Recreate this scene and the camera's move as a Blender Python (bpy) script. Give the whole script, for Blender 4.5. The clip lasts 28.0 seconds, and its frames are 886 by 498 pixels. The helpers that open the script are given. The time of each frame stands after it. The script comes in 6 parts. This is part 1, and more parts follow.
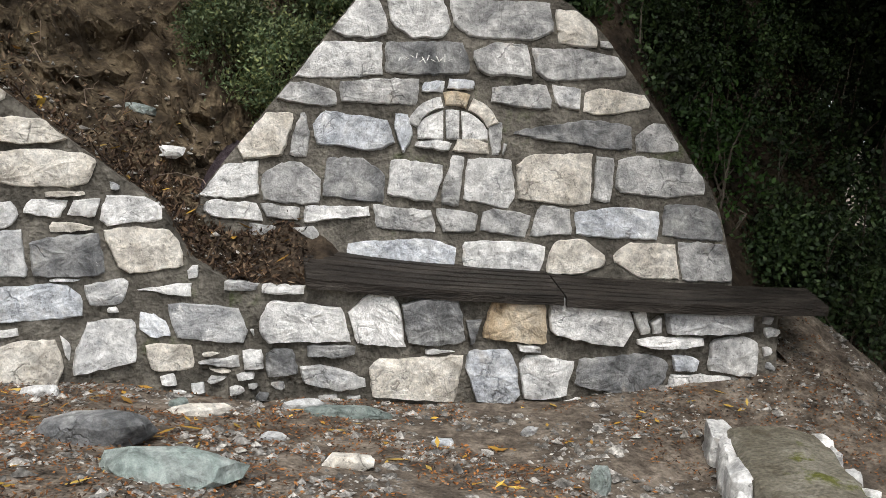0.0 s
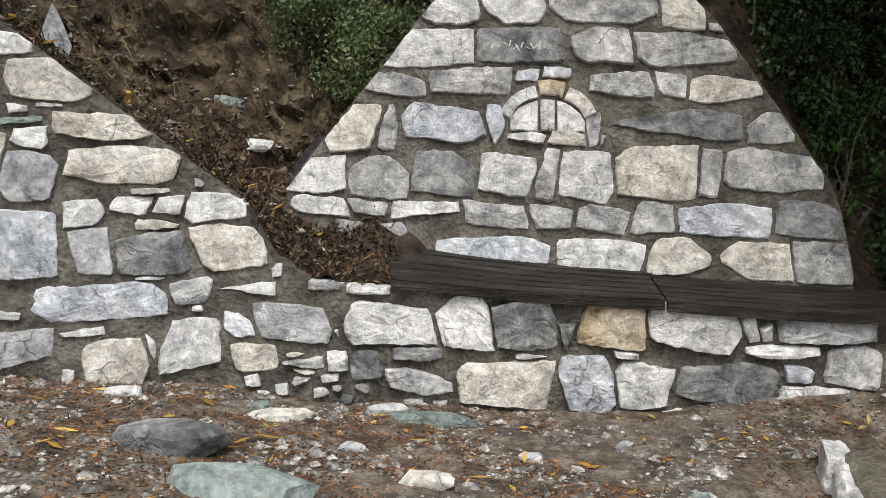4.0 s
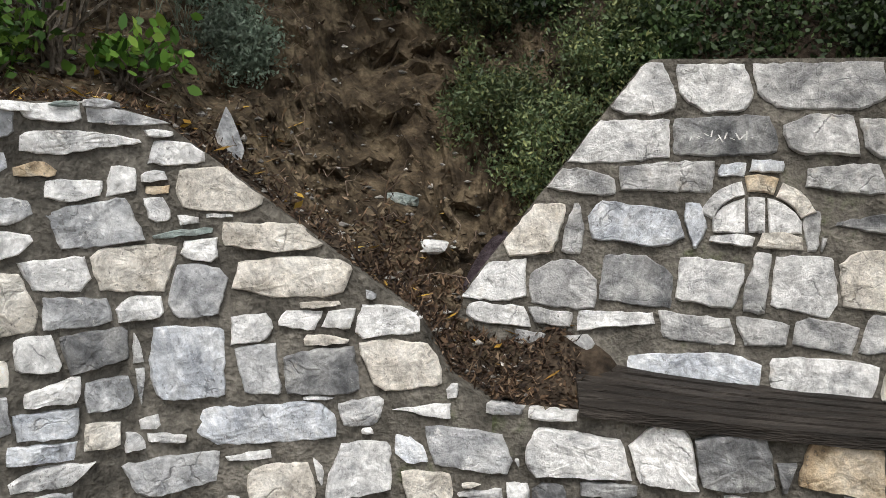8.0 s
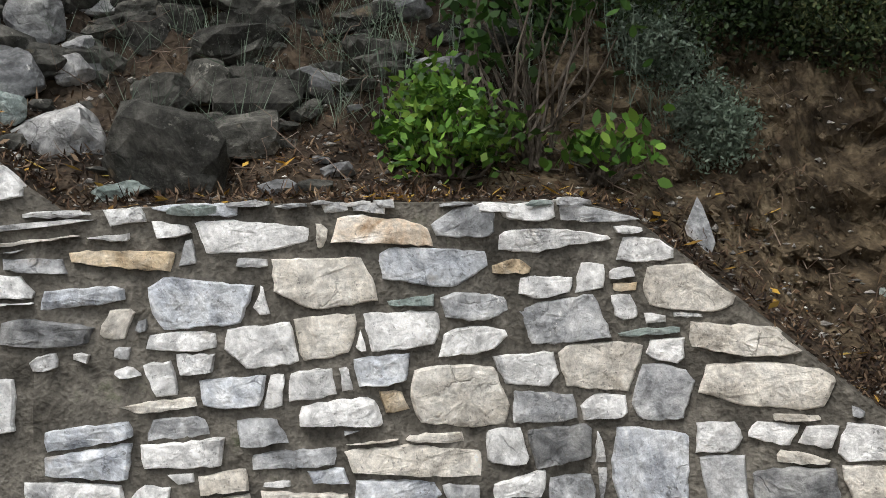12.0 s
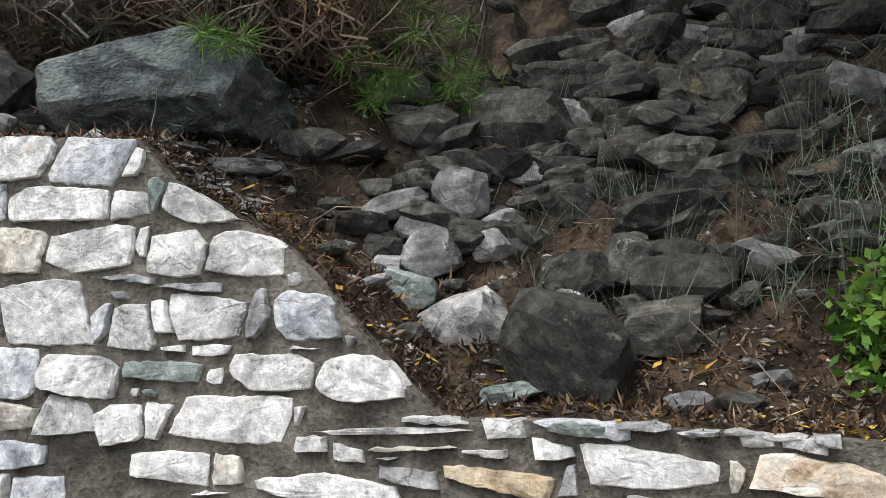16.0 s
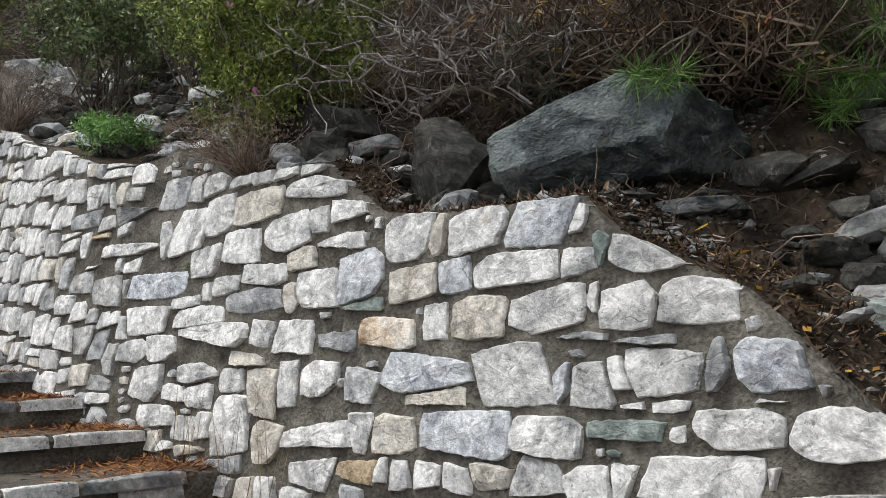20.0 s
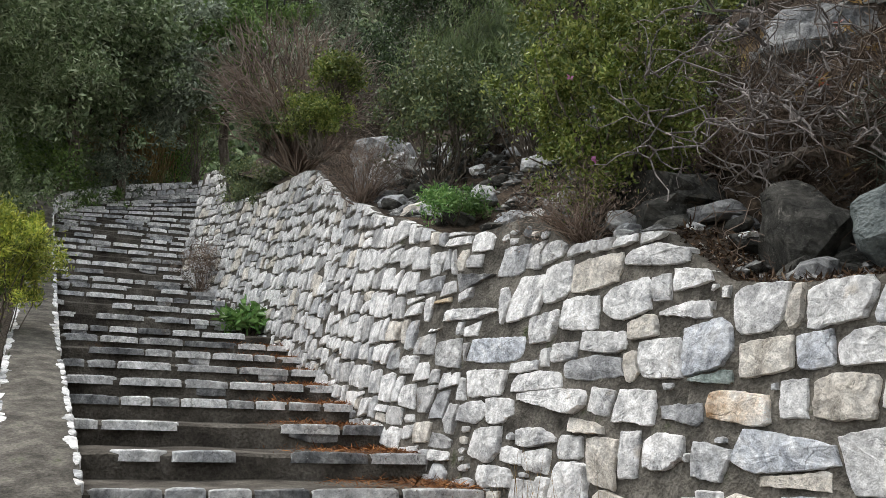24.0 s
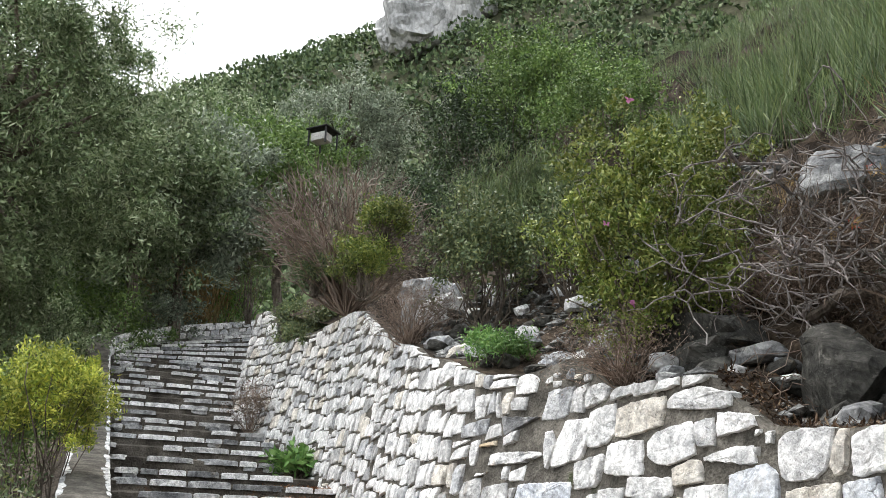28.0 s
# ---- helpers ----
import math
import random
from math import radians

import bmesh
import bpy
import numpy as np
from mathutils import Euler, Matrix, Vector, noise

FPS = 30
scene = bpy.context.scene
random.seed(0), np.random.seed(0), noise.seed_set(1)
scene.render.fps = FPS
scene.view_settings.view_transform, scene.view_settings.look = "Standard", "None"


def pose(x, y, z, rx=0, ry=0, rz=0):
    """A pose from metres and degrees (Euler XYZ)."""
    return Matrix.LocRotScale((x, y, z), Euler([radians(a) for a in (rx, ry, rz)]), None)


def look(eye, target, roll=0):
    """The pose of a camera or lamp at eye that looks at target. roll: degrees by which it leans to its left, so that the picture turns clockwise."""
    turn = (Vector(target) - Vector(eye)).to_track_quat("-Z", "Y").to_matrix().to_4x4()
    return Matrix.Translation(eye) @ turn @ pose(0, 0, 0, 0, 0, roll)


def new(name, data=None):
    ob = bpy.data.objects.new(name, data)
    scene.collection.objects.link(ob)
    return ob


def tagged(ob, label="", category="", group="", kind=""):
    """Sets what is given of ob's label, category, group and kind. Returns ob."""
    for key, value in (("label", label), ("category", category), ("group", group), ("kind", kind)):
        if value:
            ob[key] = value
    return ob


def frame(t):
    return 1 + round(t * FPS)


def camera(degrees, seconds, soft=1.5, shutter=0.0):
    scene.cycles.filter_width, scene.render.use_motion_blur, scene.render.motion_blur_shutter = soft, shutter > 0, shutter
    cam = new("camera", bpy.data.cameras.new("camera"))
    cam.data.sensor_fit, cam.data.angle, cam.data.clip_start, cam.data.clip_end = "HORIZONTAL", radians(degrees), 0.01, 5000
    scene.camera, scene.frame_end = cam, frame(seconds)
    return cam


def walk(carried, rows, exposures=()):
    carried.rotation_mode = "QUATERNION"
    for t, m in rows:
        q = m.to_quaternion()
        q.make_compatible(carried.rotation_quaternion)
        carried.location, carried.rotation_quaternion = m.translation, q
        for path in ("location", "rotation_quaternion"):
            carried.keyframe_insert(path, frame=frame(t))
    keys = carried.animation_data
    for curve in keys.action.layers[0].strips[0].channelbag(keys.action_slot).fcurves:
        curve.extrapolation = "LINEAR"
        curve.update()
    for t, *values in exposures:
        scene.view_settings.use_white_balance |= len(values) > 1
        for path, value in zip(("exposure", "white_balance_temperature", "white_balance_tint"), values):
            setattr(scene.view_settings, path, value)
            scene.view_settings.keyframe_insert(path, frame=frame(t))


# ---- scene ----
from mathutils.bvhtree import BVHTree

cam = camera(50.79, 28.0, soft=0.45)
PATH = [
    (0, (-0.037, -3.992, 1.23), (0.332, -2.045, 0.961), 1.6),
    (0.5, (-0.041, -3.984, 1.221), (0.316, -2.037, 0.937), 1.1),
    (1, (-0.044, -3.98, 1.218), (0.312, -2.035, 0.917), -0.0),
    (1.5, (-0.032, -3.987, 1.236), (0.314, -2.043, 0.919), -0.4),
    (2, (-0.038, -3.994, 1.228), (0.314, -2.048, 0.929), -0.1),
    (2.5, (-0.024, -3.994, 1.245), (0.332, -2.048, 0.956), -0.4),
    (4.5, (0.083, -3.692, 1.34), (0.186, -1.721, 1.015), 1.3),
    (5, (0.097, -3.585, 1.472), (0.303, -1.614, 1.204), -0.1),
    (5.5, (0.13, -3.471, 1.498), (0.335, -1.494, 1.277), -0.1),
    (6, (0.093, -3.494, 1.512), (0.183, -1.507, 1.306), 0.5),
    (6.5, (0.053, -3.483, 1.527), (0.069, -1.494, 1.321), -0.4),
    (7, (0.0, -3.48, 1.5), (-0.0, -1.492, 1.283), -0.8),
    (7.5, (-0.051, -3.485, 1.48), (-0.111, -1.498, 1.263), 1.3),
    (8, (-0.012, -3.378, 1.495), (-0.225, -1.402, 1.278), -0.2),
    (8.5, (0.059, -3.214, 1.623), (-0.346, -1.268, 1.407), 2.1),
    (9, (0.036, -3.182, 1.661), (-0.494, -1.264, 1.451), 0.2),
    (9.5, (-0.092, -3.139, 1.668), (-0.715, -1.248, 1.478), 2.7),
    (10, (-0.106, -3.13, 1.658), (-0.811, -1.267, 1.475), 1.4),
    (10.5, (-0.065, -3.159, 1.665), (-0.873, -1.338, 1.489), 0.0),
    (11, (-0.035, -3.195, 1.665), (-0.943, -1.419, 1.516), -2.8),
    (11.5, (-0.047, -3.249, 1.665), (-1.079, -1.54, 1.544), -2.6),
    (13.5, (-0.163, -2.961, 1.664), (-1.473, -1.451, 1.634), 1.7),
    (14, (-0.3, -2.79, 1.834), (-1.694, -1.355, 1.822), 0.7),
    (14.5, (-0.4, -2.64, 1.88), (-1.893, -1.309, 1.883), -0.1),
    (15, (-0.404, -2.49, 1.901), (-2.072, -1.388, 1.914), 0.0),
    (15.5, (-0.315, -2.584, 1.92), (-2.061, -1.608, 1.951), -0.8),
    (16, (-0.323, -2.579, 1.955), (-2.122, -1.719, 2.11), 1.4),
    (16.5, (-0.371, -2.574, 1.952), (-2.225, -1.855, 2.165), -0.9),
    (17, (-0.386, -2.581, 1.944), (-2.275, -1.975, 2.192), -1.3),
    (17.5, (-0.387, -2.577, 1.933), (-2.293, -2.012, 2.154), -1.1),
    (18, (-0.397, -2.593, 1.94), (-2.318, -2.082, 2.154), -0.6),
    (18.5, (-0.443, -2.607, 1.94), (-2.396, -2.236, 2.161), -1.6),
    (19, (-0.529, -2.5, 1.969), (-2.513, -2.37, 2.182), -1.6),
    (19.5, (-0.568, -2.363, 1.993), (-2.55, -2.5, 2.222), -2.0),
    (20, (-0.489, -2.343, 1.989), (-2.465, -2.514, 2.241), -2.1),
    (20.5, (-0.413, -2.368, 2.007), (-2.384, -2.583, 2.27), -1.4),
    (21, (-0.446, -2.391, 2.0), (-2.404, -2.682, 2.286), -0.5),
    (21.5, (-0.453, -2.394, 2.016), (-2.394, -2.776, 2.306), 0.1),
    (22, (-0.443, -2.407, 2.021), (-2.356, -2.906, 2.323), 0.3),
    (22.5, (-0.441, -2.434, 2.023), (-2.312, -3.054, 2.359), 1.3),
    (24.5, (-0.454, -2.494, 2.008), (-2.226, -3.331, 2.406), 1.1),
    (25, (-0.448, -2.495, 2.01), (-2.2, -3.37, 2.417), 1.3),
    (25.5, (-0.45, -2.503, 2.013), (-2.195, -3.386, 2.432), 1.8),
    (26, (-0.445, -2.501, 2.016), (-2.176, -3.402, 2.451), 1.8),
    (26.5, (-0.428, -2.489, 2.023), (-2.146, -3.403, 2.484), 1.6),
    (27, (-0.398, -2.451, 2.033), (-2.087, -3.355, 2.606), 0.8),
    (27.5, (-0.372, -2.41, 2.04), (-2.049, -3.302, 2.665), 1.0),
    (28, (-0.367, -2.389, 2.044), (-2.041, -3.259, 2.709), 1.5),
]
walk(cam, [(t, look(eye, target, roll)) for t, eye, target, roll in PATH], exposures=((0, 0.66), (2, 0.82), (5, 0.6), (7, 0.66), (9, 0.76), (13.5, 0.55), (15, 0.7), (18, 0.86), (20, 0.48), (22, 0.38), (25, 0.53), (27, 0.68), (28, 1.02)))

# ---------------------------------------------------------------- light
world = bpy.data.worlds.new("world")
scene.world = world
world.use_nodes = True
wn = world.node_tree.nodes
sky = wn.new("ShaderNodeTexSky")
sky.sky_type, sky.sun_disc = "NISHITA", False
sky.sun_elevation, sky.sun_rotation = radians(50), radians(200)
sky.air_density, sky.dust_density, sky.ozone_density = 1.0, 4.0, 1.0
grey = wn.new("ShaderNodeMix")
grey.data_type = "RGBA"
grey.inputs["Factor"].default_value = 0.8
grey.inputs["B"].default_value = (10.5, 10.9, 11.3, 1)
world.node_tree.links.new(sky.outputs["Color"], grey.inputs["A"])
world.node_tree.links.new(grey.outputs["Result"], wn["Background"].inputs["Color"])
wn["Background"].inputs["Strength"].default_value = 0.115
sun_data = bpy.data.lights.new("sun", "SUN")
sun_data.energy, sun_data.angle, sun_data.color = 1.5, radians(20), (1.0, 0.96, 0.91)
sun = new("sun", sun_data)
sun.matrix_world = look((0, 0, 20), (1.2, 10, 0))

rnd = random.Random(7)
nrs = np.random.RandomState(11)


# ---------------------------------------------------------------- materials
def material(name, colors, scale=8.0, rough=0.85, bump=0.3, fine=60.0, vary=0.25, stretch=(1, 1, 1), spots=None, spot_scale=5.0, spot_at=0.62, metal=0.0, spec=0.2, island=False, warp=0.0, cracks=0.0, grainy=(0.66, 1.3)):
    """Procedural surface: two scales of noise between two or three colours, optional blotches, bump, and a shift per object."""
    m = bpy.data.materials.new(name)
    m.use_nodes = True
    nodes, link = m.node_tree.nodes, m.node_tree.links.new
    bsdf = nodes["Principled BSDF"]
    geo = nodes.new("ShaderNodeNewGeometry")
    info = nodes.new("ShaderNodeObjectInfo")
    mapping = nodes.new("ShaderNodeMapping")
    mapping.inputs["Scale"].default_value = stretch
    link(geo.outputs["Position"], mapping.inputs["Vector"])
    big = nodes.new("ShaderNodeTexNoise")
    big.inputs["Scale"].default_value, big.inputs["Detail"].default_value, big.inputs["Roughness"].default_value = scale, 7, 0.56 if cracks else 0.64
    big.inputs["Distortion"].default_value = warp
    big.noise_dimensions = "4D"
    link(mapping.outputs["Vector"], big.inputs["Vector"])
    seed = nodes.new("ShaderNodeMath")
    seed.operation, seed.inputs[1].default_value = "MULTIPLY", 40.0
    link(geo.outputs["Random Per Island"] if island else info.outputs["Random"], seed.inputs[0])
    link(seed.outputs[0], big.inputs["W"])
    ramp = nodes.new("ShaderNodeValToRGB")
    ramp.color_ramp.elements[0].position, ramp.color_ramp.elements[1].position = (0.41, 0.59) if cracks else (0.36, 0.62)
    ramp.color_ramp.elements[0].color, ramp.color_ramp.elements[1].color = (*colors[0], 1), (*colors[-1], 1)
    if len(colors) == 3:
        e = ramp.color_ramp.elements.new(0.5)
        e.color = (*colors[1], 1)
    link(big.outputs["Fac"], ramp.inputs["Fac"])
    out = ramp.outputs["Color"]
    small = nodes.new("ShaderNodeTexNoise")
    small.inputs["Scale"].default_value, small.inputs["Detail"].default_value = fine, 5
    link(mapping.outputs["Vector"], small.inputs["Vector"])
    if spots:
        blot = nodes.new("ShaderNodeTexNoise")
        blot.noise_dimensions = "4D"
        blot.inputs["Scale"].default_value, blot.inputs["Detail"].default_value, blot.inputs["Roughness"].default_value = spot_scale, 8, 0.7
        link(geo.outputs["Position"], blot.inputs["Vector"])
        link(seed.outputs[0], blot.inputs["W"])
        edge = nodes.new("ShaderNodeMapRange")
        edge.inputs["From Min"].default_value, edge.inputs["From Max"].default_value = spot_at, spot_at + 0.08
        link(blot.outputs["Fac"], edge.inputs["Value"])
        mix = nodes.new("ShaderNodeMix")
        mix.data_type = "RGBA"
        mix.inputs["B"].default_value = (*spots, 1)
        link(edge.outputs["Result"], mix.inputs["Factor"])
        link(out, mix.inputs["A"])
        out = mix.outputs["Result"]
    if cracks:
        vein = nodes.new("ShaderNodeTexNoise")
        vein.noise_dimensions = "4D"
        vein.inputs["Scale"].default_value, vein.inputs["Detail"].default_value, vein.inputs["Distortion"].default_value = 4.0, 3, 0.4
        link(mapping.outputs["Vector"], vein.inputs["Vector"])
        link(seed.outputs[0], vein.inputs["W"])
        near = nodes.new("ShaderNodeMath")
        near.operation, near.inputs[1].default_value, near.inputs[2].default_value = "COMPARE", 0.5, 0.005
        link(vein.outputs["Fac"], near.inputs[0])
        dark = nodes.new("ShaderNodeMix")
        dark.data_type, dark.blend_type = "RGBA", "MULTIPLY"
        dark.inputs["B"].default_value = (1 - cracks, 1 - cracks, 1 - cracks, 1)
        link(near.outputs[0], dark.inputs["Factor"])
        link(out, dark.inputs["A"])
        out = dark.outputs["Result"]
    hsv = nodes.new("ShaderNodeHueSaturation")
    value = nodes.new("ShaderNodeMapRange")
    value.inputs["To Min"].default_value, value.inputs["To Max"].default_value = 1 - vary, 1 + vary
    link(geo.outputs["Random Per Island"] if island else info.outputs["Random"], value.inputs["Value"])
    grain = nodes.new("ShaderNodeMapRange")
    grain.inputs["From Min"].default_value, grain.inputs["From Max"].default_value = 0.3, 0.7
    grain.inputs["To Min"].default_value, grain.inputs["To Max"].default_value = grainy
    link(small.outputs["Fac"], grain.inputs["Value"])
    mul = nodes.new("ShaderNodeMath")
    mul.operation = "MULTIPLY"
    link(value.outputs["Result"], mul.inputs[0])
    link(grain.outputs["Result"], mul.inputs[1])
    link(mul.outputs[0], hsv.inputs["Value"])
    link(out, hsv.inputs["Color"])
    link(hsv.outputs["Color"], bsdf.inputs["Base Color"])
    bsdf.inputs["Roughness"].default_value, bsdf.inputs["Metallic"].default_value = rough, metal
    bsdf.inputs["Specular IOR Level"].default_value = spec
    if bump:
        add = nodes.new("ShaderNodeMath")
        add.operation = "ADD"
        link(big.outputs["Fac"], add.inputs[0])
        half = nodes.new("ShaderNodeMath")
        half.operation, half.inputs[1].default_value = "MULTIPLY", 0.4
        link(small.outputs["Fac"], half.inputs[0])
        link(half.outputs[0], add.inputs[1])
        b = nodes.new("ShaderNodeBump")
        b.inputs["Strength"].default_value, b.inputs["Distance"].default_value = min(1.0, bump * 1.8), 0.045
        link(add.outputs[0], b.inputs["Height"])
        link(b.outputs["Normal"], bsdf.inputs["Normal"])
    return m


def rubble(name, colors, vary, spots, spot_at, streak=0.3, scale=6.0):
    """Broken marble: clouds of three tones, banding turned at random on each stone, hairline cracks, lichen, grain and a fractured relief."""
    m = bpy.data.materials.new(name)
    m.use_nodes = True
    nodes, link = m.node_tree.nodes, m.node_tree.links.new
    bsdf = nodes["Principled BSDF"]

    def node(kind, **values):
        n = nodes.new(kind)
        for key, value in values.items():
            n.inputs[key.replace("_", " ")].default_value = value
        return n

    def math_node(operation, x, y):
        n = nodes.new("ShaderNodeMath")
        n.operation = operation
        for i, q in enumerate((x, y)):
            if isinstance(q, (int, float)):
                n.inputs[i].default_value = q
            else:
                link(q, n.inputs[i])
        return n.outputs[0]

    def noise_node(vector, scale, detail, rough, warp=0.0):
        n = node("ShaderNodeTexNoise", Scale=scale, Detail=detail, Roughness=rough, Distortion=warp)
        link(vector, n.inputs["Vector"])
        return n.outputs["Fac"]

    def span(value, a, b, c, d):
        n = node("ShaderNodeMapRange", From_Min=a, From_Max=b, To_Min=c, To_Max=d)
        link(value, n.inputs["Value"])
        return n.outputs["Result"]

    geo = nodes.new("ShaderNodeNewGeometry")
    rand = nodes.new("ShaderNodeObjectInfo").outputs["Random"]
    shift = nodes.new("ShaderNodeVectorMath")
    shift.operation = "ADD"
    link(geo.outputs["Position"], shift.inputs[0])
    link(math_node("MULTIPLY", rand, 37.0), shift.inputs[1])
    turn = nodes.new("ShaderNodeVectorRotate")
    turn.inputs["Axis"].default_value = (0.55, -0.8, 0.25)
    link(shift.outputs[0], turn.inputs["Vector"])
    link(math_node("MULTIPLY", math_node("FRACT", math_node("MULTIPLY", rand, 7.3), 0.0), 2.6), turn.inputs["Angle"])
    squeeze = nodes.new("ShaderNodeMapping")
    squeeze.inputs["Scale"].default_value = (1.0, 1.0, 2.8)
    link(turn.outputs[0], squeeze.inputs["Vector"])
    here, banded = shift.outputs[0], squeeze.outputs[0]

    clouds = noise_node(here, scale, 5, 0.6, 0.6)
    bands = noise_node(banded, 7.0, 7, 0.72, 0.8)
    mix = math_node("ADD", math_node("MULTIPLY", clouds, 1 - streak), math_node("MULTIPLY", bands, streak))
    ramp = nodes.new("ShaderNodeValToRGB")
    ramp.color_ramp.elements[0].position, ramp.color_ramp.elements[1].position = 0.38, 0.62
    ramp.color_ramp.elements[0].color, ramp.color_ramp.elements[1].color = (*colors[0], 1), (*colors[2], 1)
    ramp.color_ramp.elements.new(0.48).color = (*colors[1], 1)
    link(mix, ramp.inputs["Fac"])
    out = ramp.outputs["Color"]

    def blend(mask, colour, out):
        n = nodes.new("ShaderNodeMix")
        n.data_type = "RGBA"
        n.inputs["B"].default_value = (*colour, 1)
        link(mask, n.inputs["Factor"])
        link(out, n.inputs["A"])
        return n.outputs["Result"]

    if spots:
        out = blend(span(noise_node(here, 11.0, 9, 0.75, 0.3), spot_at, spot_at + 0.05, 0.0, 0.85), spots, out)
    # brown iron stain in a few places, and specks of dark lichen
    out = blend(span(noise_node(here, 5.0, 4, 0.6), 0.64, 0.74, 0.0, 0.4), (0.42, 0.32, 0.20), out)
    specks = noise_node(here, 70.0, 3, 0.6)
    out = blend(span(math_node("MULTIPLY", specks, span(clouds, 0.35, 0.6, 1.12, 0.92)), 0.65, 0.69, 0.0, 0.6), (0.14, 0.137, 0.127), out)
    # hairline cracks
    warped = nodes.new("ShaderNodeVectorMath")
    warped.operation = "ADD"
    jag = node("ShaderNodeTexNoise", Scale=14.0, Detail=4.0)
    link(here, jag.inputs["Vector"])
    small = nodes.new("ShaderNodeVectorMath")
    small.operation, small.inputs["Scale"].default_value = "SCALE", 0.12
    link(jag.outputs["Color"], small.inputs[0])
    link(here, warped.inputs[0])
    link(small.outputs[0], warped.inputs[1])
    cell = node("ShaderNodeTexVoronoi", Scale=6.0)
    cell.feature = "DISTANCE_TO_EDGE"
    link(warped.outputs[0], cell.inputs["Vector"])
    crack = math_node("MULTIPLY", span(cell.outputs["Distance"], 0.0, 0.03, 1.0, 0.0), span(noise_node(here, 5.0, 2, 0.5), 0.54, 0.64, 0.0, 1.0))
    out = blend(math_node("MULTIPLY", crack, 0.55), [0.4 * c for c in colors[0]], out)
    # tone of the stone, and its grain
    grain = noise_node(here, 42.0, 8, 0.78)
    fine = noise_node(banded, 22.0, 6, 0.75, 0.4)
    mottle = noise_node(here, 15.0, 6, 0.7, 0.5)
    hsv = nodes.new("ShaderNodeHueSaturation")
    tone = math_node("MULTIPLY", span(rand, 0.0, 1.0, 1.08 - vary, 1.08 + vary), math_node("MULTIPLY", span(grain, 0.3, 0.7, 0.7, 1.26), math_node("MULTIPLY", span(fine, 0.3, 0.7, 0.86, 1.12), span(mottle, 0.36, 0.6, 0.62, 1.14))))
    link(tone, hsv.inputs["Value"])
    link(out, hsv.inputs["Color"])
    link(hsv.outputs["Color"], bsdf.inputs["Base Color"])
    bsdf.inputs["Roughness"].default_value, bsdf.inputs["Specular IOR Level"].default_value = 0.82, 0.25
    facets = node("ShaderNodeTexVoronoi", Scale=17.0)
    link(warped.outputs[0], facets.inputs["Vector"])
    height = math_node("ADD", math_node("MULTIPLY", facets.outputs["Distance"], 0.35), math_node("ADD", math_node("MULTIPLY", mottle, 0.9), math_node("MULTIPLY", grain, 0.45)))
    height = math_node("SUBTRACT", height, math_node("MULTIPLY", crack, 0.3))
    bump = node("ShaderNodeBump", Strength=0.85, Distance=0.028)
    link(height, bump.inputs["Height"])
    link(bump.outputs["Normal"], bsdf.inputs["Normal"])
    return m


STONE = {
    "w": rubble("white_marble", [(0.52, 0.52, 0.52), (0.80, 0.79, 0.775), (0.92, 0.91, 0.89)], 0.07, (0.34, 0.335, 0.32), 0.63),
    "l": rubble("light_grey_marble", [(0.37, 0.373, 0.38), (0.66, 0.655, 0.645), (0.86, 0.85, 0.83)], 0.12, (0.22, 0.218, 0.21), 0.625),
    "m": rubble("lichened_grey_marble", [(0.23, 0.232, 0.235), (0.43, 0.428, 0.422), (0.68, 0.67, 0.655)], 0.15, (0.15, 0.15, 0.142), 0.60),
    "g": rubble("grey_marble", [(0.23, 0.237, 0.245), (0.42, 0.427, 0.437), (0.66, 0.66, 0.655)], 0.13, (0.80, 0.79, 0.77), 0.61),
    "b": rubble("blue_grey_marble", [(0.30, 0.32, 0.36), (0.55, 0.575, 0.615), (0.82, 0.83, 0.84)], 0.12, (0.86, 0.86, 0.86), 0.63, 0.55),
    "d": rubble("dark_weathered_stone", [(0.10, 0.103, 0.107), (0.21, 0.213, 0.217), (0.42, 0.42, 0.41)], 0.16, (0.62, 0.61, 0.59), 0.62),
    "t": rubble("tan_limestone", [(0.46, 0.42, 0.36), (0.67, 0.625, 0.555), (0.82, 0.785, 0.72)], 0.10, (0.36, 0.32, 0.265), 0.64),
    "y": rubble("ochre_stone", [(0.36, 0.26, 0.16), (0.58, 0.46, 0.31), (0.74, 0.65, 0.52)], 0.12, (0.23, 0.18, 0.13), 0.63),
    "r": rubble("rust_stained_marble", [(0.40, 0.24, 0.12), (0.72, 0.60, 0.47), (0.88, 0.85, 0.80)], 0.08, None, 0.6, 0.15, 4.5),
    "v": rubble("green_schist", [(0.15, 0.19, 0.175), (0.26, 0.31, 0.29), (0.42, 0.46, 0.44)], 0.12, None, 0.6, 0.6),
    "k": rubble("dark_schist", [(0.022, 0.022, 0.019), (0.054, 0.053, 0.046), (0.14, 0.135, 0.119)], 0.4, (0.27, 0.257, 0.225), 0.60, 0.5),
}
MORTAR = material("cement_mortar", [(0.06, 0.055, 0.046), (0.12, 0.11, 0.093), (0.20, 0.184, 0.157)], 6, 0.95, 0.8, 55, 0.05, (1, 1, 1), (0.075, 0.085, 0.045), 3, 0.6)
EARTH = material("dark_earth", [(0.015, 0.011, 0.008), (0.04, 0.029, 0.02), (0.092, 0.068, 0.047)], 5, 0.97, 1.0, 35, 0.1, (1, 1, 1), (0.08, 0.061, 0.042), 2.6, 0.56)
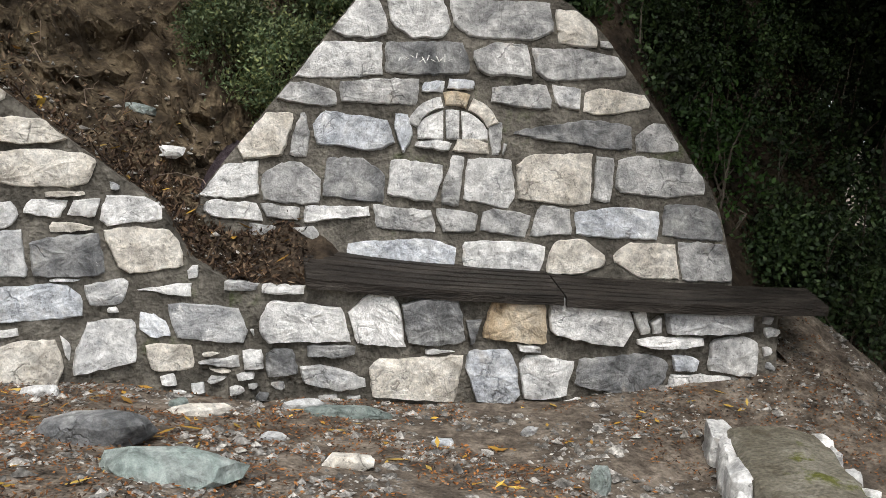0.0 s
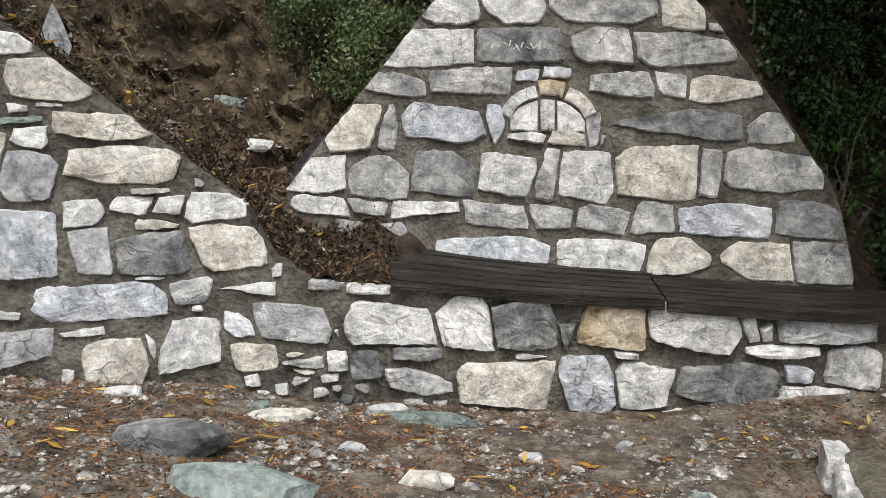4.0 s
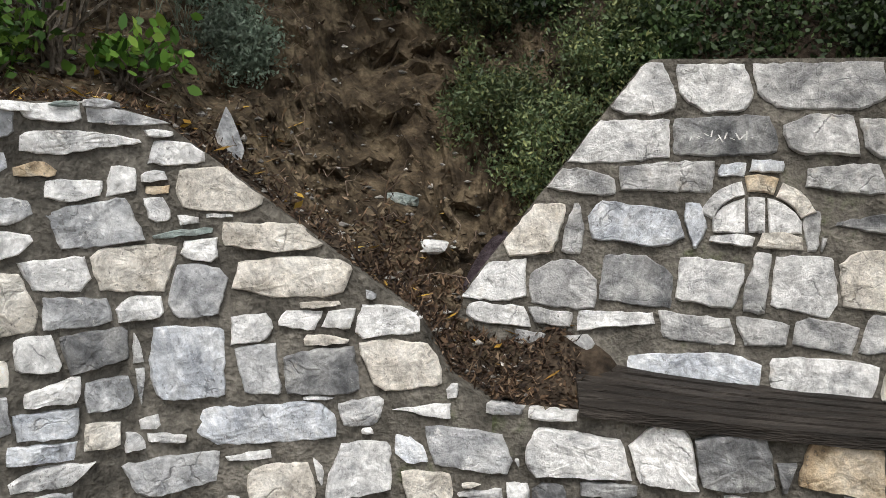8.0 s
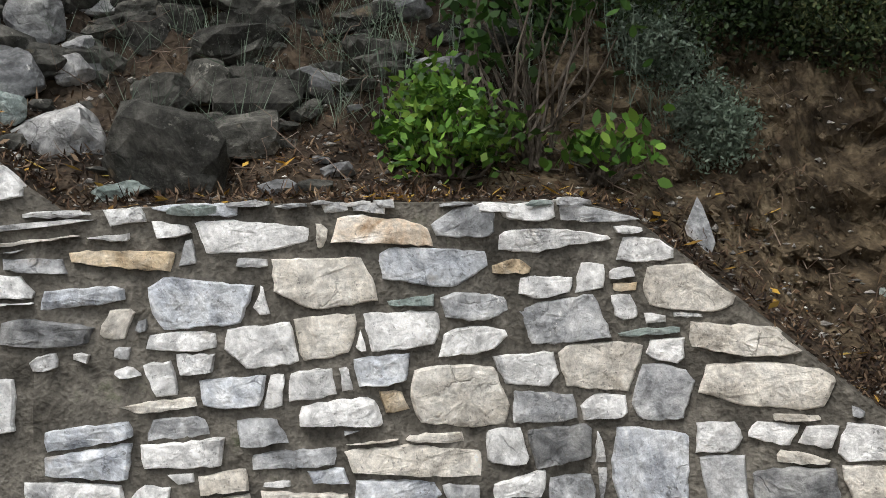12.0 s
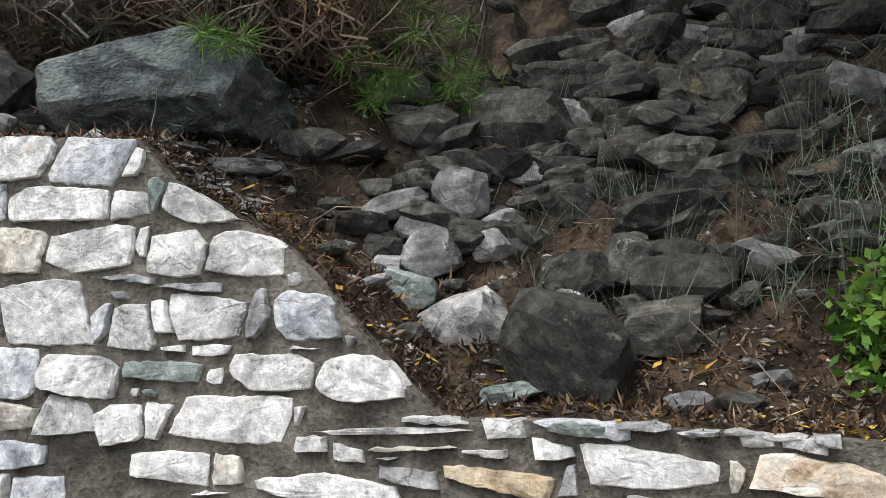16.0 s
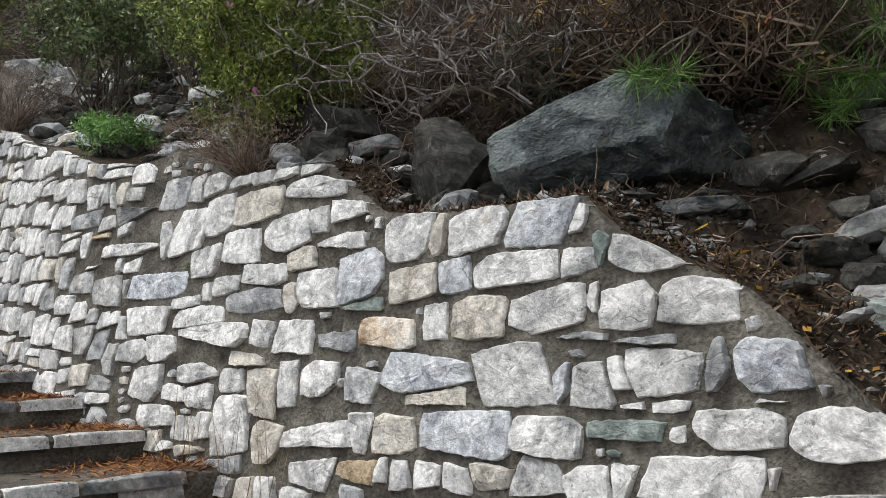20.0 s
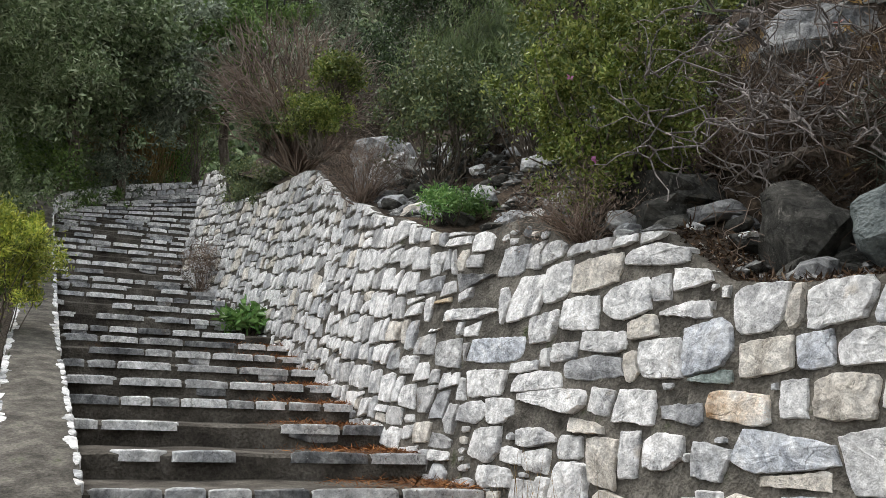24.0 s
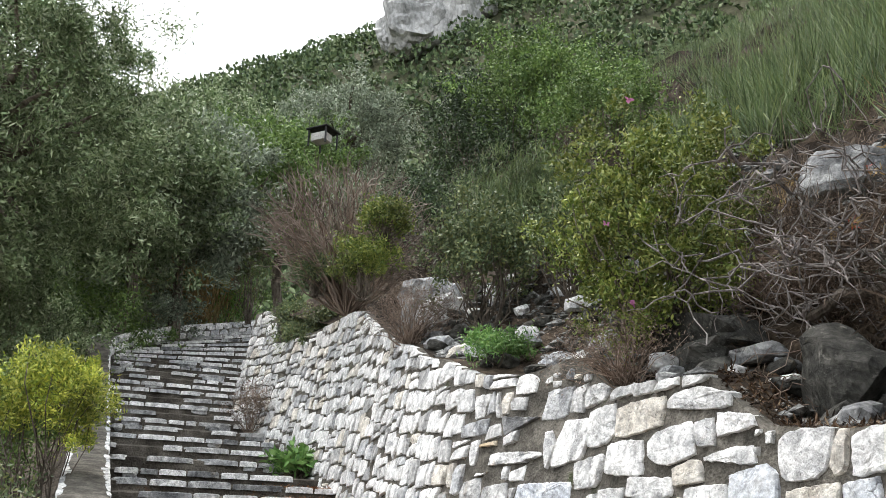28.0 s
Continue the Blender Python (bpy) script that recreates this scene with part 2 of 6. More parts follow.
CUT_BANK = material("ochre_earth", [(0.03, 0.022, 0.014), (0.085, 0.063, 0.040), (0.19, 0.146, 0.093)], 7, 0.97, 1.0, 40, 0.1, (1, 1, 1), (0.21, 0.165, 0.105), 4.0, 0.58)
DIRT = material("gravelly_dirt", [(0.06, 0.048, 0.038), (0.135, 0.11, 0.087), (0.25, 0.21, 0.17)], 9, 0.97, 1.0, 60, 0.1, (1, 1, 1), (0.15, 0.08, 0.035), 5, 0.62)
TREAD = material("soiled_step", [(0.035, 0.03, 0.025), (0.085, 0.075, 0.062), (0.15, 0.135, 0.115)], 3, 0.95, 0.7, 50, 0.1, (1, 1, 1), (0.14, 0.07, 0.03), 2.5, 0.62)


# ---------------------------------------------------------------- mesh helpers
def mesh_from(name, verts, faces, mat, smooth=False):
    me = bpy.data.meshes.new(name)
    me.from_pydata([tuple(map(float, v)) for v in verts], [], faces)
    me.materials.append(mat)
    if smooth:
        me.shade_smooth()
    me.update()
    return me


def child(name, me, parent, m=None, label=""):
    ob = new(name, me)
    ob.parent = parent
    if m is not None:
        ob.matrix_local = m
    if label:
        ob["label"] = label
    return ob


def big_mesh(name, verts, quads, mat, smooth=False):
    """Mesh of many equal-sized faces from arrays."""
    verts, quads = np.asarray(verts, np.float32), np.asarray(quads, np.int32)
    n = quads.shape[1]
    me = bpy.data.meshes.new(name)
    me.vertices.add(len(verts))
    me.vertices.foreach_set("co", verts.ravel())
    me.loops.add(quads.size)
    me.loops.foreach_set("vertex_index", quads.ravel())
    me.polygons.add(len(quads))
    me.polygons.foreach_set("loop_start", np.arange(0, quads.size, n, dtype=np.int32))
    me.materials.append(mat)
    me.update(calc_edges=True)
    me.validate()
    me.shade_smooth() if smooth else me.shade_flat()
    return me


def grid_mesh(name, P, mat, smooth=True):
    """P: array rows x columns x 3."""
    a, b = P.shape[:2]
    i = np.arange(a * b).reshape(a, b)
    q = np.stack([i[:-1, :-1], i[:-1, 1:], i[1:, 1:], i[1:, :-1]], -1).reshape(-1, 4)
    return big_mesh(name, P.reshape(-1, 3), q, mat, smooth)


def fbm(x, y, z=0.0, octaves=4):
    return noise.fractal(Vector((x, y, z)), 0.9, 2.1, octaves)


# ---------------------------------------------------------------- the plan
# Foot line of the retaining wall at 1 m above the bay's floor, from its free end beside the bench up along the stairs.
CURVE = np.array([(3.2, -0.24), (2.17, -0.13), (0.85, 0.03), (0.3, 0.12), (-0.4, 0.2), (-0.85, 0.17), (-1.5, -0.06), (-2.0, -0.58), (-2.4, -0.96), (-2.8, -1.29), (-3.4, -1.81), (-3.78, -2.28), (-4.3, -2.92), (-4.8, -3.55), (-5.6, -4.6), (-6.5, -5.85), (-7.6, -7.0), (-8.6, -8.05), (-10.1, -9.8), (-11.2, -11.4), (-12.1, -13.0)])


def smooth_line(P, n=10):
    out, Q = [], np.vstack([2 * P[0] - P[1], P, 2 * P[-1] - P[-2]])
    for i in range(1, len(Q) - 2):
        a, b, c, d = Q[i - 1 : i + 3]
        for k in range(n):
            t = k / n
            out.append(0.5 * (2 * b + (c - a) * t + (2 * a - 5 * b + 4 * c - d) * t * t + (3 * b - a - 3 * c + d) * t**3))
    return np.array(out + [P[-1]])


LINE = smooth_line(CURVE)
ALONG = np.r_[0, np.cumsum(np.linalg.norm(np.diff(LINE, axis=0), axis=1))]
TAN = np.gradient(LINE, axis=0)
TAN /= np.linalg.norm(TAN, axis=1)[:, None]


def wall_point(s, z, out=0.0):
    """Place on the battered wall face: s metres along it, at height z, out metres proud of it."""
    x, y = np.interp(s, ALONG, LINE[:, 0]), np.interp(s, ALONG, LINE[:, 1])
    tx, ty = np.interp(s, ALONG, TAN[:, 0]), np.interp(s, ALONG, TAN[:, 1])
    nx, ny = -ty, tx
    off = out - (z - 1) * np.interp(s, [2.0, 4.2], [0.06, 0.17])
    return np.array([x + nx * off, y + ny * off, z])


TOP = [(0.95, 0.44), (3.4, 0.50), (3.6, 0.62), (3.72, 0.84), (3.89, 0.96), (4.32, 1.30), (4.68, 1.60), (4.85, 1.66), (6.3, 1.67), (6.72, 1.65), (6.85, 1.74), (7.35, 2.2), (7.8, 2.45), (8.0, 2.62), (8.7, 2.65), (9.15, 2.72), (9.6, 3.05), (10.1, 3.08), (10.4, 3.1), (10.88, 3.38), (11.4, 3.36), (12.0, 3.46), (13.0, 3.78), (13.5, 3.88), (14.0, 4.1), (15.0, 4.4), (15.9, 4.8), (16.4, 5.08), (17.0, 5.25), (18.0, 5.33), (19.0, 5.39), (20.25, 5.5), (20.45, 5.95), (21.0, 6.25), (21.6, 6.3)]
BOT = [(0.95, -0.2), (2.0, -0.15), (3.2, 0.0), (4.4, -0.1), (10.0, 1.2), (11.2, 1.5), (13.3, 2.0), (16.0, 2.6), (18.0, 3.1), (21.6, 4.6)]


def table(rows, s):
    return float(np.interp(s, [r[0] for r in rows], [r[1] for r in rows]))


# Trapezoid wall behind the bench: a leaning plane, u metres to the right along it, z up.
TRAP_N = Vector((-0.158, -0.962, 0.2206)).normalized()
TRAP_D = -0.319
TRAP_U = Vector((TRAP_N.y, -TRAP_N.x, 0)).normalized() * -1


def trap_point(u, z, out=0.0):
    x = u * TRAP_U.x
    y0 = (TRAP_D - TRAP_N.z * z - TRAP_N.x * x) / TRAP_N.y
    return np.array([x + out * TRAP_N.x, y0 + out * TRAP_N.y, z + out * TRAP_N.z])


# Stones: colour letter, then place along and up, width, height (cm) and tilt (degrees).
GABLE = [
    "g-6,69,12,8,0 g11,70,19,11,-10 b60,63,53,13,-4 w109,61,40,15,0 t143,61,27,15,0 t177,60,31,16,0 g205,60,24,17,0 w-20,79,27,9,0 l2,78,18,10,0",
    "w30,77,33,12,0 l61,78,30,13,0 l87,76,20,12,0 g110,77,26,14,0 g132,78,20,15,0 b163,78,42,15,0 d200,79,29,17,0 w-23,93,29,18,0 g8,92,28,21,0",
    "d38,94,31,23,0 w66,95,27,22,0 g85,96,10,26,0 w102,95,25,25,0 l108,110,5,5,0 t134,97,38,25,0 g157,98,10,22,0 g185,100,43,24,0 t-6,114,27,23,0",
    "g12,116,9,22,-8 b37,118,39,23,0 b61,117,8,18,-4 w75,111,18,5,4 t94,111,18,6,0 l107,115,8,16,0",
    "d142,120,61,21,0 g184,117,20,15,0 l11,133,36,13,0 l50,137,39,11,0 b76,140,10,4,0 b89,142,12,4,0",
    "g119,137,30,14,-6 w141,136,13,12,0 t165,134,33,16,-8 w28,152,48,17,0 d73,153,41,16,0 g110,154,28,16,0 g147,151,45,17,0",
    "t147,170,20,17,0 g163,162,11,3,0 w39,173,29,21,0 w70,173,30,19,0 g110,173,50,18,0",
]
LOWER = [
    "l113,-11,24,11,0 w126,5,45,18,8 l138,-6,14,7,0 l157,-3,13,6,0 l180,-3,30,11,0 l297,10,32,13,15 l116,20,24,18,0 b138,17,10,8,0 w144,26,31,7,0",
    "d167,13,43,22,0 l201,12,24,22,0 l211,23,10,4,0 b227,11,25,23,0 d237,30,11,9,0 l248,21,11,3,0 t260,11,41,24,0 d298,23,20,6,0 d318,17,17,12,0",
    "l331,18,9,9,0 l346,18,18,7,0 g129,38,42,12,0 l151,34,7,6,0 l158,36,6,12,0 l182,36,38,18,0 y217,36,30,19,0 d249,35,33,21,0 w278,36,25,23,0",
    "l310,35,40,22,0 l336,49,13,7,0 l320,51,17,8,0",
]
MIDDLE = [
    "w413,9,13,9,0 w361,27,8,4,0 t367,20,20,12,0 l394,25,31,24,0 w414,25,6,10,40 t425,18,27,24,0 g349,36,38,23,5 l372,47,24,9,0 b376,34,17,12,35",
    "l396,48,17,11,0 b434,44,55,19,5 l441,33,16,4,0 l456,35,8,3,0 l470,43,15,3,0 g471,30,39,17,0 l488,41,10,6,0 w513,37,42,20,-18 l524,42,12,2,0",
    "t379,64,34,22,8 l411,53,10,3,0 d413,63,34,19,0 g433,65,20,18,0 b462,69,35,27,6 l481,63,5,11,0 g493,62,19,9,0 b518,56,29,19,0 l385,82,24,13,0",
    "l404,83,13,9,0 t408,76,16,6,-5 t411,89,12,4,0 w418,82,15,10,0 l440,81,18,12,-4 l482,75,5,9,0 d496,76,26,18,-4 l517,79,14,14,0 t552,76,48,25,-4",
    "b583,73,20,18,0 l597,80,10,4,-10 l599,70,10,12,0 g603,88,22,14,0 t616,72,22,14,0 l617,86,4,14,0 l629,76,8,7,-30 g632,88,23,16,-4 l388,109,16,10,0",
    "t420,99,50,17,6 g458,94,23,19,0 l479,90,20,10,-8 t480,105,30,18,0 g502,91,26,13,0 w509,105,26,14,-4 t534,96,38,23,6 y557,96,10,10,0 b562,107,22,13,-6",
    "l574,104,7,8,40 w578,91,30,18,-10 l586,103,18,12,0 l599,102,7,11,0 b616,102,27,13,0 l638,103,9,18,0 t429,116,41,14,8 l450,123,9,4,0 w455,112,15,9,0",
    "l459,122,8,4,0 v462,117,23,4,0 l471,127,10,9,30 g494,122,37,17,0 g526,129,30,12,-6 w529,116,30,12,-12 w553,121,32,15,6 w568,118,6,8,40 t583,120,25,15,0",
    "w602,118,29,17,6 l626,112,11,9,0 l631,120,22,8,6 t653,128,11,10,0 d675,125,36,13,0 t450,133,34,17,5 w463,148,17,10,5 y468,135,10,6,-15 l471,138,12,7,-15",
    "l482,139,11,11,0 w499,135,22,10,-5 y513,143,15,10,20 b541,144,46,21,-4 v550,131,20,4,0 t580,139,41,21,8 w604,134,6,11,50 l605,145,10,6,0 b623,135,36,23,-4",
    "g629,150,6,12,0 y650,147,36,14,0 b665,136,27,8,0 g679,145,20,10,0 l470,155,8,4,0 g479,160,26,7,5 w496,150,43,16,0 l504,162,20,7,-8 g528,158,26,12,-4",
    "r561,155,37,16,0 l566,164,11,3,0 l576,165,11,4,0 t583,154,7,7,0 w604,156,45,15,-6 b627,165,28,6,0 w634,158,13,5,0 l650,163,14,7,0 l657,157,13,4,0",
    "t680,154,32,6,-3",
]
UPPER = [
    "t709,123,27,14,0 w740,124,35,20,0 t772,130,43,14,0 d782,117,32,9,0 d798,119,13,9,0 w708,139,57,20,8 t746,143,12,10,0 l747,135,18,6,0 w766,143,28,13,0",
    "l689,161,61,11,4 l703,152,11,5,0 w717,156,13,6,0 l724,162,5,7,0 w746,161,46,21,0 l774,159,10,13,0 w788,157,19,12,0 l810,158,22,14,0 t832,156,20,13,0",
    "w852,156,18,12,0 w866,155,19,13,0 l883,154,16,13,0 l893,156,10,10,0 y911,155,28,13,0 l702,176,33,16,8 l721,184,12,3,0 w735,177,33,18,10 w754,174,7,6,45",
    "w757,183,17,7,-4 l771,184,10,3,0 v775,176,31,11,0 l808,174,33,16,0 b849,173,49,21,0 t865,187,35,8,0 t889,173,27,17,0 l909,171,12,17,0 b723,196,28,19,10",
    "g742,197,9,17,20 l760,195,29,20,-8 g770,205,23,5,0 w779,196,10,10,0 l789,190,22,17,0 g794,208,24,4,0 b803,191,12,17,-45 l826,195,46,28,0 b873,200,57,20,0",
    "g912,191,26,16,0 w749,217,30,18,8 w775,217,25,16,0 w789,223,7,9,0 w810,220,37,20,0 t846,218,29,19,0 l869,218,15,18,0 r900,215,36,22,0 v917,227,25,8,0",
    "l765,236,37,14,8 v787,240,6,10,0 l796,236,18,12,0 l828,236,46,16,0 b860,238,19,16,0 t886,235,30,17,0 b921,244,35,26,0 w800,253,7,7,0 b815,254,34,23,0",
    "l850,254,29,20,0 t873,255,6,17,0 l892,256,30,19,0",
]
STAIR = [
    "l940,153,28,14,0 t975,167,22,18,0 w941,172,52,24,0 w1009,174,37,30,0 l1032,173,15,14,0 w1045,189,30,13,0 l1051,171,24,15,0 l1081,176,38,13,0 w943,197,31,17,0",
    "l966,193,19,24,0 t986,191,29,28,0 t1002,207,29,14,0 l1012,198,20,16,0 l1046,200,37,11,0 w1066,191,28,9,0 l1097,197,36,18,0 g933,213,27,17,0 w968,217,38,20,0",
    "l989,219,26,15,0 w1037,221,65,23,0 w1053,230,48,18,0 w1087,217,30,17,0 l1120,216,38,14,0 w948,239,30,20,0 t974,237,16,17,0 g1000,236,52,19,0 l1030,247,24,15,0",
    "l1047,245,12,11,0 l1068,242,29,12,0 w1106,235,49,23,0 l937,259,37,16,0 t966,255,25,11,0 l996,251,39,17,0 w1022,267,35,23,0 l1053,263,28,22,0 b1106,254,71,25,0",
    "w934,277,27,18,0 l954,274,12,17,0 l964,290,48,19,0 l981,272,36,21,0 t1010,290,43,23,0 w1075,284,33,31,0 l1099,280,11,22,0 l1139,280,66,27,0 l968,304,21,9,0",
    "l987,304,22,10,0 l1008,305,21,11,0 l1027,305,19,10,0 l1043,290,25,26,0 l1054,308,23,12,0 l1070,308,19,17,0 g1098,308,36,22,0 d1134,302,56,27,0 y1177,293,26,12,0",
]


# ---------------------------------------------------------------- masonry
def clip(poly, point, normal):
    """The part of a convex outline behind a line."""
    d = [(p[0] - point[0]) * normal[0] + (p[1] - point[1]) * normal[1] for p in poly]
    out = []
    for i, p in enumerate(poly):
        j = (i + 1) % len(poly)
        if d[i] <= 0:
            out.append(p)
        if (d[i] <= 0) != (d[j] <= 0):
            t = d[i] / (d[i] - d[j])
            out.append((p[0] + (poly[j][0] - p[0]) * t, p[1] + (poly[j][1] - p[1]) * t))
    return out


def outline(stone, cuts, r, corner, pitch):
    """Broken outline of one stone: a skewed block with split corners, cut where its neighbours begin, with ragged edges."""
    cu, cz, a, b, tilt = stone[:5]
    poly = []
    for x, y in ((-1, -1), (1, -1), (1, 1), (-1, 1)):
        px, py = x * (1 - r.uniform(0, 0.05)), y * (1 - r.uniform(0, 0.06))
        if r.random() < corner:
            f, g = r.uniform(0.2, 0.95), r.uniform(0.25, 0.9)
            two = [(px - x * f, py), (px, py - y * g)]
            poly += two if x * y < 0 else two[::-1]
        else:
            poly.append((px, py))
    c, s = math.cos(tilt), math.sin(tilt)
    poly = [(cu + x * a * c - y * b * s, cz + x * a * s + y * b * c) for x, y in poly]
    for point, normal in cuts:
        poly = clip(poly, point, normal)
        if len(poly) < 3:
            return None
    P = np.array(poly)
    Q = np.roll(P, -1, 0)
    area = 0.5 * abs(np.sum(P[:, 0] * Q[:, 1] - Q[:, 0] * P[:, 1]))
    if area < 0.0004:
        return None
    out = []
    for p, q in zip(P, Q):
        L = float(np.linalg.norm(q - p))
        if L < 0.004:
            continue
        n = max(1, round(L / pitch))
        side = np.array((q[1] - p[1], p[0] - q[0])) / L
        bow = r.uniform(-0.012, 0.022) * L if n > 2 else 0.0
        for i in range(n):
            t = i / n
            jag = r.uniform(-0.0045, 0.0045) + bow * math.sin(math.pi * t) if i else r.uniform(-0.005, 0.0)
            out.append(p + (q - p) * t + side * min(jag, 0.006))
    return np.array(out)


def stone_mesh(place, ring, depth, r, mat):
    """One rubble stone with this outline on a wall face; place(u, z, out) lays it on the wall."""
    mid = ring.mean(0)
    rel = ring - mid
    size = np.abs(rel).max(0) + 1e-6
    tu, tz = r.uniform(-0.35, 0.35) * depth, r.uniform(-0.35, 0.25) * depth
    turn = r.uniform(0, math.pi)
    chips = [(turn + i * 1.5 + r.uniform(-0.5, 0.5), r.uniform(0.2, 0.85), r.uniform(0.3, 1.0) * depth) for i in range(4)]
    off = r.uniform(0, 99)

    def lift(q):
        x, y = q[:, 0] / size[0], q[:, 1] / size[1]
        face = tu * x + tz * y
        for angle, start, fall in chips:
            face = np.minimum(face, tu * x + tz * y - fall * (x * math.cos(angle) + y * math.sin(angle) - start))
        rough = np.array([fbm(u * 22 + off, v * 22, off, 3) for u, v in q])
        return np.maximum(0.007, depth + face + 0.22 * depth * rough)

    n = len(ring)
    inset = 1 - min(0.12, 0.007 / float(size.min()))
    rings = [(rel, np.full(n, -0.05)), (rel * (1 - (1 - inset) * 0.3), np.maximum(0.003, lift(rel) * 0.5))]
    for k in (inset, 0.74, 0.42) if n > 14 else (inset, 0.5):
        q = rel * k * (np.array([[1 + r.uniform(-0.05, 0.05)] for _ in range(n)]) if k < inset else 1)
        rings.append((q, lift(q)))
    centre = np.array([[r.uniform(-0.15, 0.15), r.uniform(-0.15, 0.15)]]) * size
    rings.append((centre, lift(centre)))
    uv = np.concatenate([q for q, _ in rings]) + mid
    V = place(uv[:, 0], uv[:, 1], np.concatenate([o for _, o in rings]))
    o = place(mid[:1], mid[1:], np.zeros(1))[:, 0]
    m = len(rings) - 2
    faces = [(k * n + i, k * n + (i + 1) % n, (k + 1) * n + (i + 1) % n, (k + 1) * n + i) for k in range(m) for i in range(n)]
    faces += [(m * n + i, m * n + (i + 1) % n, (m + 1) * n) for i in range(n)]
    e = [place(mid[:1] + du, mid[1:] + dz, np.full(1, out))[:, 0] - o for du, dz, out in ((0.01, 0, 0), (0, 0.01, 0), (0, 0, 0.01))]
    if np.dot(np.cross(e[0], e[1]), e[2]) < 0:
        faces = [f[::-1] for f in faces]
    return mesh_from("stone", (V - o[:, None]).T, faces, mat), Matrix.Translation(o)


def build_bed(place, bed, joint, seed, limits=None, name="stone"):
    """Fits the stones of a wall to one another and lays them. A stone: place along and up, half width and height, tilt, colour, depth, corner, pitch, parent."""
    box = np.array([(s[0], s[1], *(s[10] if len(s) > 10 else (s[2], s[3]))) for s in bed])
    for i, stone in enumerate(bed):
        r = random.Random(seed * 7919 + i)
        dx, dz = np.abs(box[:, 0] - box[i, 0]) - box[:, 2] - box[i, 2], np.abs(box[:, 1] - box[i, 1]) - box[:, 3] - box[i, 3]
        near = np.nonzero((dx < 0.05) & (dz < 0.05))[0]
        cuts = list(limits(stone)) if limits else []
        for j in near:
            if j == i:
                continue
            pair = random.Random(int(min(i, j)) * 100003 + int(max(i, j)))
            sx, sz = (1 if box[j, 0] >= box[i, 0] else -1), (1 if box[j, 1] >= box[i, 1] else -1)
            gx, gz = dx[j], dz[j]
            px, pz = box[i, 0] + sx * (box[i, 2] + gx / 2), box[i, 1] + sz * (box[i, 3] + gz / 2)
            if gx > 0 and gz > 0:
                angle = math.atan2(sz * (gz + 0.004), sx * (gx + 0.004))
            elif gx > gz:
                lo, hi = max(box[i, 1] - box[i, 3], box[j, 1] - box[j, 3]), min(box[i, 1] + box[i, 3], box[j, 1] + box[j, 3])
                pz = (lo + hi) / 2
                angle = (0 if sx > 0 else math.pi) + pair.uniform(-0.42, 0.42)
            else:
                lo, hi = max(box[i, 0] - box[i, 2], box[j, 0] - box[j, 2]), min(box[i, 0] + box[i, 2], box[j, 0] + box[j, 2])
                px = (lo + hi) / 2
                angle = (math.pi / 2 if sz > 0 else -math.pi / 2) + pair.uniform(-0.17, 0.17)
            normal = (math.cos(angle), math.sin(angle))
            half = joint * pair.uniform(0.3, 0.75)
            cuts.append(((px - normal[0] * half, pz - normal[1] * half), normal))
        ring = outline(stone, cuts, r, stone[7], stone[8])
        if ring is None:
            continue
        me, m = stone_mesh(place, ring, stone[6] * r.uniform(0.75, 1.35), r, STONE[stone[5]])
        child(name, me, stone[9], m)


def table_stones(parent, rows, depth, corner, instead=None, grow=0.010, pitch=0.03):
    """The stones of a table, each with its level box."""
    bed = []
    for token in " ".join(rows).split():
        u, z, w, h, deg = [float(v) for v in token[1:].split(",")]
        u, z, w, h = u / 100, z / 100, w / 100, h / 100
        t = radians(deg)
        c, s = math.cos(t), abs(math.sin(t))
        k = c * c - s * s
        if abs(deg) < 38:
            a, b = max((w * c - h * s) / k, 0.5 * w), max((h * c - w * s) / k, 0.4 * h)
        else:
            a, b = 1.15 * max(w, h), 0.45 * min(w, h)
        kind = (instead or {}).get(token[0], token[0])
        bed.append((u, z, a / 2 + grow, b / 2 + grow, t, kind, depth, corner, pitch, parent, (w / 2, h / 2)))
    return bed


def chinks(parent, s0, s1, bottom, top, bed, tries, sizes, kinds, seed, depth=0.022):
    """Fills what the larger stones leave open with small ones."""
    r = random.Random(seed)
    boxes = [(q[0] - q[10][0], q[0] + q[10][0], q[1] - q[10][1], q[1] + q[10][1]) for q in bed]
    for _ in range(tries):
        s, w, h = r.uniform(s0, s1), r.uniform(*sizes), r.uniform(*sizes) * 0.6
        z = r.uniform(bottom(s), top(s))
        g = 0.002
        if z + h / 2 > top(s) - 0.02 or z - h / 2 < bottom(s):
            continue
        if any(s + w / 2 > b[0] - g and s - w / 2 < b[1] + g and z + h / 2 > b[2] - g and z - h / 2 < b[3] + g for b in boxes):
            continue
        boxes.append((s - w / 2, s + w / 2, z - h / 2, z + h / 2))
        bed.append((s, z, w / 2 + 0.006, h / 2 + 0.006, r.uniform(-0.35, 0.35), r.choice(kinds), depth, 0.6, 0.03, parent, (w / 2, h / 2)))


def lay_stone(parent, place, u0, u1, z0, z1, kind, depth, tilt, corner):
    """A single edging stone."""
    lay_stone.count += 1
    build_bed(place, [((u0 + u1) / 2, (z0 + z1) / 2, (u1 - u0) / 2, (z1 - z0) / 2, tilt, kind, depth, corner, 0.04, parent)], 0.0, 5000 + lay_stone.count, None, "edge_stone")


lay_stone.count = 0


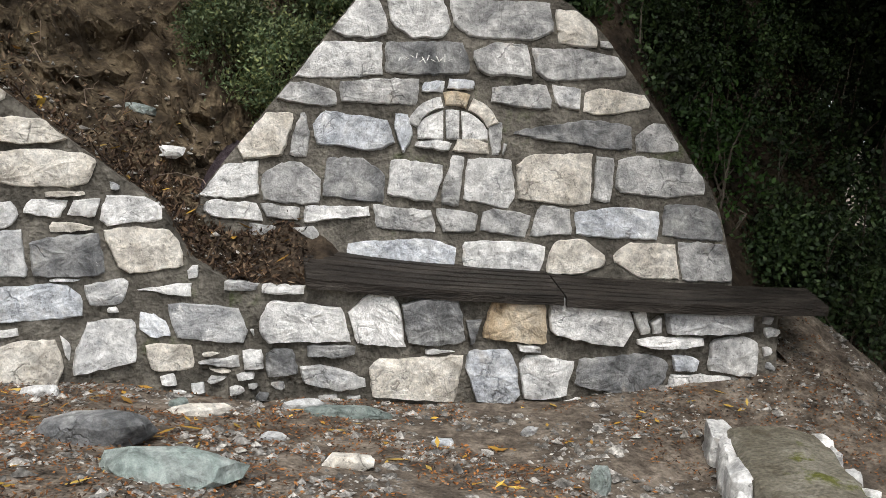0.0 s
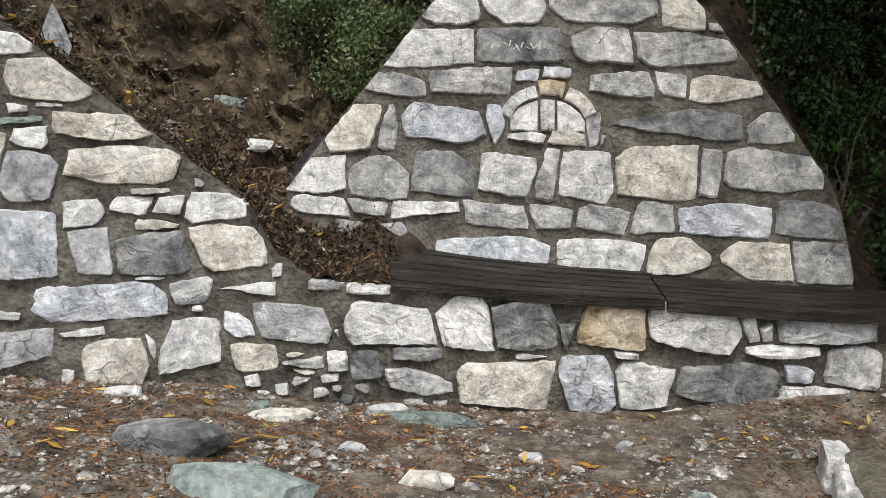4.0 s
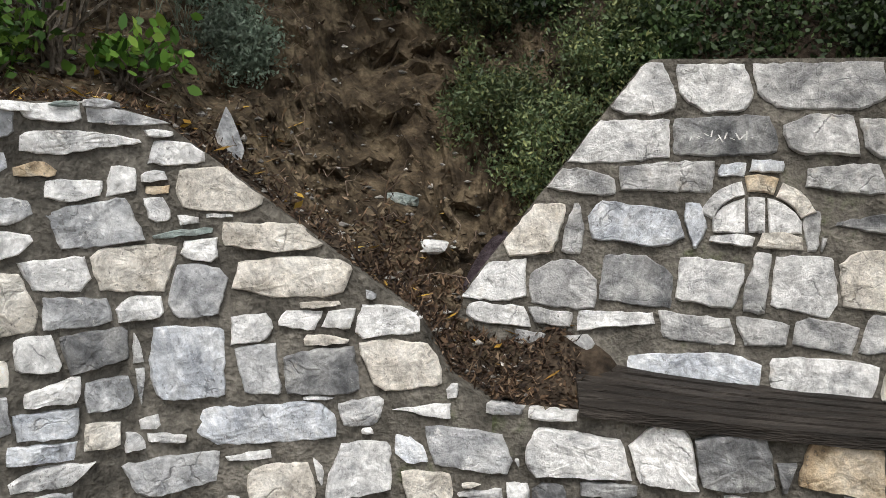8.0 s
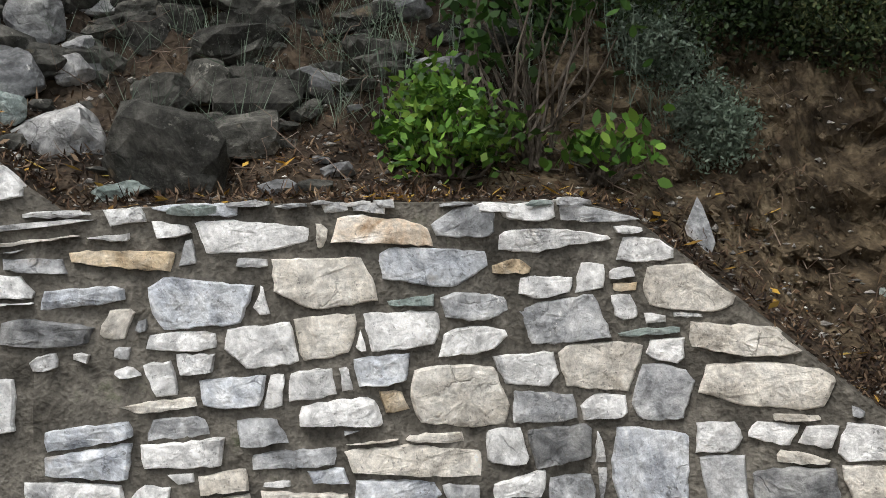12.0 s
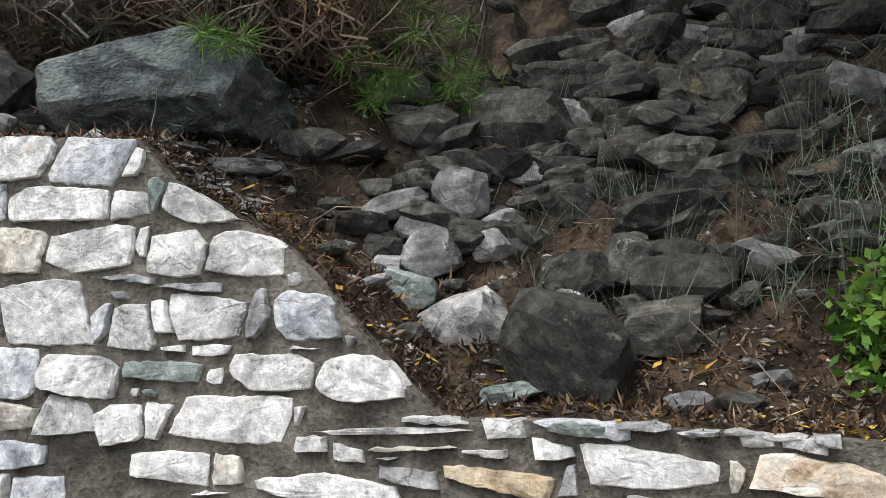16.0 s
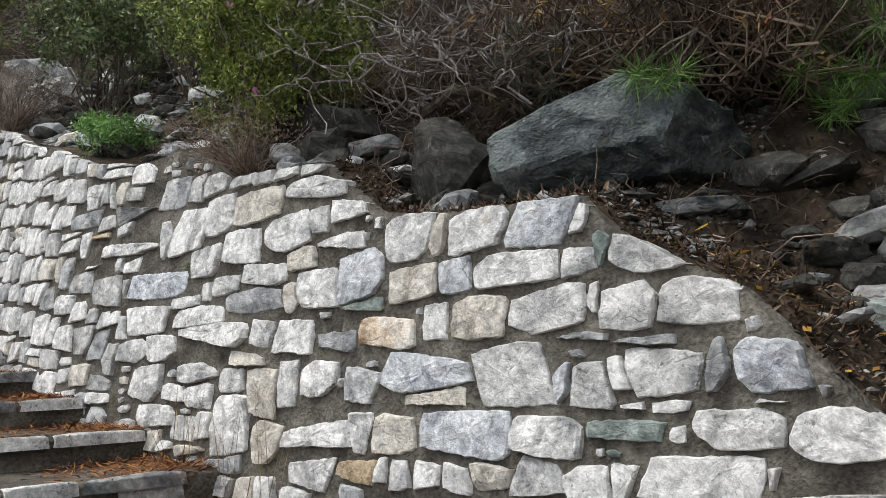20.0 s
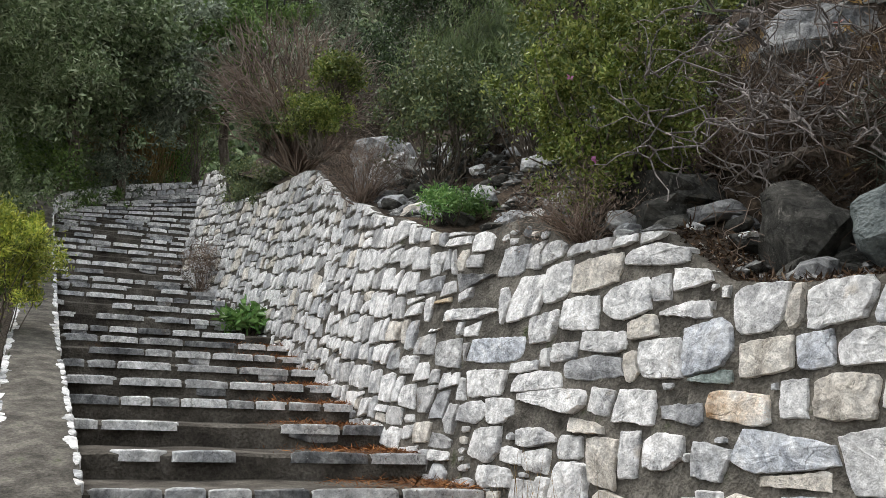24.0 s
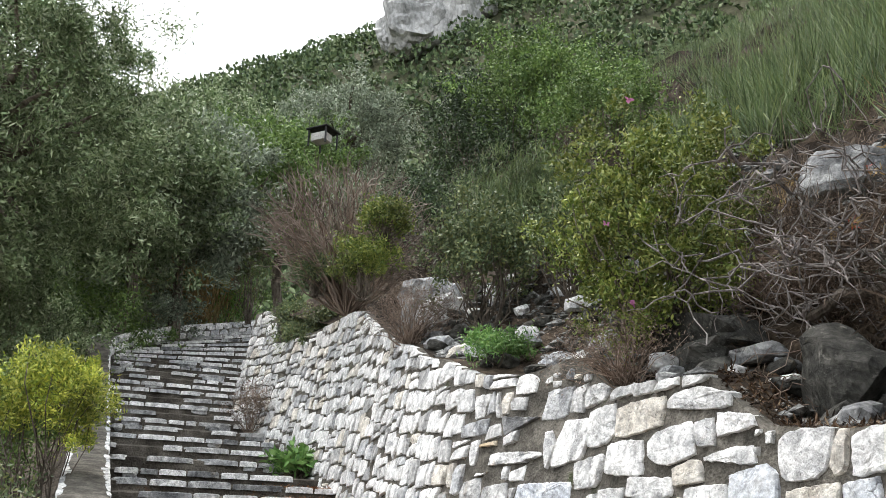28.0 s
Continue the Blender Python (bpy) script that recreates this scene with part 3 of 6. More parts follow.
def slab(name, place, us, bottom, top, thick, mat, rows=8, rough=0.008):
    """The mortar body of a wall: an uneven front sheet with a top and ends, thick metres deep."""
    us = np.asarray(us)
    P = []
    for u in us:
        z0, z1 = bottom(u), top(u)
        col = [place(u, z1, -thick), place(u, z1 + 0.01, -thick * 0.4)]
        for k in range(rows + 1):
            z = z1 + (z0 - z1) * k / rows
            col.append(place(u, z, rough * fbm(u * 6, z * 6)))
        P.append(col)
    P = np.array(P)
    first, last = P[:1].copy(), P[-1:].copy()
    for e, u in ((first, us[0]), (last, us[-1])):
        for k in range(e.shape[1]):
            e[0, k] = place(u, e[0, k, 2], -thick)
    return grid_mesh(name, np.concatenate([first, P, last]), mat, False)


def thing(name, label, category, group="", kind="", at=(0, 0, 0)):
    ob = new(name)
    ob.location = at
    bpy.context.view_layer.update()
    ob.matrix_world
    return tagged(ob, label, category, group, kind)


def setting(name, me, label, category):
    return tagged(new(name, me), label, category, kind="structure")


# ---------------------------------------------------------------- trapezoid wall behind the bench
def trap_top(u):
    return float(np.interp(u, [-0.40, -0.37, 0.42, 1.42, 1.60, 2.12, 2.2], [0.60, 0.86, 1.86, 1.84, 1.68, 0.92, 0.5]))


GABLE_EDGES = (((-0.37, 0.86), (0.42, 1.86)), ((1.42, 1.84), (1.60, 1.68)), ((1.60, 1.68), (2.12, 0.92)), ((2.12, 0.92), (2.2, 0.5)), ((0.42, 1.855), (1.42, 1.85)))


def gable_limits(stone):
    """Keeps the outer stones inside the sloped edges."""
    for (x0, z0), (x1, z1) in GABLE_EDGES:
        L = math.hypot(x1 - x0, z1 - z0)
        n = (-(z1 - z0) / L, (x1 - x0) / L)
        yield (x0 - n[0] * 0.006, z0 - n[1] * 0.006), n


def top_limit(stone):
    """Keeps the stones under the wall's top."""
    s0, s1 = stone[0] - stone[2] * 0.8, stone[0] + stone[2] * 0.8
    z0, z1 = table(TOP, s0), table(TOP, s1)
    L = math.hypot(s1 - s0, z1 - z0)
    yield (s0, z0 + 0.004), (-(z1 - z0) / L, (s1 - s0) / L)


trap_wall = thing("gable_wall", "trapezoid wall of squared grey and white marble rubble in mortar behind the bench", "stone wall")
child("mortar_body", slab("mortar_body", trap_point, np.linspace(-0.38, 2.18, 60), lambda u: 0.3, trap_top, 0.3, MORTAR, 14), trap_wall, label="grey-brown cement mortar with moss")
build_bed(trap_point, table_stones(trap_wall, GABLE, 0.019, 0.25, {"w": "l", "l": "m", "g": "m"}, 0.012, 0.028), 0.009, 1, gable_limits)

# blind arch in the middle of the gable: two bent side stones, a tan wedge, and three upright stones that fill it
ARCH_U, ARCH_Z = 0.85, 1.145


def arch_stone(kind, points, depth):
    """A worked stone whose outline follows the arch."""
    r = random.Random(int(1000 * points[0][0]) + len(points))
    ring = np.array([(ARCH_U + x + r.uniform(-0.002, 0.002), ARCH_Z + z + r.uniform(-0.002, 0.002)) for x, z in points])
    me, m = stone_mesh(trap_point, ring, depth, r, STONE[kind])
    child("arch_stone", me, trap_wall, m)


def bow(rx, rz, a, b, n=8):
    return [(rx * math.cos(radians(q)), rz * math.sin(radians(q))) for q in np.linspace(a, b, n)]


arch_stone("l", bow(0.235, 0.215, 158, 103) + bow(0.178, 0.158, 103, 162), 0.03)
arch_stone("y", bow(0.24, 0.235, 101, 68) + bow(0.18, 0.165, 68, 101), 0.032)
arch_stone("t", bow(0.245, 0.225, 66, 22) + bow(0.18, 0.158, 22, 66), 0.03)
for x0, x1, kind in ((-0.172, -0.042, "w"), (-0.034, 0.034, "l"), (0.042, 0.172, "w")):
    xs = np.linspace(x1, x0, 7)
    head = [(x, 0.148 * math.sqrt(max(0.05, 1 - (x / 0.182) ** 2))) for x in xs]
    arch_stone(kind, [(x, 0.0) for x in xs[::-1]] + head, 0.022)

# ---------------------------------------------------------------- retaining walls
def courses(bed, parent, s0, s1, bottom, top, heights, widths, kinds, seed, depth=0.026, slope=0.0, pitch=0.03):
    """Rough courses of rubble between the two profiles."""
    r = random.Random(seed)
    z = min(bottom(s) for s in np.linspace(s0, s1, 40)) - slope * (s1 - s0)
    zmax = max(top(s) for s in np.linspace(s0, s1, 80))
    while z < zmax:
        h = r.uniform(*heights)
        s = s0 - r.uniform(0, 0.2)
        while s < s1:
            w = r.uniform(*widths) * r.choice((0.6, 1, 1, 1.3))
            mid = s + w / 2
            lean = math.atan(slope)
            wave = slope * (mid - s0) + 0.05 * math.sin(mid * 1.7 + seed) + 0.02 * math.sin(mid * 5 + z * 9)
            a, b = z + wave, z + h + wave
            if s >= s0 - 0.05 and s + w <= s1 + 0.1 and b > bottom(mid) and a < top(mid) - 0.05:
                b = min(b, max(top(s + 0.03), top(s + w - 0.03)) - 0.01)
                if b - a > 0.05:
                    k = r.choice(kinds)
                    shift = r.uniform(-0.035, 0.035)
                    a, b = a + shift, min(b + shift + r.uniform(-0.02, 0.03), b + 0.02)
                    for lo, hi in ((a, (a + b) / 2 + 0.01), ((a + b) / 2 + 0.01, b)) if w > 0.15 and h > 0.17 and r.random() < 0.2 else ((a, b),):
                        bed.append((mid, (lo + hi) / 2, w / 2 + 0.03, (hi - lo) / 2 + 0.025, lean + r.uniform(-0.12, 0.12), k, depth, 0.35, pitch, parent, (w / 2, (hi - lo) / 2)))
                        k = r.choice(kinds)
            s += w
        z += h


lower_wall = thing("retaining_wall", "low rubble retaining wall of white and grey marble under the bench", "stone wall", "retaining walls along the path")
middle_wall = thing("retaining_wall", "rubble retaining wall of pale marble and tan stones in grey mortar", "stone wall", "retaining walls along the path")
upper_wall = thing("retaining_wall", "bright white marble rubble wall with a sloped end beside the gully", "stone wall", "retaining walls along the path")
stair_wall = thing("retaining_wall", "long rubble marble retaining wall climbing beside the stone stairs", "stone wall", "retaining walls along the path")
bot, top = (lambda s: table(BOT, s)), (lambda s: table(TOP, s))
for wall, a, b, n in ((lower_wall, 0.95, 3.42, 50), (middle_wall, 3.42, 6.8, 80), (upper_wall, 6.8, 9.3, 60), (stair_wall, 9.3, 21.5, 170)):
    child("mortar_body", slab("mortar_body", wall_point, np.linspace(a, b, n), bot, top, 0.35, MORTAR, 24, 0.016), wall, label="rough grey-brown cement mortar")
bed = table_stones(lower_wall, LOWER, 0.032, 0.75, None, 0.026)
chinks(lower_wall, 0.97, 3.4, bot, top, bed, 700, (0.03, 0.09), "lgdl", 31)
mids = table_stones(middle_wall, MIDDLE, 0.022, 0.75, None, 0.026)
courses(mids, middle_wall, 4.9, 6.8, bot, lambda s: float(np.interp(s, [4.9, 5.6, 6.8], [0.62, 0.9, 1.12])), (0.14, 0.2), (0.18, 0.4), "wwlltbgt", 4)
chinks(middle_wall, 3.45, 6.8, lambda s: max(bot(s), float(np.interp(s, [4.9, 5.6, 6.8], [0.0, 0.9, 1.12]))), top, mids, 1200, (0.035, 0.10), "wlltg", 32)
ups = table_stones(upper_wall, UPPER, 0.024, 0.75, None, 0.026)
courses(ups, upper_wall, 6.8, 9.3, bot, lambda s: 1.4 if s < 8.2 else 1.5, (0.15, 0.2), (0.18, 0.36), "wwllbgt", 5)
chinks(upper_wall, 6.85, 9.3, lambda s: 1.5, top, ups, 700, (0.03, 0.09), "wlgv", 33)
ends = table_stones(stair_wall, STAIR, 0.026, 0.7, None, 0.026)
courses(ends, stair_wall, 11.25, 21.5, bot, top, (0.15, 0.22), (0.14, 0.30), "wwwllltgm", 6, 0.024, slope=0.2, pitch=0.05)
courses(ends, stair_wall, 9.3, 11.2, bot, lambda s: float(np.interp(s, [9.3, 11.2], [1.45, 1.75])), (0.15, 0.2), (0.16, 0.32), "wwlltg", 8)
chinks(stair_wall, 9.3, 11.25, lambda s: float(np.interp(s, [9.3, 11.2], [1.5, 1.8])), top, ends, 900, (0.04, 0.11), "wlltg", 34)
build_bed(wall_point, bed + mids + ups + ends, 0.012, 2, top_limit)
# thin flat stones that close the level top of the middle wall
caps, r, s = [], random.Random(71), 4.8
while s < 6.7:
    w = r.uniform(0.08, 0.26)
    h = r.uniform(0.018, 0.045)
    if r.random() < 0.8:
        caps.append((s + w / 2, table(TOP, s + w / 2) - h / 2 + r.uniform(0.0, 0.02), w / 2 - 0.004, h / 2, r.uniform(-0.06, 0.06), r.choice("wlmgdv"), 0.03, 0.6, 0.03, middle_wall))
    s += w
build_bed(wall_point, caps, 0.0, 3)


# ---------------------------------------------------------------- hillside
BASE = [(-1.5, -0.4), (0.6, -0.1), (1.0, 0.3), (1.5, 1.1), (2.2, 1.30), (2.7, 1.2), (2.95, 0.85), (3.1, 0.58), (3.45, 0.52), (3.6, 0.58), (3.8, 0.8), (4.32, 1.24), (4.75, 1.6), (6.5, 1.62), (6.9, 1.68), (7.4, 2.0), (8.0, 2.45), (9.2, 2.62), (10.0, 3.0), (12.0, 3.4), (13.5, 3.85), (15.5, 4.5), (20.5, 6.1)]


def rise(s, w):
    steep = float(np.interp(s, [2, 3.0, 3.7, 4.6, 5.5, 7.5, 9, 12, 20], [1.1, 1.5, 1.7, 1.15, 0.95, 0.85, 0.8, 0.75, 0.7]))
    up = float(np.interp(s, [6.5, 8.5], [0.0, 1.0]))
    return float(np.interp(w, [0, 0.12, 0.5, 0.75, 1.6, 4, 10, 40], [0, 0, 0.22, 0.4, 0.4 + 0.95 * steep, 0.4 + (3.0 + up) * steep, 0.4 + (8.0 + 3 * up) * steep, 0.4 + (30 + 6 * up) * steep]))


def hill_point(s, w):
    """Place on the hillside, s along the wall and w metres behind its face."""
    z = table(BASE, s) + rise(s, w)
    if s < 3.25 and w < 0.62:
        f = min(max((s - 2.85) / 0.4, 0), 1)
        low = float(np.interp(w, [0.0, 0.5, 0.62], [0.40, 0.50, 0.9]))
        z = min(z, low + (z - low) * f * f * (3 - 2 * f))
    if s > 3.35:
        z = max(z, table(TOP, s) + float(np.interp(w, [0.03, 0.07, 0.16, 0.4], [-0.03, 0.012, 0.03, 0.05])))
    elif s > 2.6 and w < 0.13:
        z = min(z, table(TOP, s) - 0.02 + (w - 0.03) * 0.9)
    p = wall_point(s, table(TOP, s), -w)
    x, y = p[0], p[1]
    bump = float(np.interp(w, [0, 0.2, 1.0, 5], [0.0, 0.02, 0.16, 0.5]))
    clod = float(np.interp(s, [3.2, 3.6, 4.6, 5.2], [0.3, 1.0, 1.0, 0.35])) * float(np.interp(w, [0.3, 0.6, 1.6, 2.2], [0.2, 1, 1, 0.4]))
    z += bump * fbm(x * 1.3, y * 1.3) + 0.5 * bump * fbm(x * 5, y * 5)
    if clod > 0.3:
        push = clod * (0.13 * fbm(s * 4, z * 5, 3) - 0.12 * abs(fbm(s * 8, z * 9, 5)) + 0.06 * abs(fbm(s * 19, z * 21, 7)))
        x, y = wall_point(s, table(TOP, s), push - w)[:2]
    return np.array([x, y, z])


ws = np.r_[0.03, 0.07, 0.12, np.linspace(0.2, 2.4, 75), np.linspace(2.6, 7, 30), np.linspace(8, 40, 20)]
ss = np.r_[np.linspace(-1.5, 3.0, 50), np.linspace(3.05, 5, 90), np.linspace(5.03, 10, 110), np.linspace(10.1, 21.5, 120)]
hillside = grid_mesh("hillside", np.array([[hill_point(s, w) for w in ws] for s in ss]), EARTH, False)
hillside.materials.append(CUT_BANK)
raw = np.array([[3.35 < s < 4.95 + 0.12 * math.sin(5 * w) and 0.25 < w < 2.6 for w in ws[:-1]] for s in ss[:-1]])
hillside.polygons.foreach_set("material_index", raw.ravel().astype(np.int32))
setting("hillside", hillside, "steep dark earth bank with litter and roots above the walls", "earth bank")

# ---------------------------------------------------------------- ground, stairs, parapet
UP = np.array((-0.69, -0.724))
ACROSS = np.array((0.724, -0.69))
STEP0 = np.array((-6.62, -5.6))
RISE, GOING = 0.175, 0.74


def path_level(x, y):
    m = (np.array((x, y)) - STEP0) @ UP
    return 2.05 + RISE * (m / GOING)


def ground_point(x, y):
    m = (np.array((x, y)) - STEP0) @ UP
    side = (np.array((x, y)) - STEP0) @ ACROSS
    z = float(np.interp(m, [-30, -10.5, -8.6, 0, 14, 60, 400], [-3, -0.02, 0.0, 1.55, 4.6, 9, 30]))
    z -= float(np.interp(side, [2.4, 3.6, 8, 30, 80, 400], [0, 0.7, 2.4, 6, 6, -10])) * float(np.interp(m, [-10, -6], [0.15, 1]))
    if y > -1.5 and x > -2 and m < -8:
        z = max(z, -0.05) if x < 2.6 else z
        z += float(np.interp(x, [1.6, 2.4, 4], [0, -0.05, -0.25]))
    z += 0.5 * math.exp(-(((x - 2.55) / 0.75) ** 2) - ((y - 0.45) / 0.8) ** 2)
    z += 4.2 * math.exp(-(((x + 18.8) / 2.6) ** 2) - ((y + 20.3) / 2.0) ** 2)
    z += 0.02 * fbm(x * 2.2, y * 2.2) + 0.012 * fbm(x * 9, y * 9)
    return (x, y, z)


gx = np.r_[-400, -200, -100, -60, np.linspace(-40, -12, 30), np.linspace(-11.5, -1.5, 60), np.linspace(-1.4, 3.4, 80), np.linspace(3.6, 10, 14), 20, 60, 200, 400]
gy = np.r_[-400, -200, -100, -60, np.linspace(-40, -12, 30), np.linspace(-11.5, -3.2, 50), np.linspace(-3.1, 0.6, 70), 1.0, 1.5, 2.5, 5, 20, 100, 400]
setting("ground", grid_mesh("ground", np.array([[ground_point(x, y) for x in gx] for y in gy]), DIRT), "stony brown dirt with leaf litter", "ground")


FLIGHT = []
_p, _z = STEP0 + ACROSS * 1.1, 2.05
for _k in range(0, 40):
    _t = radians(float(np.interp(_k, [19, 30], [0, -62])))
    _d = np.array((UP[0] * math.cos(_t) - UP[1] * math.sin(_t), UP[0] * math.sin(_t) + UP[1] * math.cos(_t)))
    FLIGHT.append((_p, np.array((-_d[1], _d[0])), _z))
    _p = _p + _d * float(np.interp(_k, [9, 12], [GOING, 0.46]))
    _z += float(np.interp(_k, [19, 22], [RISE, 0.14]))


def step_place(k):
    """Front edge of step k: inside the wall's foot, at the parapet's foot, and its level. The flight bends to the right higher up."""
    if k < 0:
        mid, acr, z = FLIGHT[0][0] + UP * GOING * k, FLIGHT[0][1], 2.05 + RISE * k
    else:
        mid, acr, z = FLIGHT[k]
    mid = mid + acr * float(np.interp(k, [-2.5, 3, 11, 18], [-0.07, 0.08, 0.23, 0.39]))
    return mid - acr * float(np.interp(k, [-6, 2, 12, 20], [1.35, 1.5, 1.8, 2.0])), mid + acr * 1.1, z + float(np.interp(k, [6, 10, 18, 21, 27, 34], [0, 0.18, 0.36, 0.45, 0.8, 1.0]))


stairs = thing("stairs", "old outdoor stairs of dark soiled treads edged with pale stones", "stairs")
STEPS = range(-6, 34)
for k in STEPS:
    a, b, z = step_place(k)
    a2, b2, _ = step_place(k + 1)
    n = 14
    prof = []
    for i in range(n + 1):
        f = i / n
        p, q = a + (b - a) * f, a2 + (b2 - a2) * f
        jz = 0.012 * fbm(p[0] * 3, p[1] * 3, k)
        jo = 0.015 * fbm(p[0] * 4, p[1] * 4, k + 9)
        d = (q - p) / np.linalg.norm(q - p)
        p = p - d * jo
        q = q + d * 0.06
        prof.append([(*p, z - 0.32), (*p, z - 0.02 + jz), (*(p + d * 0.03), z + jz), (*(p + (q - p) * 0.6), z + 0.01 + jz * 1.5), (*q, z + 0.02 + jz)])
    child("step", grid_mesh("step", np.array(prof), TREAD, False), stairs)
    r = random.Random(100 + k)
    L = np.linalg.norm(b - a)
    u = 0.02
    d = (a2 - a) / np.linalg.norm(a2 - a)
    e = (b - a) / L
    while u < L - 0.1:
        w = min(r.uniform(0.16, 0.6), L - 0.02 - u)
        if r.random() < 0.88:
            back = r.uniform(0.03, 0.10)

            def nose(uu, vv, out, a=a, e=e, d=d, z=z):
                return np.array((a[0] + e[0] * uu + d[0] * vv, a[1] + e[1] * uu + d[1] * vv, z - 0.004 + out))

            lay_stone(stairs, nose, u, u + w - 0.006, -0.03, back, r.choice("wwllmmgd"), 0.014, r.uniform(-0.06, 0.06), 0.5)
            if r.random() < 0.2:

                def riser(uu, zz, out, a=a, e=e, d=d):
                    return np.array((a[0] + e[0] * uu - d[0] * (out + 0.006), a[1] + e[1] * uu - d[1] * (out + 0.006), zz))

                lay_stone(stairs, riser, u + 0.01, u + w * r.uniform(0.6, 0.9), z - r.uniform(0.1, 0.14), z - 0.035, r.choice("mmgdd"), 0.012, r.uniform(-0.05, 0.05), 0.5)
        u += w

parapet = thing("parapet", "low parapet with wet cement top and pale stone edges beside stairs", "parapet wall")
PW = 0.42


def coping(f):
    """Height of the parapet over the steps."""
    return float(np.interp(f, [-2, 14, 20, 33], [0.09, 0.12, 0.34, 0.36]))


def parapet_line(f):
    k = int(math.floor(f))
    a, b, z = step_place(k)
    a2, b2, z2 = step_place(k + 1)
    t = f - k
    e = (b - a) / np.linalg.norm(b - a)
    return b + (b2 - b) * t, e, z + (z2 - z) * t


fs = np.linspace(-2.6, 33, 130)
body = []
for f in fs:
    p, e, z = parapet_line(f)
    h = coping(f)
    jig = [0.012 * fbm(f * 1.5, i * 7.7) for i in range(4)]
    body.append([(*p, z - 0.5), (*(p + e * jig[0]), z + h - 0.015), (*(p + e * 0.04), z + h + jig[1] * 0.5), (*(p + e * PW * 0.5), z + h + 0.012), (*(p + e * (PW - 0.04)), z + h + jig[2] * 0.5), (*(p + e * (PW + jig[3])), z + h - 0.02), (*(p + e * (PW + 0.03)), z - 1.6)])
body = np.array(body)
cap = body[:1].copy()
cap[0, :] = body[0, :].mean(0)
cap[0, :, 2] = body[0, :, 2].min()
child("mortar_body", grid_mesh("mortar_body", np.concatenate([cap, body]), MORTAR, False), parapet, label="dark wet cement capping")
for side in (0, 1):
    f = -2.6
    r = random.Random(40 + side)
    while f < 32.6:
        w = r.uniform(0.12, 0.4)
        p, e, z = parapet_line(f)
        q, _, z2 = parapet_line(min(f + w / GOING, 32.9))
        h = coping(f)
        d = (q - p) / np.linalg.norm(q - p)
        slope = (z2 - z) / np.linalg.norm(q - p)

        def edge(uu, zz, out, p=p, e=e, d=d, z=z, slope=slope, h=h, side=side):
            depth_in = zz if side == 0 else PW - zz
            return np.array((p[0] + d[0] * uu + e[0] * depth_in, p[1] + d[1] * uu + e[1] * depth_in, z + slope * uu + h - 0.015 + out))

        if r.random() < 0.8:
            lay_stone(parapet, edge, 0.01, w - 0.01, -0.015, r.uniform(0.035, 0.11), r.choice("wwlg"), 0.014, 0, 0.4)
        f += w / GOING


r = random.Random(55)
for row in (0, 1):
    f = 13.5
    while f < 32.4:
        w = r.uniform(0.13, 0.27)
        p, e, z = parapet_line(f)
        q, _, z2 = parapet_line(min(f + w / 0.46, 32.9))
        h = coping(f)
        L = np.linalg.norm(q - p)
        d = (q - p) / L

        def inner(uu, zz, out, p=p, e=e, d=d, z=z, k=(z2 - z) / L):
            return np.array((p[0] + d[0] * uu - e[0] * (out - 0.006), p[1] + d[1] * uu - e[1] * (out - 0.006), z + k * uu + zz))

        low, high = (0.0, 0.5 * h) if row == 0 else (0.5 * h, h - 0.01)
        lay_stone(parapet, inner, 0.004, L - 0.004, low + 0.006, high + r.uniform(-0.02, 0.01), r.choice("wlllmg"), 0.018, r.uniform(-0.08, 0.08), 0.5)
        f += w / 0.46

# ---------------------------------------------------------------- rocks and plants: generators

_hill = bpy.data.objects["hillside"].data
HILL_TREE = BVHTree.FromPolygons([v.co for v in _hill.vertices], [p.vertices for p in _hill.polygons])
_grd = bpy.data.objects["ground"].data
GROUND_TREE = BVHTree.FromPolygons([v.co for v in _grd.vertices], [p.vertices for p in _grd.polygons])


def drop(x, y, tree=HILL_TREE, default=0.0):
    hit = tree.ray_cast(Vector((x, y, 60)), Vector((0, 0, -1)))
    return hit[0].z if hit[0] is not None else default


def ico(level):
    bm = bmesh.new()
    bmesh.ops.create_icosphere(bm, subdivisions=level, radius=1)
    v = np.array([x.co for x in bm.verts])
    f = [[q.index for q in p.verts] for p in bm.faces]
    bm.free()
    return v, np.array(f)


ICO = {k: ico(k) for k in (1, 2, 3, 4, 5)}


def rock_data(size, seed, level=2, planes=18, rough=0.05, layers=0.0):
    """Angular rock: a ball cut by random planes, squeezed to its size, roughened, with optional bedding ledges."""
    r = np.random.RandomState(seed)
    v, f = ICO[level]
    box = np.concatenate([np.eye(3), -np.eye(3)]) + r.normal(size=(6, 3)) * 0.2
    n = np.concatenate([box, r.normal(size=(planes, 3))])
    n /= np.linalg.norm(n, axis=1)[:, None]
    d = np.r_[r.uniform(0.55, 0.75, 6), r.uniform(0.68, 0.95, planes)]
    dot = v @ n.T
    rad = np.min(np.where(dot > 0.05, d / np.maximum(dot, 0.05), 9), axis=1)
    rad = np.minimum(rad, 1.05)
    p = v * rad[:, None]
    p = p / np.abs(p).max(0) * np.array(size)
    m = min(size)
    k = 2.2 / max(size)
    off = seed * 1.7
    for i, q in enumerate(p):
        g = fbm(q[0] * k + off, q[1] * k, q[2] * k * 2)
        g2 = fbm(q[0] * k * 4 + off, q[1] * k * 4, q[2] * k * 6)
        ledge = layers * (math.sin(q[2] / m * 9 + 2 * g) > 0.3)
        p[i] = q * (1 + rough * 2 * g + rough * g2 - ledge)
    return p, f


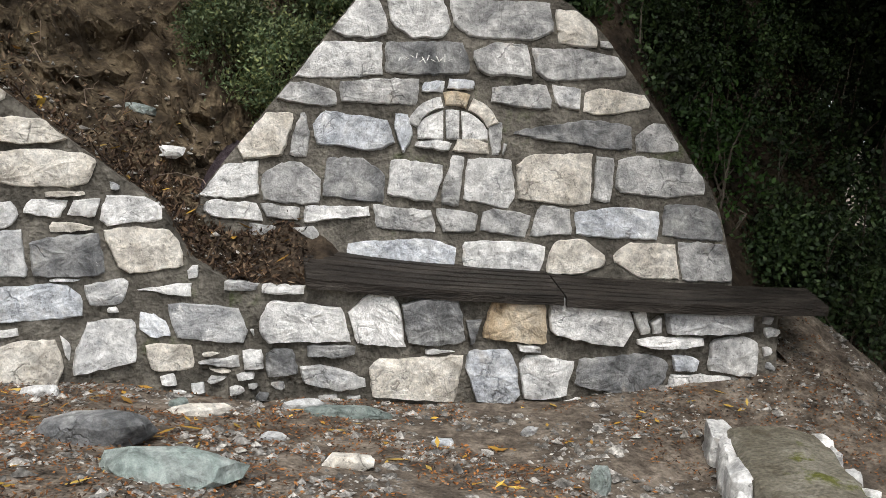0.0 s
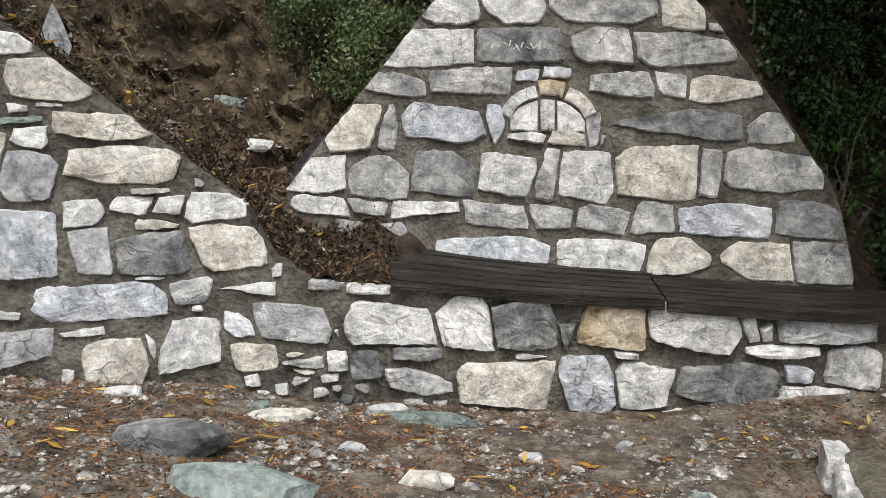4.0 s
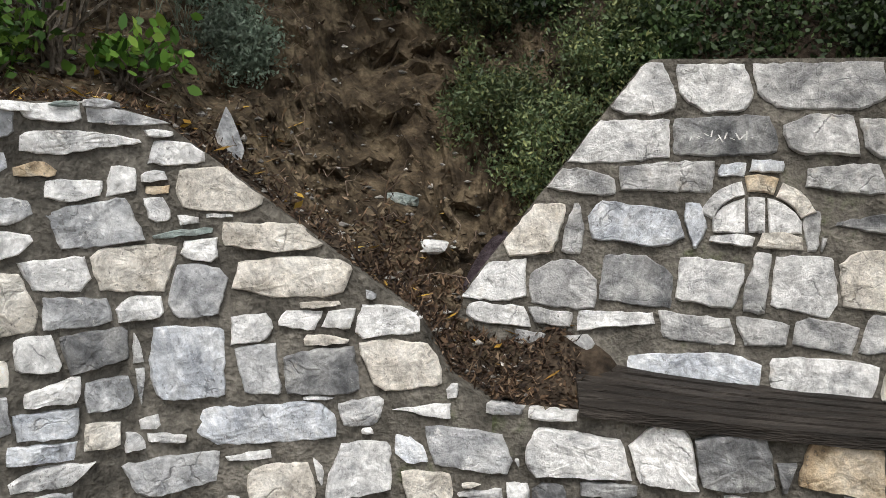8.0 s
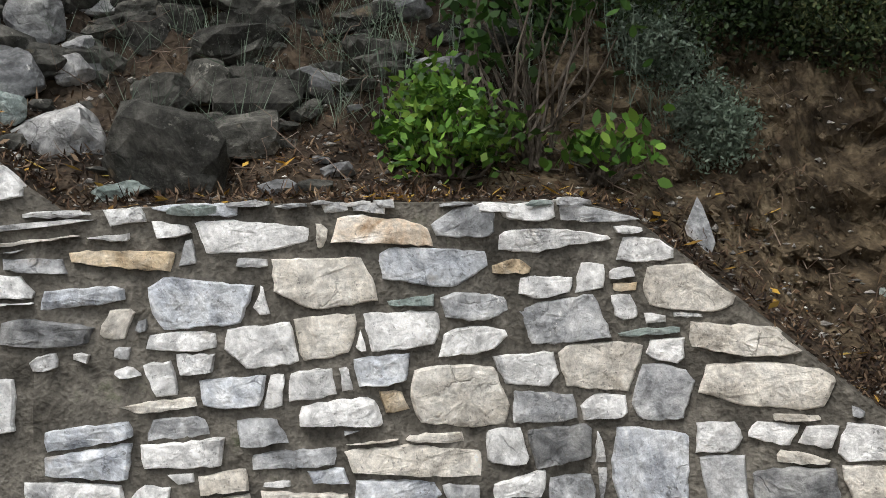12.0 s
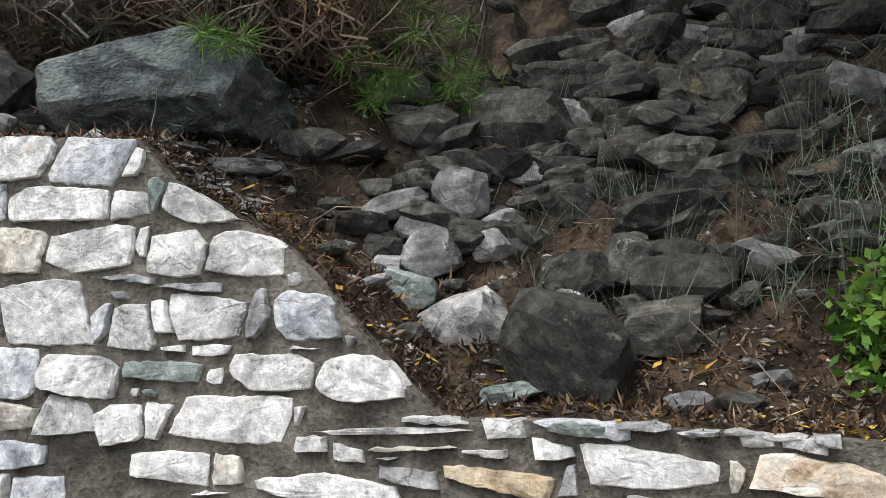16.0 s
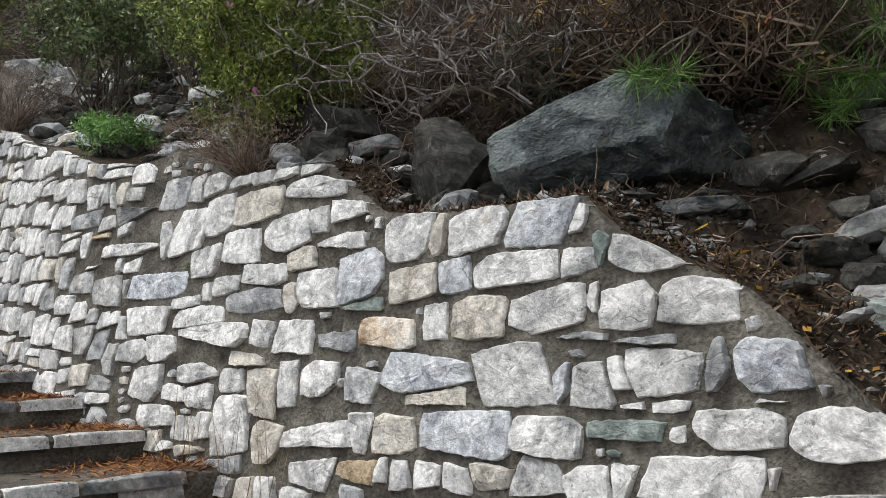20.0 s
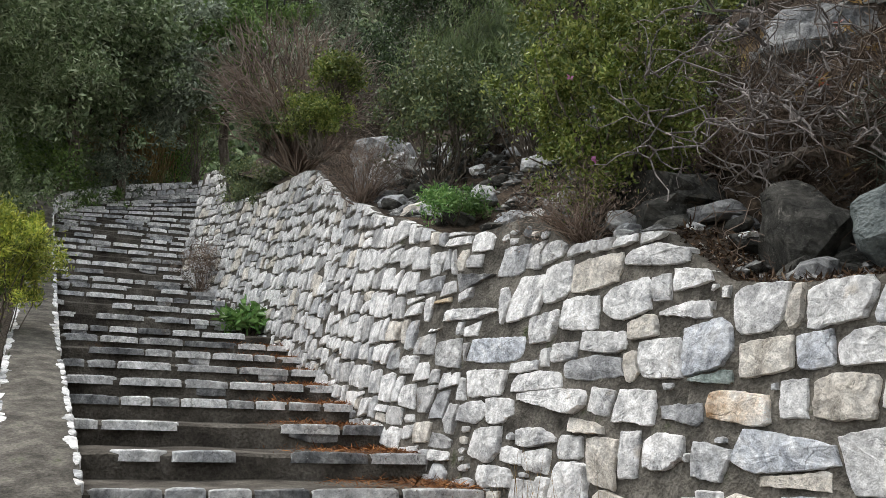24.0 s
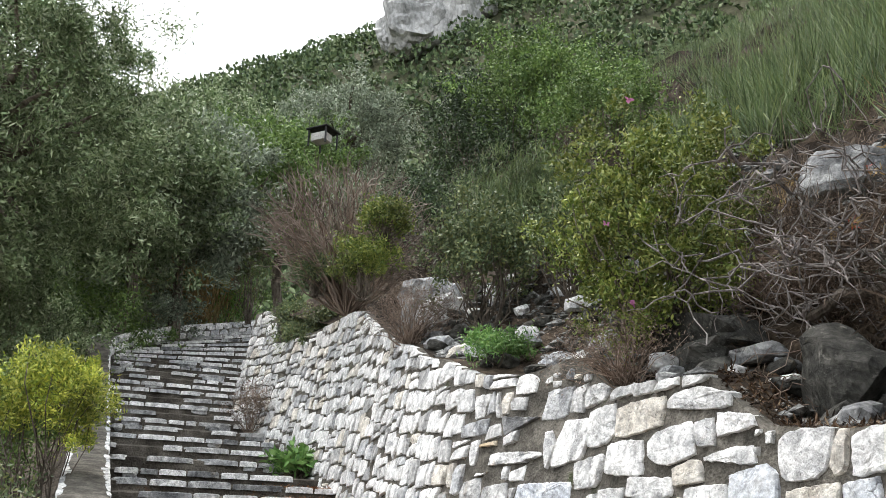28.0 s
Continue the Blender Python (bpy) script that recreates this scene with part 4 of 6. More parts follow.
def rock(name, size, at, turn, seed, mat, label="", category="rock", group="", level=2, planes=18, rough=0.05, layers=0.0, sink=0.3):
    p, f = rock_data(size, seed, level, planes, rough, layers)
    me = big_mesh(name, p, f, mat)
    ob = new(name, me)
    ob.matrix_world = pose(at[0], at[1], at[2] + size[2] * (1 - 2 * sink), *turn)
    return tagged(ob, label, category, group)


def leaf_material(name, colors, rough=0.55, see=0.14):
    m = bpy.data.materials.new(name)
    m.use_nodes = True
    nodes, link = m.node_tree.nodes, m.node_tree.links.new
    bsdf = nodes["Principled BSDF"]
    geo = nodes.new("ShaderNodeNewGeometry")
    ramp = nodes.new("ShaderNodeValToRGB")
    ramp.color_ramp.elements[0].color, ramp.color_ramp.elements[1].color = (*colors[0], 1), (*colors[-1], 1)
    for i, c in enumerate(colors[1:-1]):
        e = ramp.color_ramp.elements.new((i + 1) / (len(colors) - 1))
        e.color = (*c, 1)
    link(geo.outputs["Random Per Island"], ramp.inputs["Fac"])
    big = nodes.new("ShaderNodeTexNoise")
    big.inputs["Scale"].default_value, big.inputs["Detail"].default_value = 2.0, 3
    link(geo.outputs["Position"], big.inputs["Vector"])
    span = nodes.new("ShaderNodeMapRange")
    span.inputs["From Min"].default_value, span.inputs["From Max"].default_value = 0.3, 0.7
    span.inputs["To Min"].default_value, span.inputs["To Max"].default_value = 0.5, 1.4
    link(big.outputs["Fac"], span.inputs["Value"])
    hsv = nodes.new("ShaderNodeHueSaturation")
    link(ramp.outputs["Color"], hsv.inputs["Color"])
    link(span.outputs["Result"], hsv.inputs["Value"])
    link(hsv.outputs["Color"], bsdf.inputs["Base Color"])
    bsdf.inputs["Roughness"].default_value = rough
    bsdf.inputs["Specular IOR Level"].default_value = 0.35
    if see:
        tr = nodes.new("ShaderNodeBsdfTranslucent")
        link(hsv.outputs["Color"], tr.inputs["Color"])
        mix = nodes.new("ShaderNodeMixShader")
        mix.inputs["Fac"].default_value = see
        link(bsdf.outputs["BSDF"], mix.inputs[1])
        link(tr.outputs["BSDF"], mix.inputs[2])
        link(mix.outputs["Shader"], nodes["Material Output"].inputs["Surface"])
    return m


LEAF = {
    "mastic": leaf_material("mastic_leaves", [(0.018, 0.05, 0.007), (0.05, 0.125, 0.014), (0.10, 0.205, 0.026), (0.18, 0.28, 0.045)]),
    # the mastic green made darker: shade painted into the leaf colour
    "shaded": leaf_material("shade_toned_leaves", [(0.015, 0.04, 0.008), (0.035, 0.085, 0.014), (0.06, 0.13, 0.025)]),
    "heath": leaf_material("heath_leaves", [(0.041, 0.068, 0.027), (0.095, 0.135, 0.061), (0.162, 0.203, 0.095), (0.216, 0.230, 0.081)]),
    "greyheath": leaf_material("grey_green_leaves", [(0.081, 0.115, 0.081), (0.149, 0.196, 0.142), (0.216, 0.270, 0.203)]),
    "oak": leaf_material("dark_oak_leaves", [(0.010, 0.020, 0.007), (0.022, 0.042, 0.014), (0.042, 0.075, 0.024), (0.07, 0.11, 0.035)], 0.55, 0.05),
    "cistus": leaf_material("cistus_leaves", [(0.05, 0.086, 0.015), (0.12, 0.17, 0.032), (0.21, 0.255, 0.055), (0.31, 0.325, 0.088)]),
    "fresh": leaf_material("fresh_green_leaves", [(0.068, 0.162, 0.041), (0.135, 0.257, 0.068), (0.230, 0.365, 0.108)]),
    "euphorbia": leaf_material("spurge_leaves", [(0.10, 0.16, 0.03), (0.27, 0.34, 0.05), (0.44, 0.48, 0.08), (0.58, 0.57, 0.11)]),
    "olive": leaf_material("olive_leaves", [(0.054, 0.090, 0.034), (0.138, 0.198, 0.084), (0.252, 0.318, 0.168), (0.396, 0.450, 0.288)]),
    "silver": leaf_material("silvery_leaves", [(0.114, 0.145, 0.097), (0.227, 0.276, 0.194), (0.406, 0.454, 0.341)]),
    "pine": leaf_material("pine_needles", [(0.041, 0.108, 0.020), (0.108, 0.216, 0.041), (0.203, 0.351, 0.081)]),
    "wood": leaf_material("pine_wood_leaves", [(0.06, 0.115, 0.03), (0.13, 0.21, 0.055), (0.22, 0.31, 0.09)]),
    "broom": leaf_material("broom_stems", [(0.051, 0.086, 0.031), (0.112, 0.162, 0.061), (0.193, 0.233, 0.091)]),
    "scrub": leaf_material("brown_dead_twigs", [(0.045, 0.03, 0.02), (0.10, 0.07, 0.05), (0.18, 0.135, 0.10)], 0.85, 0),
    "dry": leaf_material("dry_twigs", [(0.108, 0.074, 0.054), (0.203, 0.149, 0.115), (0.324, 0.257, 0.209)], 0.8, 0),
    "bleached": leaf_material("bleached_twigs", [(0.11, 0.085, 0.066), (0.20, 0.16, 0.13), (0.32, 0.27, 0.23)], 0.85, 0),
    "straw": leaf_material("dry_grass", [(0.16, 0.10, 0.04), (0.28, 0.19, 0.08), (0.40, 0.28, 0.12)], 0.8, 0.2),
    "red": leaf_material("red_leaves", [(0.30, 0.05, 0.03), (0.42, 0.09, 0.06), (0.30, 0.14, 0.06)]),
    "litter": leaf_material("brown_litter", [(0.018, 0.011, 0.008), (0.04, 0.023, 0.014), (0.075, 0.042, 0.023), (0.13, 0.08, 0.045), (0.24, 0.17, 0.11)], 0.85, 0),
    "yellow": leaf_material("yellow_fallen_leaves", [(0.32, 0.17, 0.03), (0.50, 0.30, 0.04), (0.60, 0.42, 0.10)], 0.7, 0.1),
    "rust": leaf_material("rust_litter", [(0.09, 0.035, 0.012), (0.22, 0.085, 0.025), (0.36, 0.16, 0.05)], 0.9, 0),
    "needles": leaf_material("fallen_needles", [(0.07, 0.03, 0.012), (0.15, 0.065, 0.025), (0.24, 0.115, 0.045)], 0.9, 0),
    "far": leaf_material("distant_wood_leaves", [(0.035, 0.062, 0.027), (0.075, 0.117, 0.05), (0.13, 0.18, 0.077), (0.20, 0.245, 0.125)], 0.7, 0),
}
BARK = material("grey_bark", [(0.05, 0.04, 0.03), (0.12, 0.10, 0.08), (0.20, 0.17, 0.14)], 12, 0.9, 0.5, 90, 0.2, (1, 1, 0.3))
PALE_BARK = material("bleached_wood", [(0.10, 0.088, 0.082), (0.21, 0.188, 0.175), (0.34, 0.31, 0.29)], 12, 0.85, 0.4, 90, 0.2, (1, 1, 0.5))


def leaf_array(pts, length, width, rs, up=0.0, out=None, spread=1.0, oval=False):
    """Kite-shaped or oval leaves at pts, pointing anywhere, with a bias upwards or along the given directions."""
    pts = np.asarray(pts, float)
    n = len(pts)
    d = rs.normal(size=(n, 3)) * spread
    d[:, 2] += up
    if out is not None:
        d += out
    d /= np.linalg.norm(d, axis=1)[:, None] + 1e-9
    s = np.cross(d, rs.normal(size=(n, 3)))
    s /= np.linalg.norm(s, axis=1)[:, None] + 1e-9
    L = length * rs.uniform(0.6, 1.25, (n, 1))
    W = width * rs.uniform(0.7, 1.2, (n, 1))
    if oval:
        v = np.stack([pts, pts + d * L * 0.3 + s * W * 0.45, pts + d * L * 0.68 + s * W * 0.4, pts + d * L, pts + d * L * 0.68 - s * W * 0.4, pts + d * L * 0.3 - s * W * 0.45], 1).reshape(-1, 3)
        return v, np.arange(6 * n).reshape(n, 6)
    v = np.stack([pts, pts + d * L * 0.45 + s * W / 2, pts + d * L, pts + d * L * 0.45 - s * W / 2], 1).reshape(-1, 3)
    return v, np.arange(4 * n).reshape(n, 4)


def clump_points(rs, radii, n, clumps, spread, hollow=0.35, low=-0.5):
    radii = np.array(radii, float)
    c = rs.normal(size=(clumps, 3))
    c /= np.linalg.norm(c, axis=1)[:, None]
    c[:, 2] = np.where(c[:, 2] < low, -c[:, 2], c[:, 2])
    c *= rs.uniform(hollow, 1.0, (clumps, 1)) ** 0.6 * rs.uniform(0.62, 1.15, (clumps, 1))
    c *= radii
    which = rs.randint(0, clumps, n)
    size = rs.uniform(0.4, 1.1, clumps)
    p = c[which] + rs.normal(size=(n, 3)) * spread * size[which][:, None]
    return p, c


def tubes(paths, sides=5):
    """Quads of tapered tubes; each path is (points, start radius, end radius)."""
    V, F, base = [], [], 0
    ang = np.arange(sides) * 2 * np.pi / sides
    for pts, r0, r1 in paths:
        pts = np.asarray(pts, float)
        t = np.gradient(pts, axis=0)
        t /= np.linalg.norm(t, axis=1)[:, None] + 1e-9
        a = np.cross(t, (0.31, 0.17, 0.93))
        a /= np.linalg.norm(a, axis=1)[:, None] + 1e-9
        b = np.cross(t, a)
        r = np.linspace(r0, r1, len(pts))[:, None, None]
        ring = pts[:, None] + r * (np.cos(ang)[None, :, None] * a[:, None] + np.sin(ang)[None, :, None] * b[:, None])
        V.append(ring.reshape(-1, 3))
        for i in range(len(pts) - 1):
            for k in range(sides):
                F.append((base + i * sides + k, base + i * sides + (k + 1) % sides, base + (i + 1) * sides + (k + 1) % sides, base + (i + 1) * sides + k))
        base += len(pts) * sides
    return np.concatenate(V), np.array(F)


def stuff_part(name, v, f, mat, parent):
    """Countless thin twigs as one part."""
    ob = child(name, big_mesh(name, v, f, mat), parent)
    ob["kind"] = "stuff"
    return ob


def limb(rs, a, b, bend=0.12, n=6):
    a, b = np.asarray(a, float), np.asarray(b, float)
    L = np.linalg.norm(b - a)
    f = np.linspace(0, 1, n)[:, None]
    wob = np.cumsum(rs.normal(size=(n, 3)), 0) * bend * L / n
    wob -= f * wob[-1]
    wob[0] = 0
    return a + (b - a) * f + wob


def shrub(name, label, category, at, radii, leaf, length, width, n, clumps, spread, seed, rise=None, twigs=None, bark=BARK, group="", hollow=0.35, up=0.3, thick=0.012, low=-0.3):
    """Bush: an Empty at its foot with woody branches and a leafy crown."""
    rs = np.random.RandomState(seed)
    ob = thing(name, label, category, group, "", at)
    lift = radii[2] * 0.95 if rise is None else rise
    p, c = clump_points(rs, radii, n, clumps, spread, hollow, low)
    p[:, 2] += lift
    c = c + (0, 0, lift)
    k = twigs if twigs is not None else min(clumps, 26)
    paths = [(limb(rs, rs.normal(size=3) * (0.03, 0.03, 0.0), c[i % clumps], 0.35), thick, thick * 0.25) for i in range(k)]
    stuff_part("branchwork", *tubes(paths, 4), bark, ob)
    if n:
        v, f = leaf_array(p, length, width, rs, up, oval=length > 0.06 and n < 3000)
        child("crown", big_mesh("crown", v, f, LEAF[leaf]), ob)
    return ob


def tree(name, label, at, height, trunk_r, radii, leaf, length, width, n, clumps, spread, seed, lean=(0, 0), low=-0.6):
    rs = np.random.RandomState(seed)
    ob = thing(name, label, "tree", "", "", at)
    fork = height - radii[2] * 1.25
    p, c = clump_points(rs, radii, n, clumps, spread, 0.45, low)
    mid = np.array((lean[0], lean[1], height - radii[2]))
    p, c = p + mid, c + mid
    foot = np.array((lean[0] * 0.4, lean[1] * 0.4, max(fork, 0.3)))
    child("trunk", big_mesh("trunk", *tubes([(limb(rs, (0, 0, -0.3), foot, 0.15, 7), trunk_r, trunk_r * 0.65)], 8), BARK), ob)
    paths = [(limb(rs, foot, c[i % clumps], 0.25), trunk_r * 0.45, 0.012) for i in range(min(clumps, 30))]
    stuff_part("limb_work", *tubes(paths, 5), BARK, ob)
    v, f = leaf_array(p, length, width, rs, 0.1)
    child("crown", big_mesh("crown", v, f, LEAF[leaf]), ob)
    return ob


# ---------------------------------------------------------------- bench
WOOD = material("dark_weathered_decking", [(0.012, 0.010, 0.008), (0.028, 0.023, 0.019), (0.055, 0.047, 0.04)], 10, 0.6, 0.4, 80, 0.1, (0.3, 2, 2), (0.09, 0.08, 0.07), 8, 0.68)


def plank(name, bl, br, fl, fr, parent, seed):
    """Grooved decking board between its back and front corners."""
    bl, br, fl, fr = (np.array(q) for q in (bl, br, fl, fr))
    prof, step = [(0.0, -0.045), (0.0, 0.0)], 1 / 6
    for i in range(6):
        a = i * step
        prof += [(a + 0.02, 0.0), (a + step - 0.035, 0.0)]
        if i < 5:
            prof += [(a + step - 0.025, -0.012), (a + step + 0.005, -0.012)]
    prof += [(1.0, 0.0), (1.0, -0.045), (0.0, -0.045)]
    cols = []
    for k in range(25):
        f = k / 24
        b, fr_ = bl + (br - bl) * f, fl + (fr - fl) * f
        sag = -0.012 * math.sin(math.pi * f)
        cols.append([b + (fr_ - b) * v + np.array((0, 0, h + sag + 0.003 * fbm(f * 9, v * 4, seed))) for v, h in prof])
    P = np.array(cols)
    ends = [np.repeat(P[i].mean(0)[None, None], P.shape[1], 1) for i in (0, -1)]
    return child(name, grid_mesh(name, np.concatenate([ends[0], P, ends[1]]), WOOD, False), parent)


bench = thing("bench", "bench seat of two dark grooved weathered boards laid on the wall", "bench", at=(1.3, 0.1, 0.45))
inv = Matrix.Translation((-1.3, -0.1, -0.45))
for ob in (plank("board", (0.12, 0.45, 0.625), (1.27, 0.25, 0.54), (0.127, 0.03, 0.548), (1.25, -0.11, 0.487), bench, 1), plank("board", (1.283, 0.25, 0.532), (2.50, 0.02, 0.49), (1.263, -0.11, 0.48), (2.43, -0.28, 0.462), bench, 2)):
    ob.matrix_local = inv
seat = thing("bench_bed", "soil and mortar bed under the bench boards", "earth fill", at=(1.3, 0.2, 0.4))
bed = np.array([[(x, y, z + 0.01 * fbm(x * 5, y * 5)) for y, z in ((wall_point(s, 0.45)[1] + 0.02, 0.30 + 0.14 * (s > 1.3)), (0.15, 0.44 - 0.02 * x), (0.35, 0.46 - 0.02 * x), (0.62, 0.50 - 0.02 * x))] for s in np.linspace(0.95, 3.25, 24) for x in [float(np.interp(s, ALONG, LINE[:, 0]))]])
child("fill", grid_mesh("fill", bed, EARTH), seat).matrix_local = Matrix.Translation((-1.3, -0.2, -0.4))

# strokes of white paint on one gable stone, too worn to read
PAINT = material("white_paint", [(0.6, 0.6, 0.58), (0.75, 0.75, 0.73)], 30, 0.8, 0, 90, 0.05)
signed = min(trap_wall.children, key=lambda q: (q.location - Vector(trap_point(0.73, 1.53))).length)
face = BVHTree.FromPolygons([v.co + signed.location for v in signed.data.vertices], [p.vertices for p in signed.data.polygons])


def painted(u, z):
    """A place a hair in front of the stone's face."""
    hit = face.ray_cast(Vector(trap_point(u, z, 0.2)), -TRAP_N)[0]
    return np.array(hit + TRAP_N * 0.002) if hit is not None else trap_point(u, z, 0.03)


for i in range(13):
    a, b, t = 0.60 + 0.020 * i + rnd.uniform(-0.006, 0.006), 1.53 + rnd.uniform(-0.012, 0.012), rnd.uniform(-1.3, 1.3)
    h = rnd.uniform(0.009, 0.02)
    bar = np.array([[painted(a + math.sin(t) * y + w, b + math.cos(t) * y) for w in (-0.003, 0.003)] for y in (-h, 0, h)])
    child("paint_mark", grid_mesh("paint_mark", bar, PAINT), trap_wall, label="worn white paint stroke")

# ---------------------------------------------------------------- bay floor: rocks, pebbles, leaves
floor_rocks = [
    ((-0.58, -0.95), (0.19, 0.085, 0.075), -12, "d", "brownish grey oblong rock lying on the dirt"),
    ((-0.31, -1.36), (0.22, 0.11, 0.05), -8, "v", "flat greenish slab lying on the dirt"),
    ((0.28, -0.20), (0.20, 0.05, 0.03), -8, "v", "layered greenish slab at the wall's foot"),
    ((0.12, -0.10), (0.10, 0.05, 0.03), 0, "g", "small flat grey stone at the wall's foot"),
    ((0.23, -1.05), (0.095, 0.04, 0.03), 0, "t", "pale cream stone on the dirt"),
    ((1.09, -1.07), (0.06, 0.035, 0.06), 60, "v", "small upright greenish stone on the dirt"),
    ((-0.30, -0.38), (0.14, 0.05, 0.03), 4, "t", "flat brownish stone on the dirt"),
    ((-0.38, -0.22), (0.05, 0.04, 0.025), 40, "v", "small green stone on the dirt"),
    ((-0.90, -0.28), (0.07, 0.04, 0.03), 0, "l", "small white stone on the dirt"),
    ((0.62, -0.62), (0.045, 0.03, 0.02), 0, "b", "small blue-grey stone on the dirt"),
    ((1.00, -0.50), (0.04, 0.03, 0.02), 30, "l", "small pale stone on the dirt"),
    ((-0.02, -0.72), (0.05, 0.03, 0.02), 0, "g", "small grey stone on the dirt"),
]
for i, ((x, y), size, a, k, label) in enumerate(floor_rocks):
    rock("loose_rock", size, (x, y, drop(x, y, GROUND_TREE)), (0, 0, a), 300 + i, STONE[k], label, "rock", "loose rocks on the bay floor", 2, 18, 0.05, 0.0, 0.3)

rs = np.random.RandomState(5)
OCT = np.array([(1, 0, 0), (0, 1, 0), (-1, 0, 0), (0, -1, 0), (0, 0, 1), (0, 0, -1)], float)
OCTF = np.array([(0, 1, 4), (1, 2, 4), (2, 3, 4), (3, 0, 4), (1, 0, 5), (2, 1, 5), (3, 2, 5), (0, 3, 5)])


def pebbles(name, label, places, sizes, mat, seed, flat=(0.35, 0.7)):
    """Many small broken stones in one mesh."""
    r = np.random.RandomState(seed)
    n = len(places)
    s = sizes[0] + (sizes[1] - sizes[0]) * r.beta(0.6, 5, (n, 1, 1))
    v = OCT[None] * r.uniform(0.55, 1.2, (n, 6, 1)) + r.normal(size=(n, 6, 3)) * 0.12
    v = v * s * np.stack([r.uniform(0.7, 1.5, n), r.uniform(0.6, 1.1, n), r.uniform(*flat, n)], -1)[:, None]
    a = r.uniform(0, 2 * np.pi, n)
    c, q = np.cos(a)[:, None], np.sin(a)[:, None]
    v = np.stack([v[..., 0] * c - v[..., 1] * q, v[..., 0] * q + v[..., 1] * c, v[..., 2]], -1)
    v += np.asarray(places)[:, None]
    f = (OCTF[None] + 6 * np.arange(n)[:, None, None]).reshape(-1, 3)
    return tagged(new(name, big_mesh(name, v.reshape(-1, 3), f, mat)), label, "gravel", kind="stuff")


GRAVEL = material("mixed_gravel", [(0.08, 0.075, 0.068), (0.22, 0.208, 0.19), (0.48, 0.46, 0.43)], 30, 0.85, 0.2, 90, 0.55, (1, 1, 1), None, island=True)
spots = [(x, y) for x, y in zip(rs.uniform(-1.6, 3.0, 13000), rs.uniform(-1.9, 0.15, 13000)) if fbm(x * 3, y * 3, 4) > -0.12]
spots = [(x, y, drop(x, y, GROUND_TREE) + 0.002) for x, y in spots]
pebbles("gravel", "loose grey and brown broken stones scattered over the dirt", spots, (0.004, 0.06), GRAVEL, 6)


def litter(name, label, places, leaf, length, width, seed, flat=0.25, category="leaf litter"):
    """Fallen leaves lying about flat."""
    r = np.random.RandomState(seed)
    P = np.asarray(places)
    n = len(P)
    a = r.uniform(0, 2 * np.pi, n)
    d = np.stack([np.cos(a), np.sin(a), r.normal(size=n) * flat], -1)
    s = np.stack([-np.sin(a), np.cos(a), r.normal(size=n) * flat], -1)
    L, W = length * r.uniform(0.5, 1.4, (n, 1)), width * r.uniform(0.6, 1.3, (n, 1))
    v = np.stack([P, P + d * L / 2 + s * W / 2, P + d * L, P + d * L / 2 - s * W / 2], 1)
    v[..., 2] += 0.006
    return tagged(new(name, big_mesh(name, v.reshape(-1, 3), np.arange(4 * n).reshape(n, 4), LEAF[leaf])), label, category, kind="stuff")


def floor_spots(n, x0, x1, y0, y1, bias):
    out = []
    for x, y in zip(rs.uniform(x0, x1, n), rs.uniform(y0, y1, n)):
        if fbm(x * 1.5, y * 1.5) + 0.6 * fbm(x * 5, y * 5) + (x < 0.3) * 0.3 > bias:
            out.append((x, y, drop(x, y, GROUND_TREE)))
    return out


litter("brown_litter", "brown leaf fragments scattered over the dirt", floor_spots(14000, -1.6, 3.0, -1.9, 0.15, -0.05), "litter", 0.018, 0.007, 21, 0.4)
litter("orange_litter", "orange-brown needles and leaf crumbs drifted over the dirt", floor_spots(15000, -1.6, 2.6, -1.9, 0.15, -0.1), "rust", 0.017, 0.008, 25, 0.3)
litter("yellow_leaves", "yellow willow-shaped fallen leaves on the dirt", floor_spots(230, -1.6, 2.2, -1.8, 0.1, -0.2), "yellow", 0.07, 0.02, 22, 0.18)
rs2 = np.random.RandomState(66)
seat_spots = [(x, y, drop(x, y) + 0.004) for x, y in zip(rs2.uniform(-0.75, 0.15, 4000), rs2.uniform(0.12, 0.75, 4000))]
litter("gully_litter", "dark dead leaves and bark crumbs filling the gully's mouth", seat_spots, "litter", 0.03, 0.01, 26, 0.8)
hill_spots = [hill_point(s, w) for s, w in zip(rs.uniform(3.2, 9.6, 22000), 0.02 + 1.6 * rs.beta(0.9, 2.4, 22000)) if not (s < 3.35 and w < 0.6)]
litter("bank_litter", "dead brown leaves and twigs covering the bank above the walls", hill_spots, "litter", 0.034, 0.009, 23, 0.7)
hill_spots = [hill_point(s, w) for s, w in zip(rs.uniform(3.2, 7.8, 300), 0.05 + 0.8 * rs.beta(1, 2, 300))]
litter("bank_yellow_leaves", "yellow fallen leaves on the bank above the walls", hill_spots, "yellow", 0.07, 0.022, 24, 0.3)
bank = [hill_point(s, w) for s, w in zip(rs.uniform(3.3, 9.5, 2600), 0.08 + 1.6 * rs.beta(1.1, 2.0, 2600))]
pebbles("bank_gravel", "small broken stones in the earth of the bank", bank, (0.008, 0.06), GRAVEL, 8)

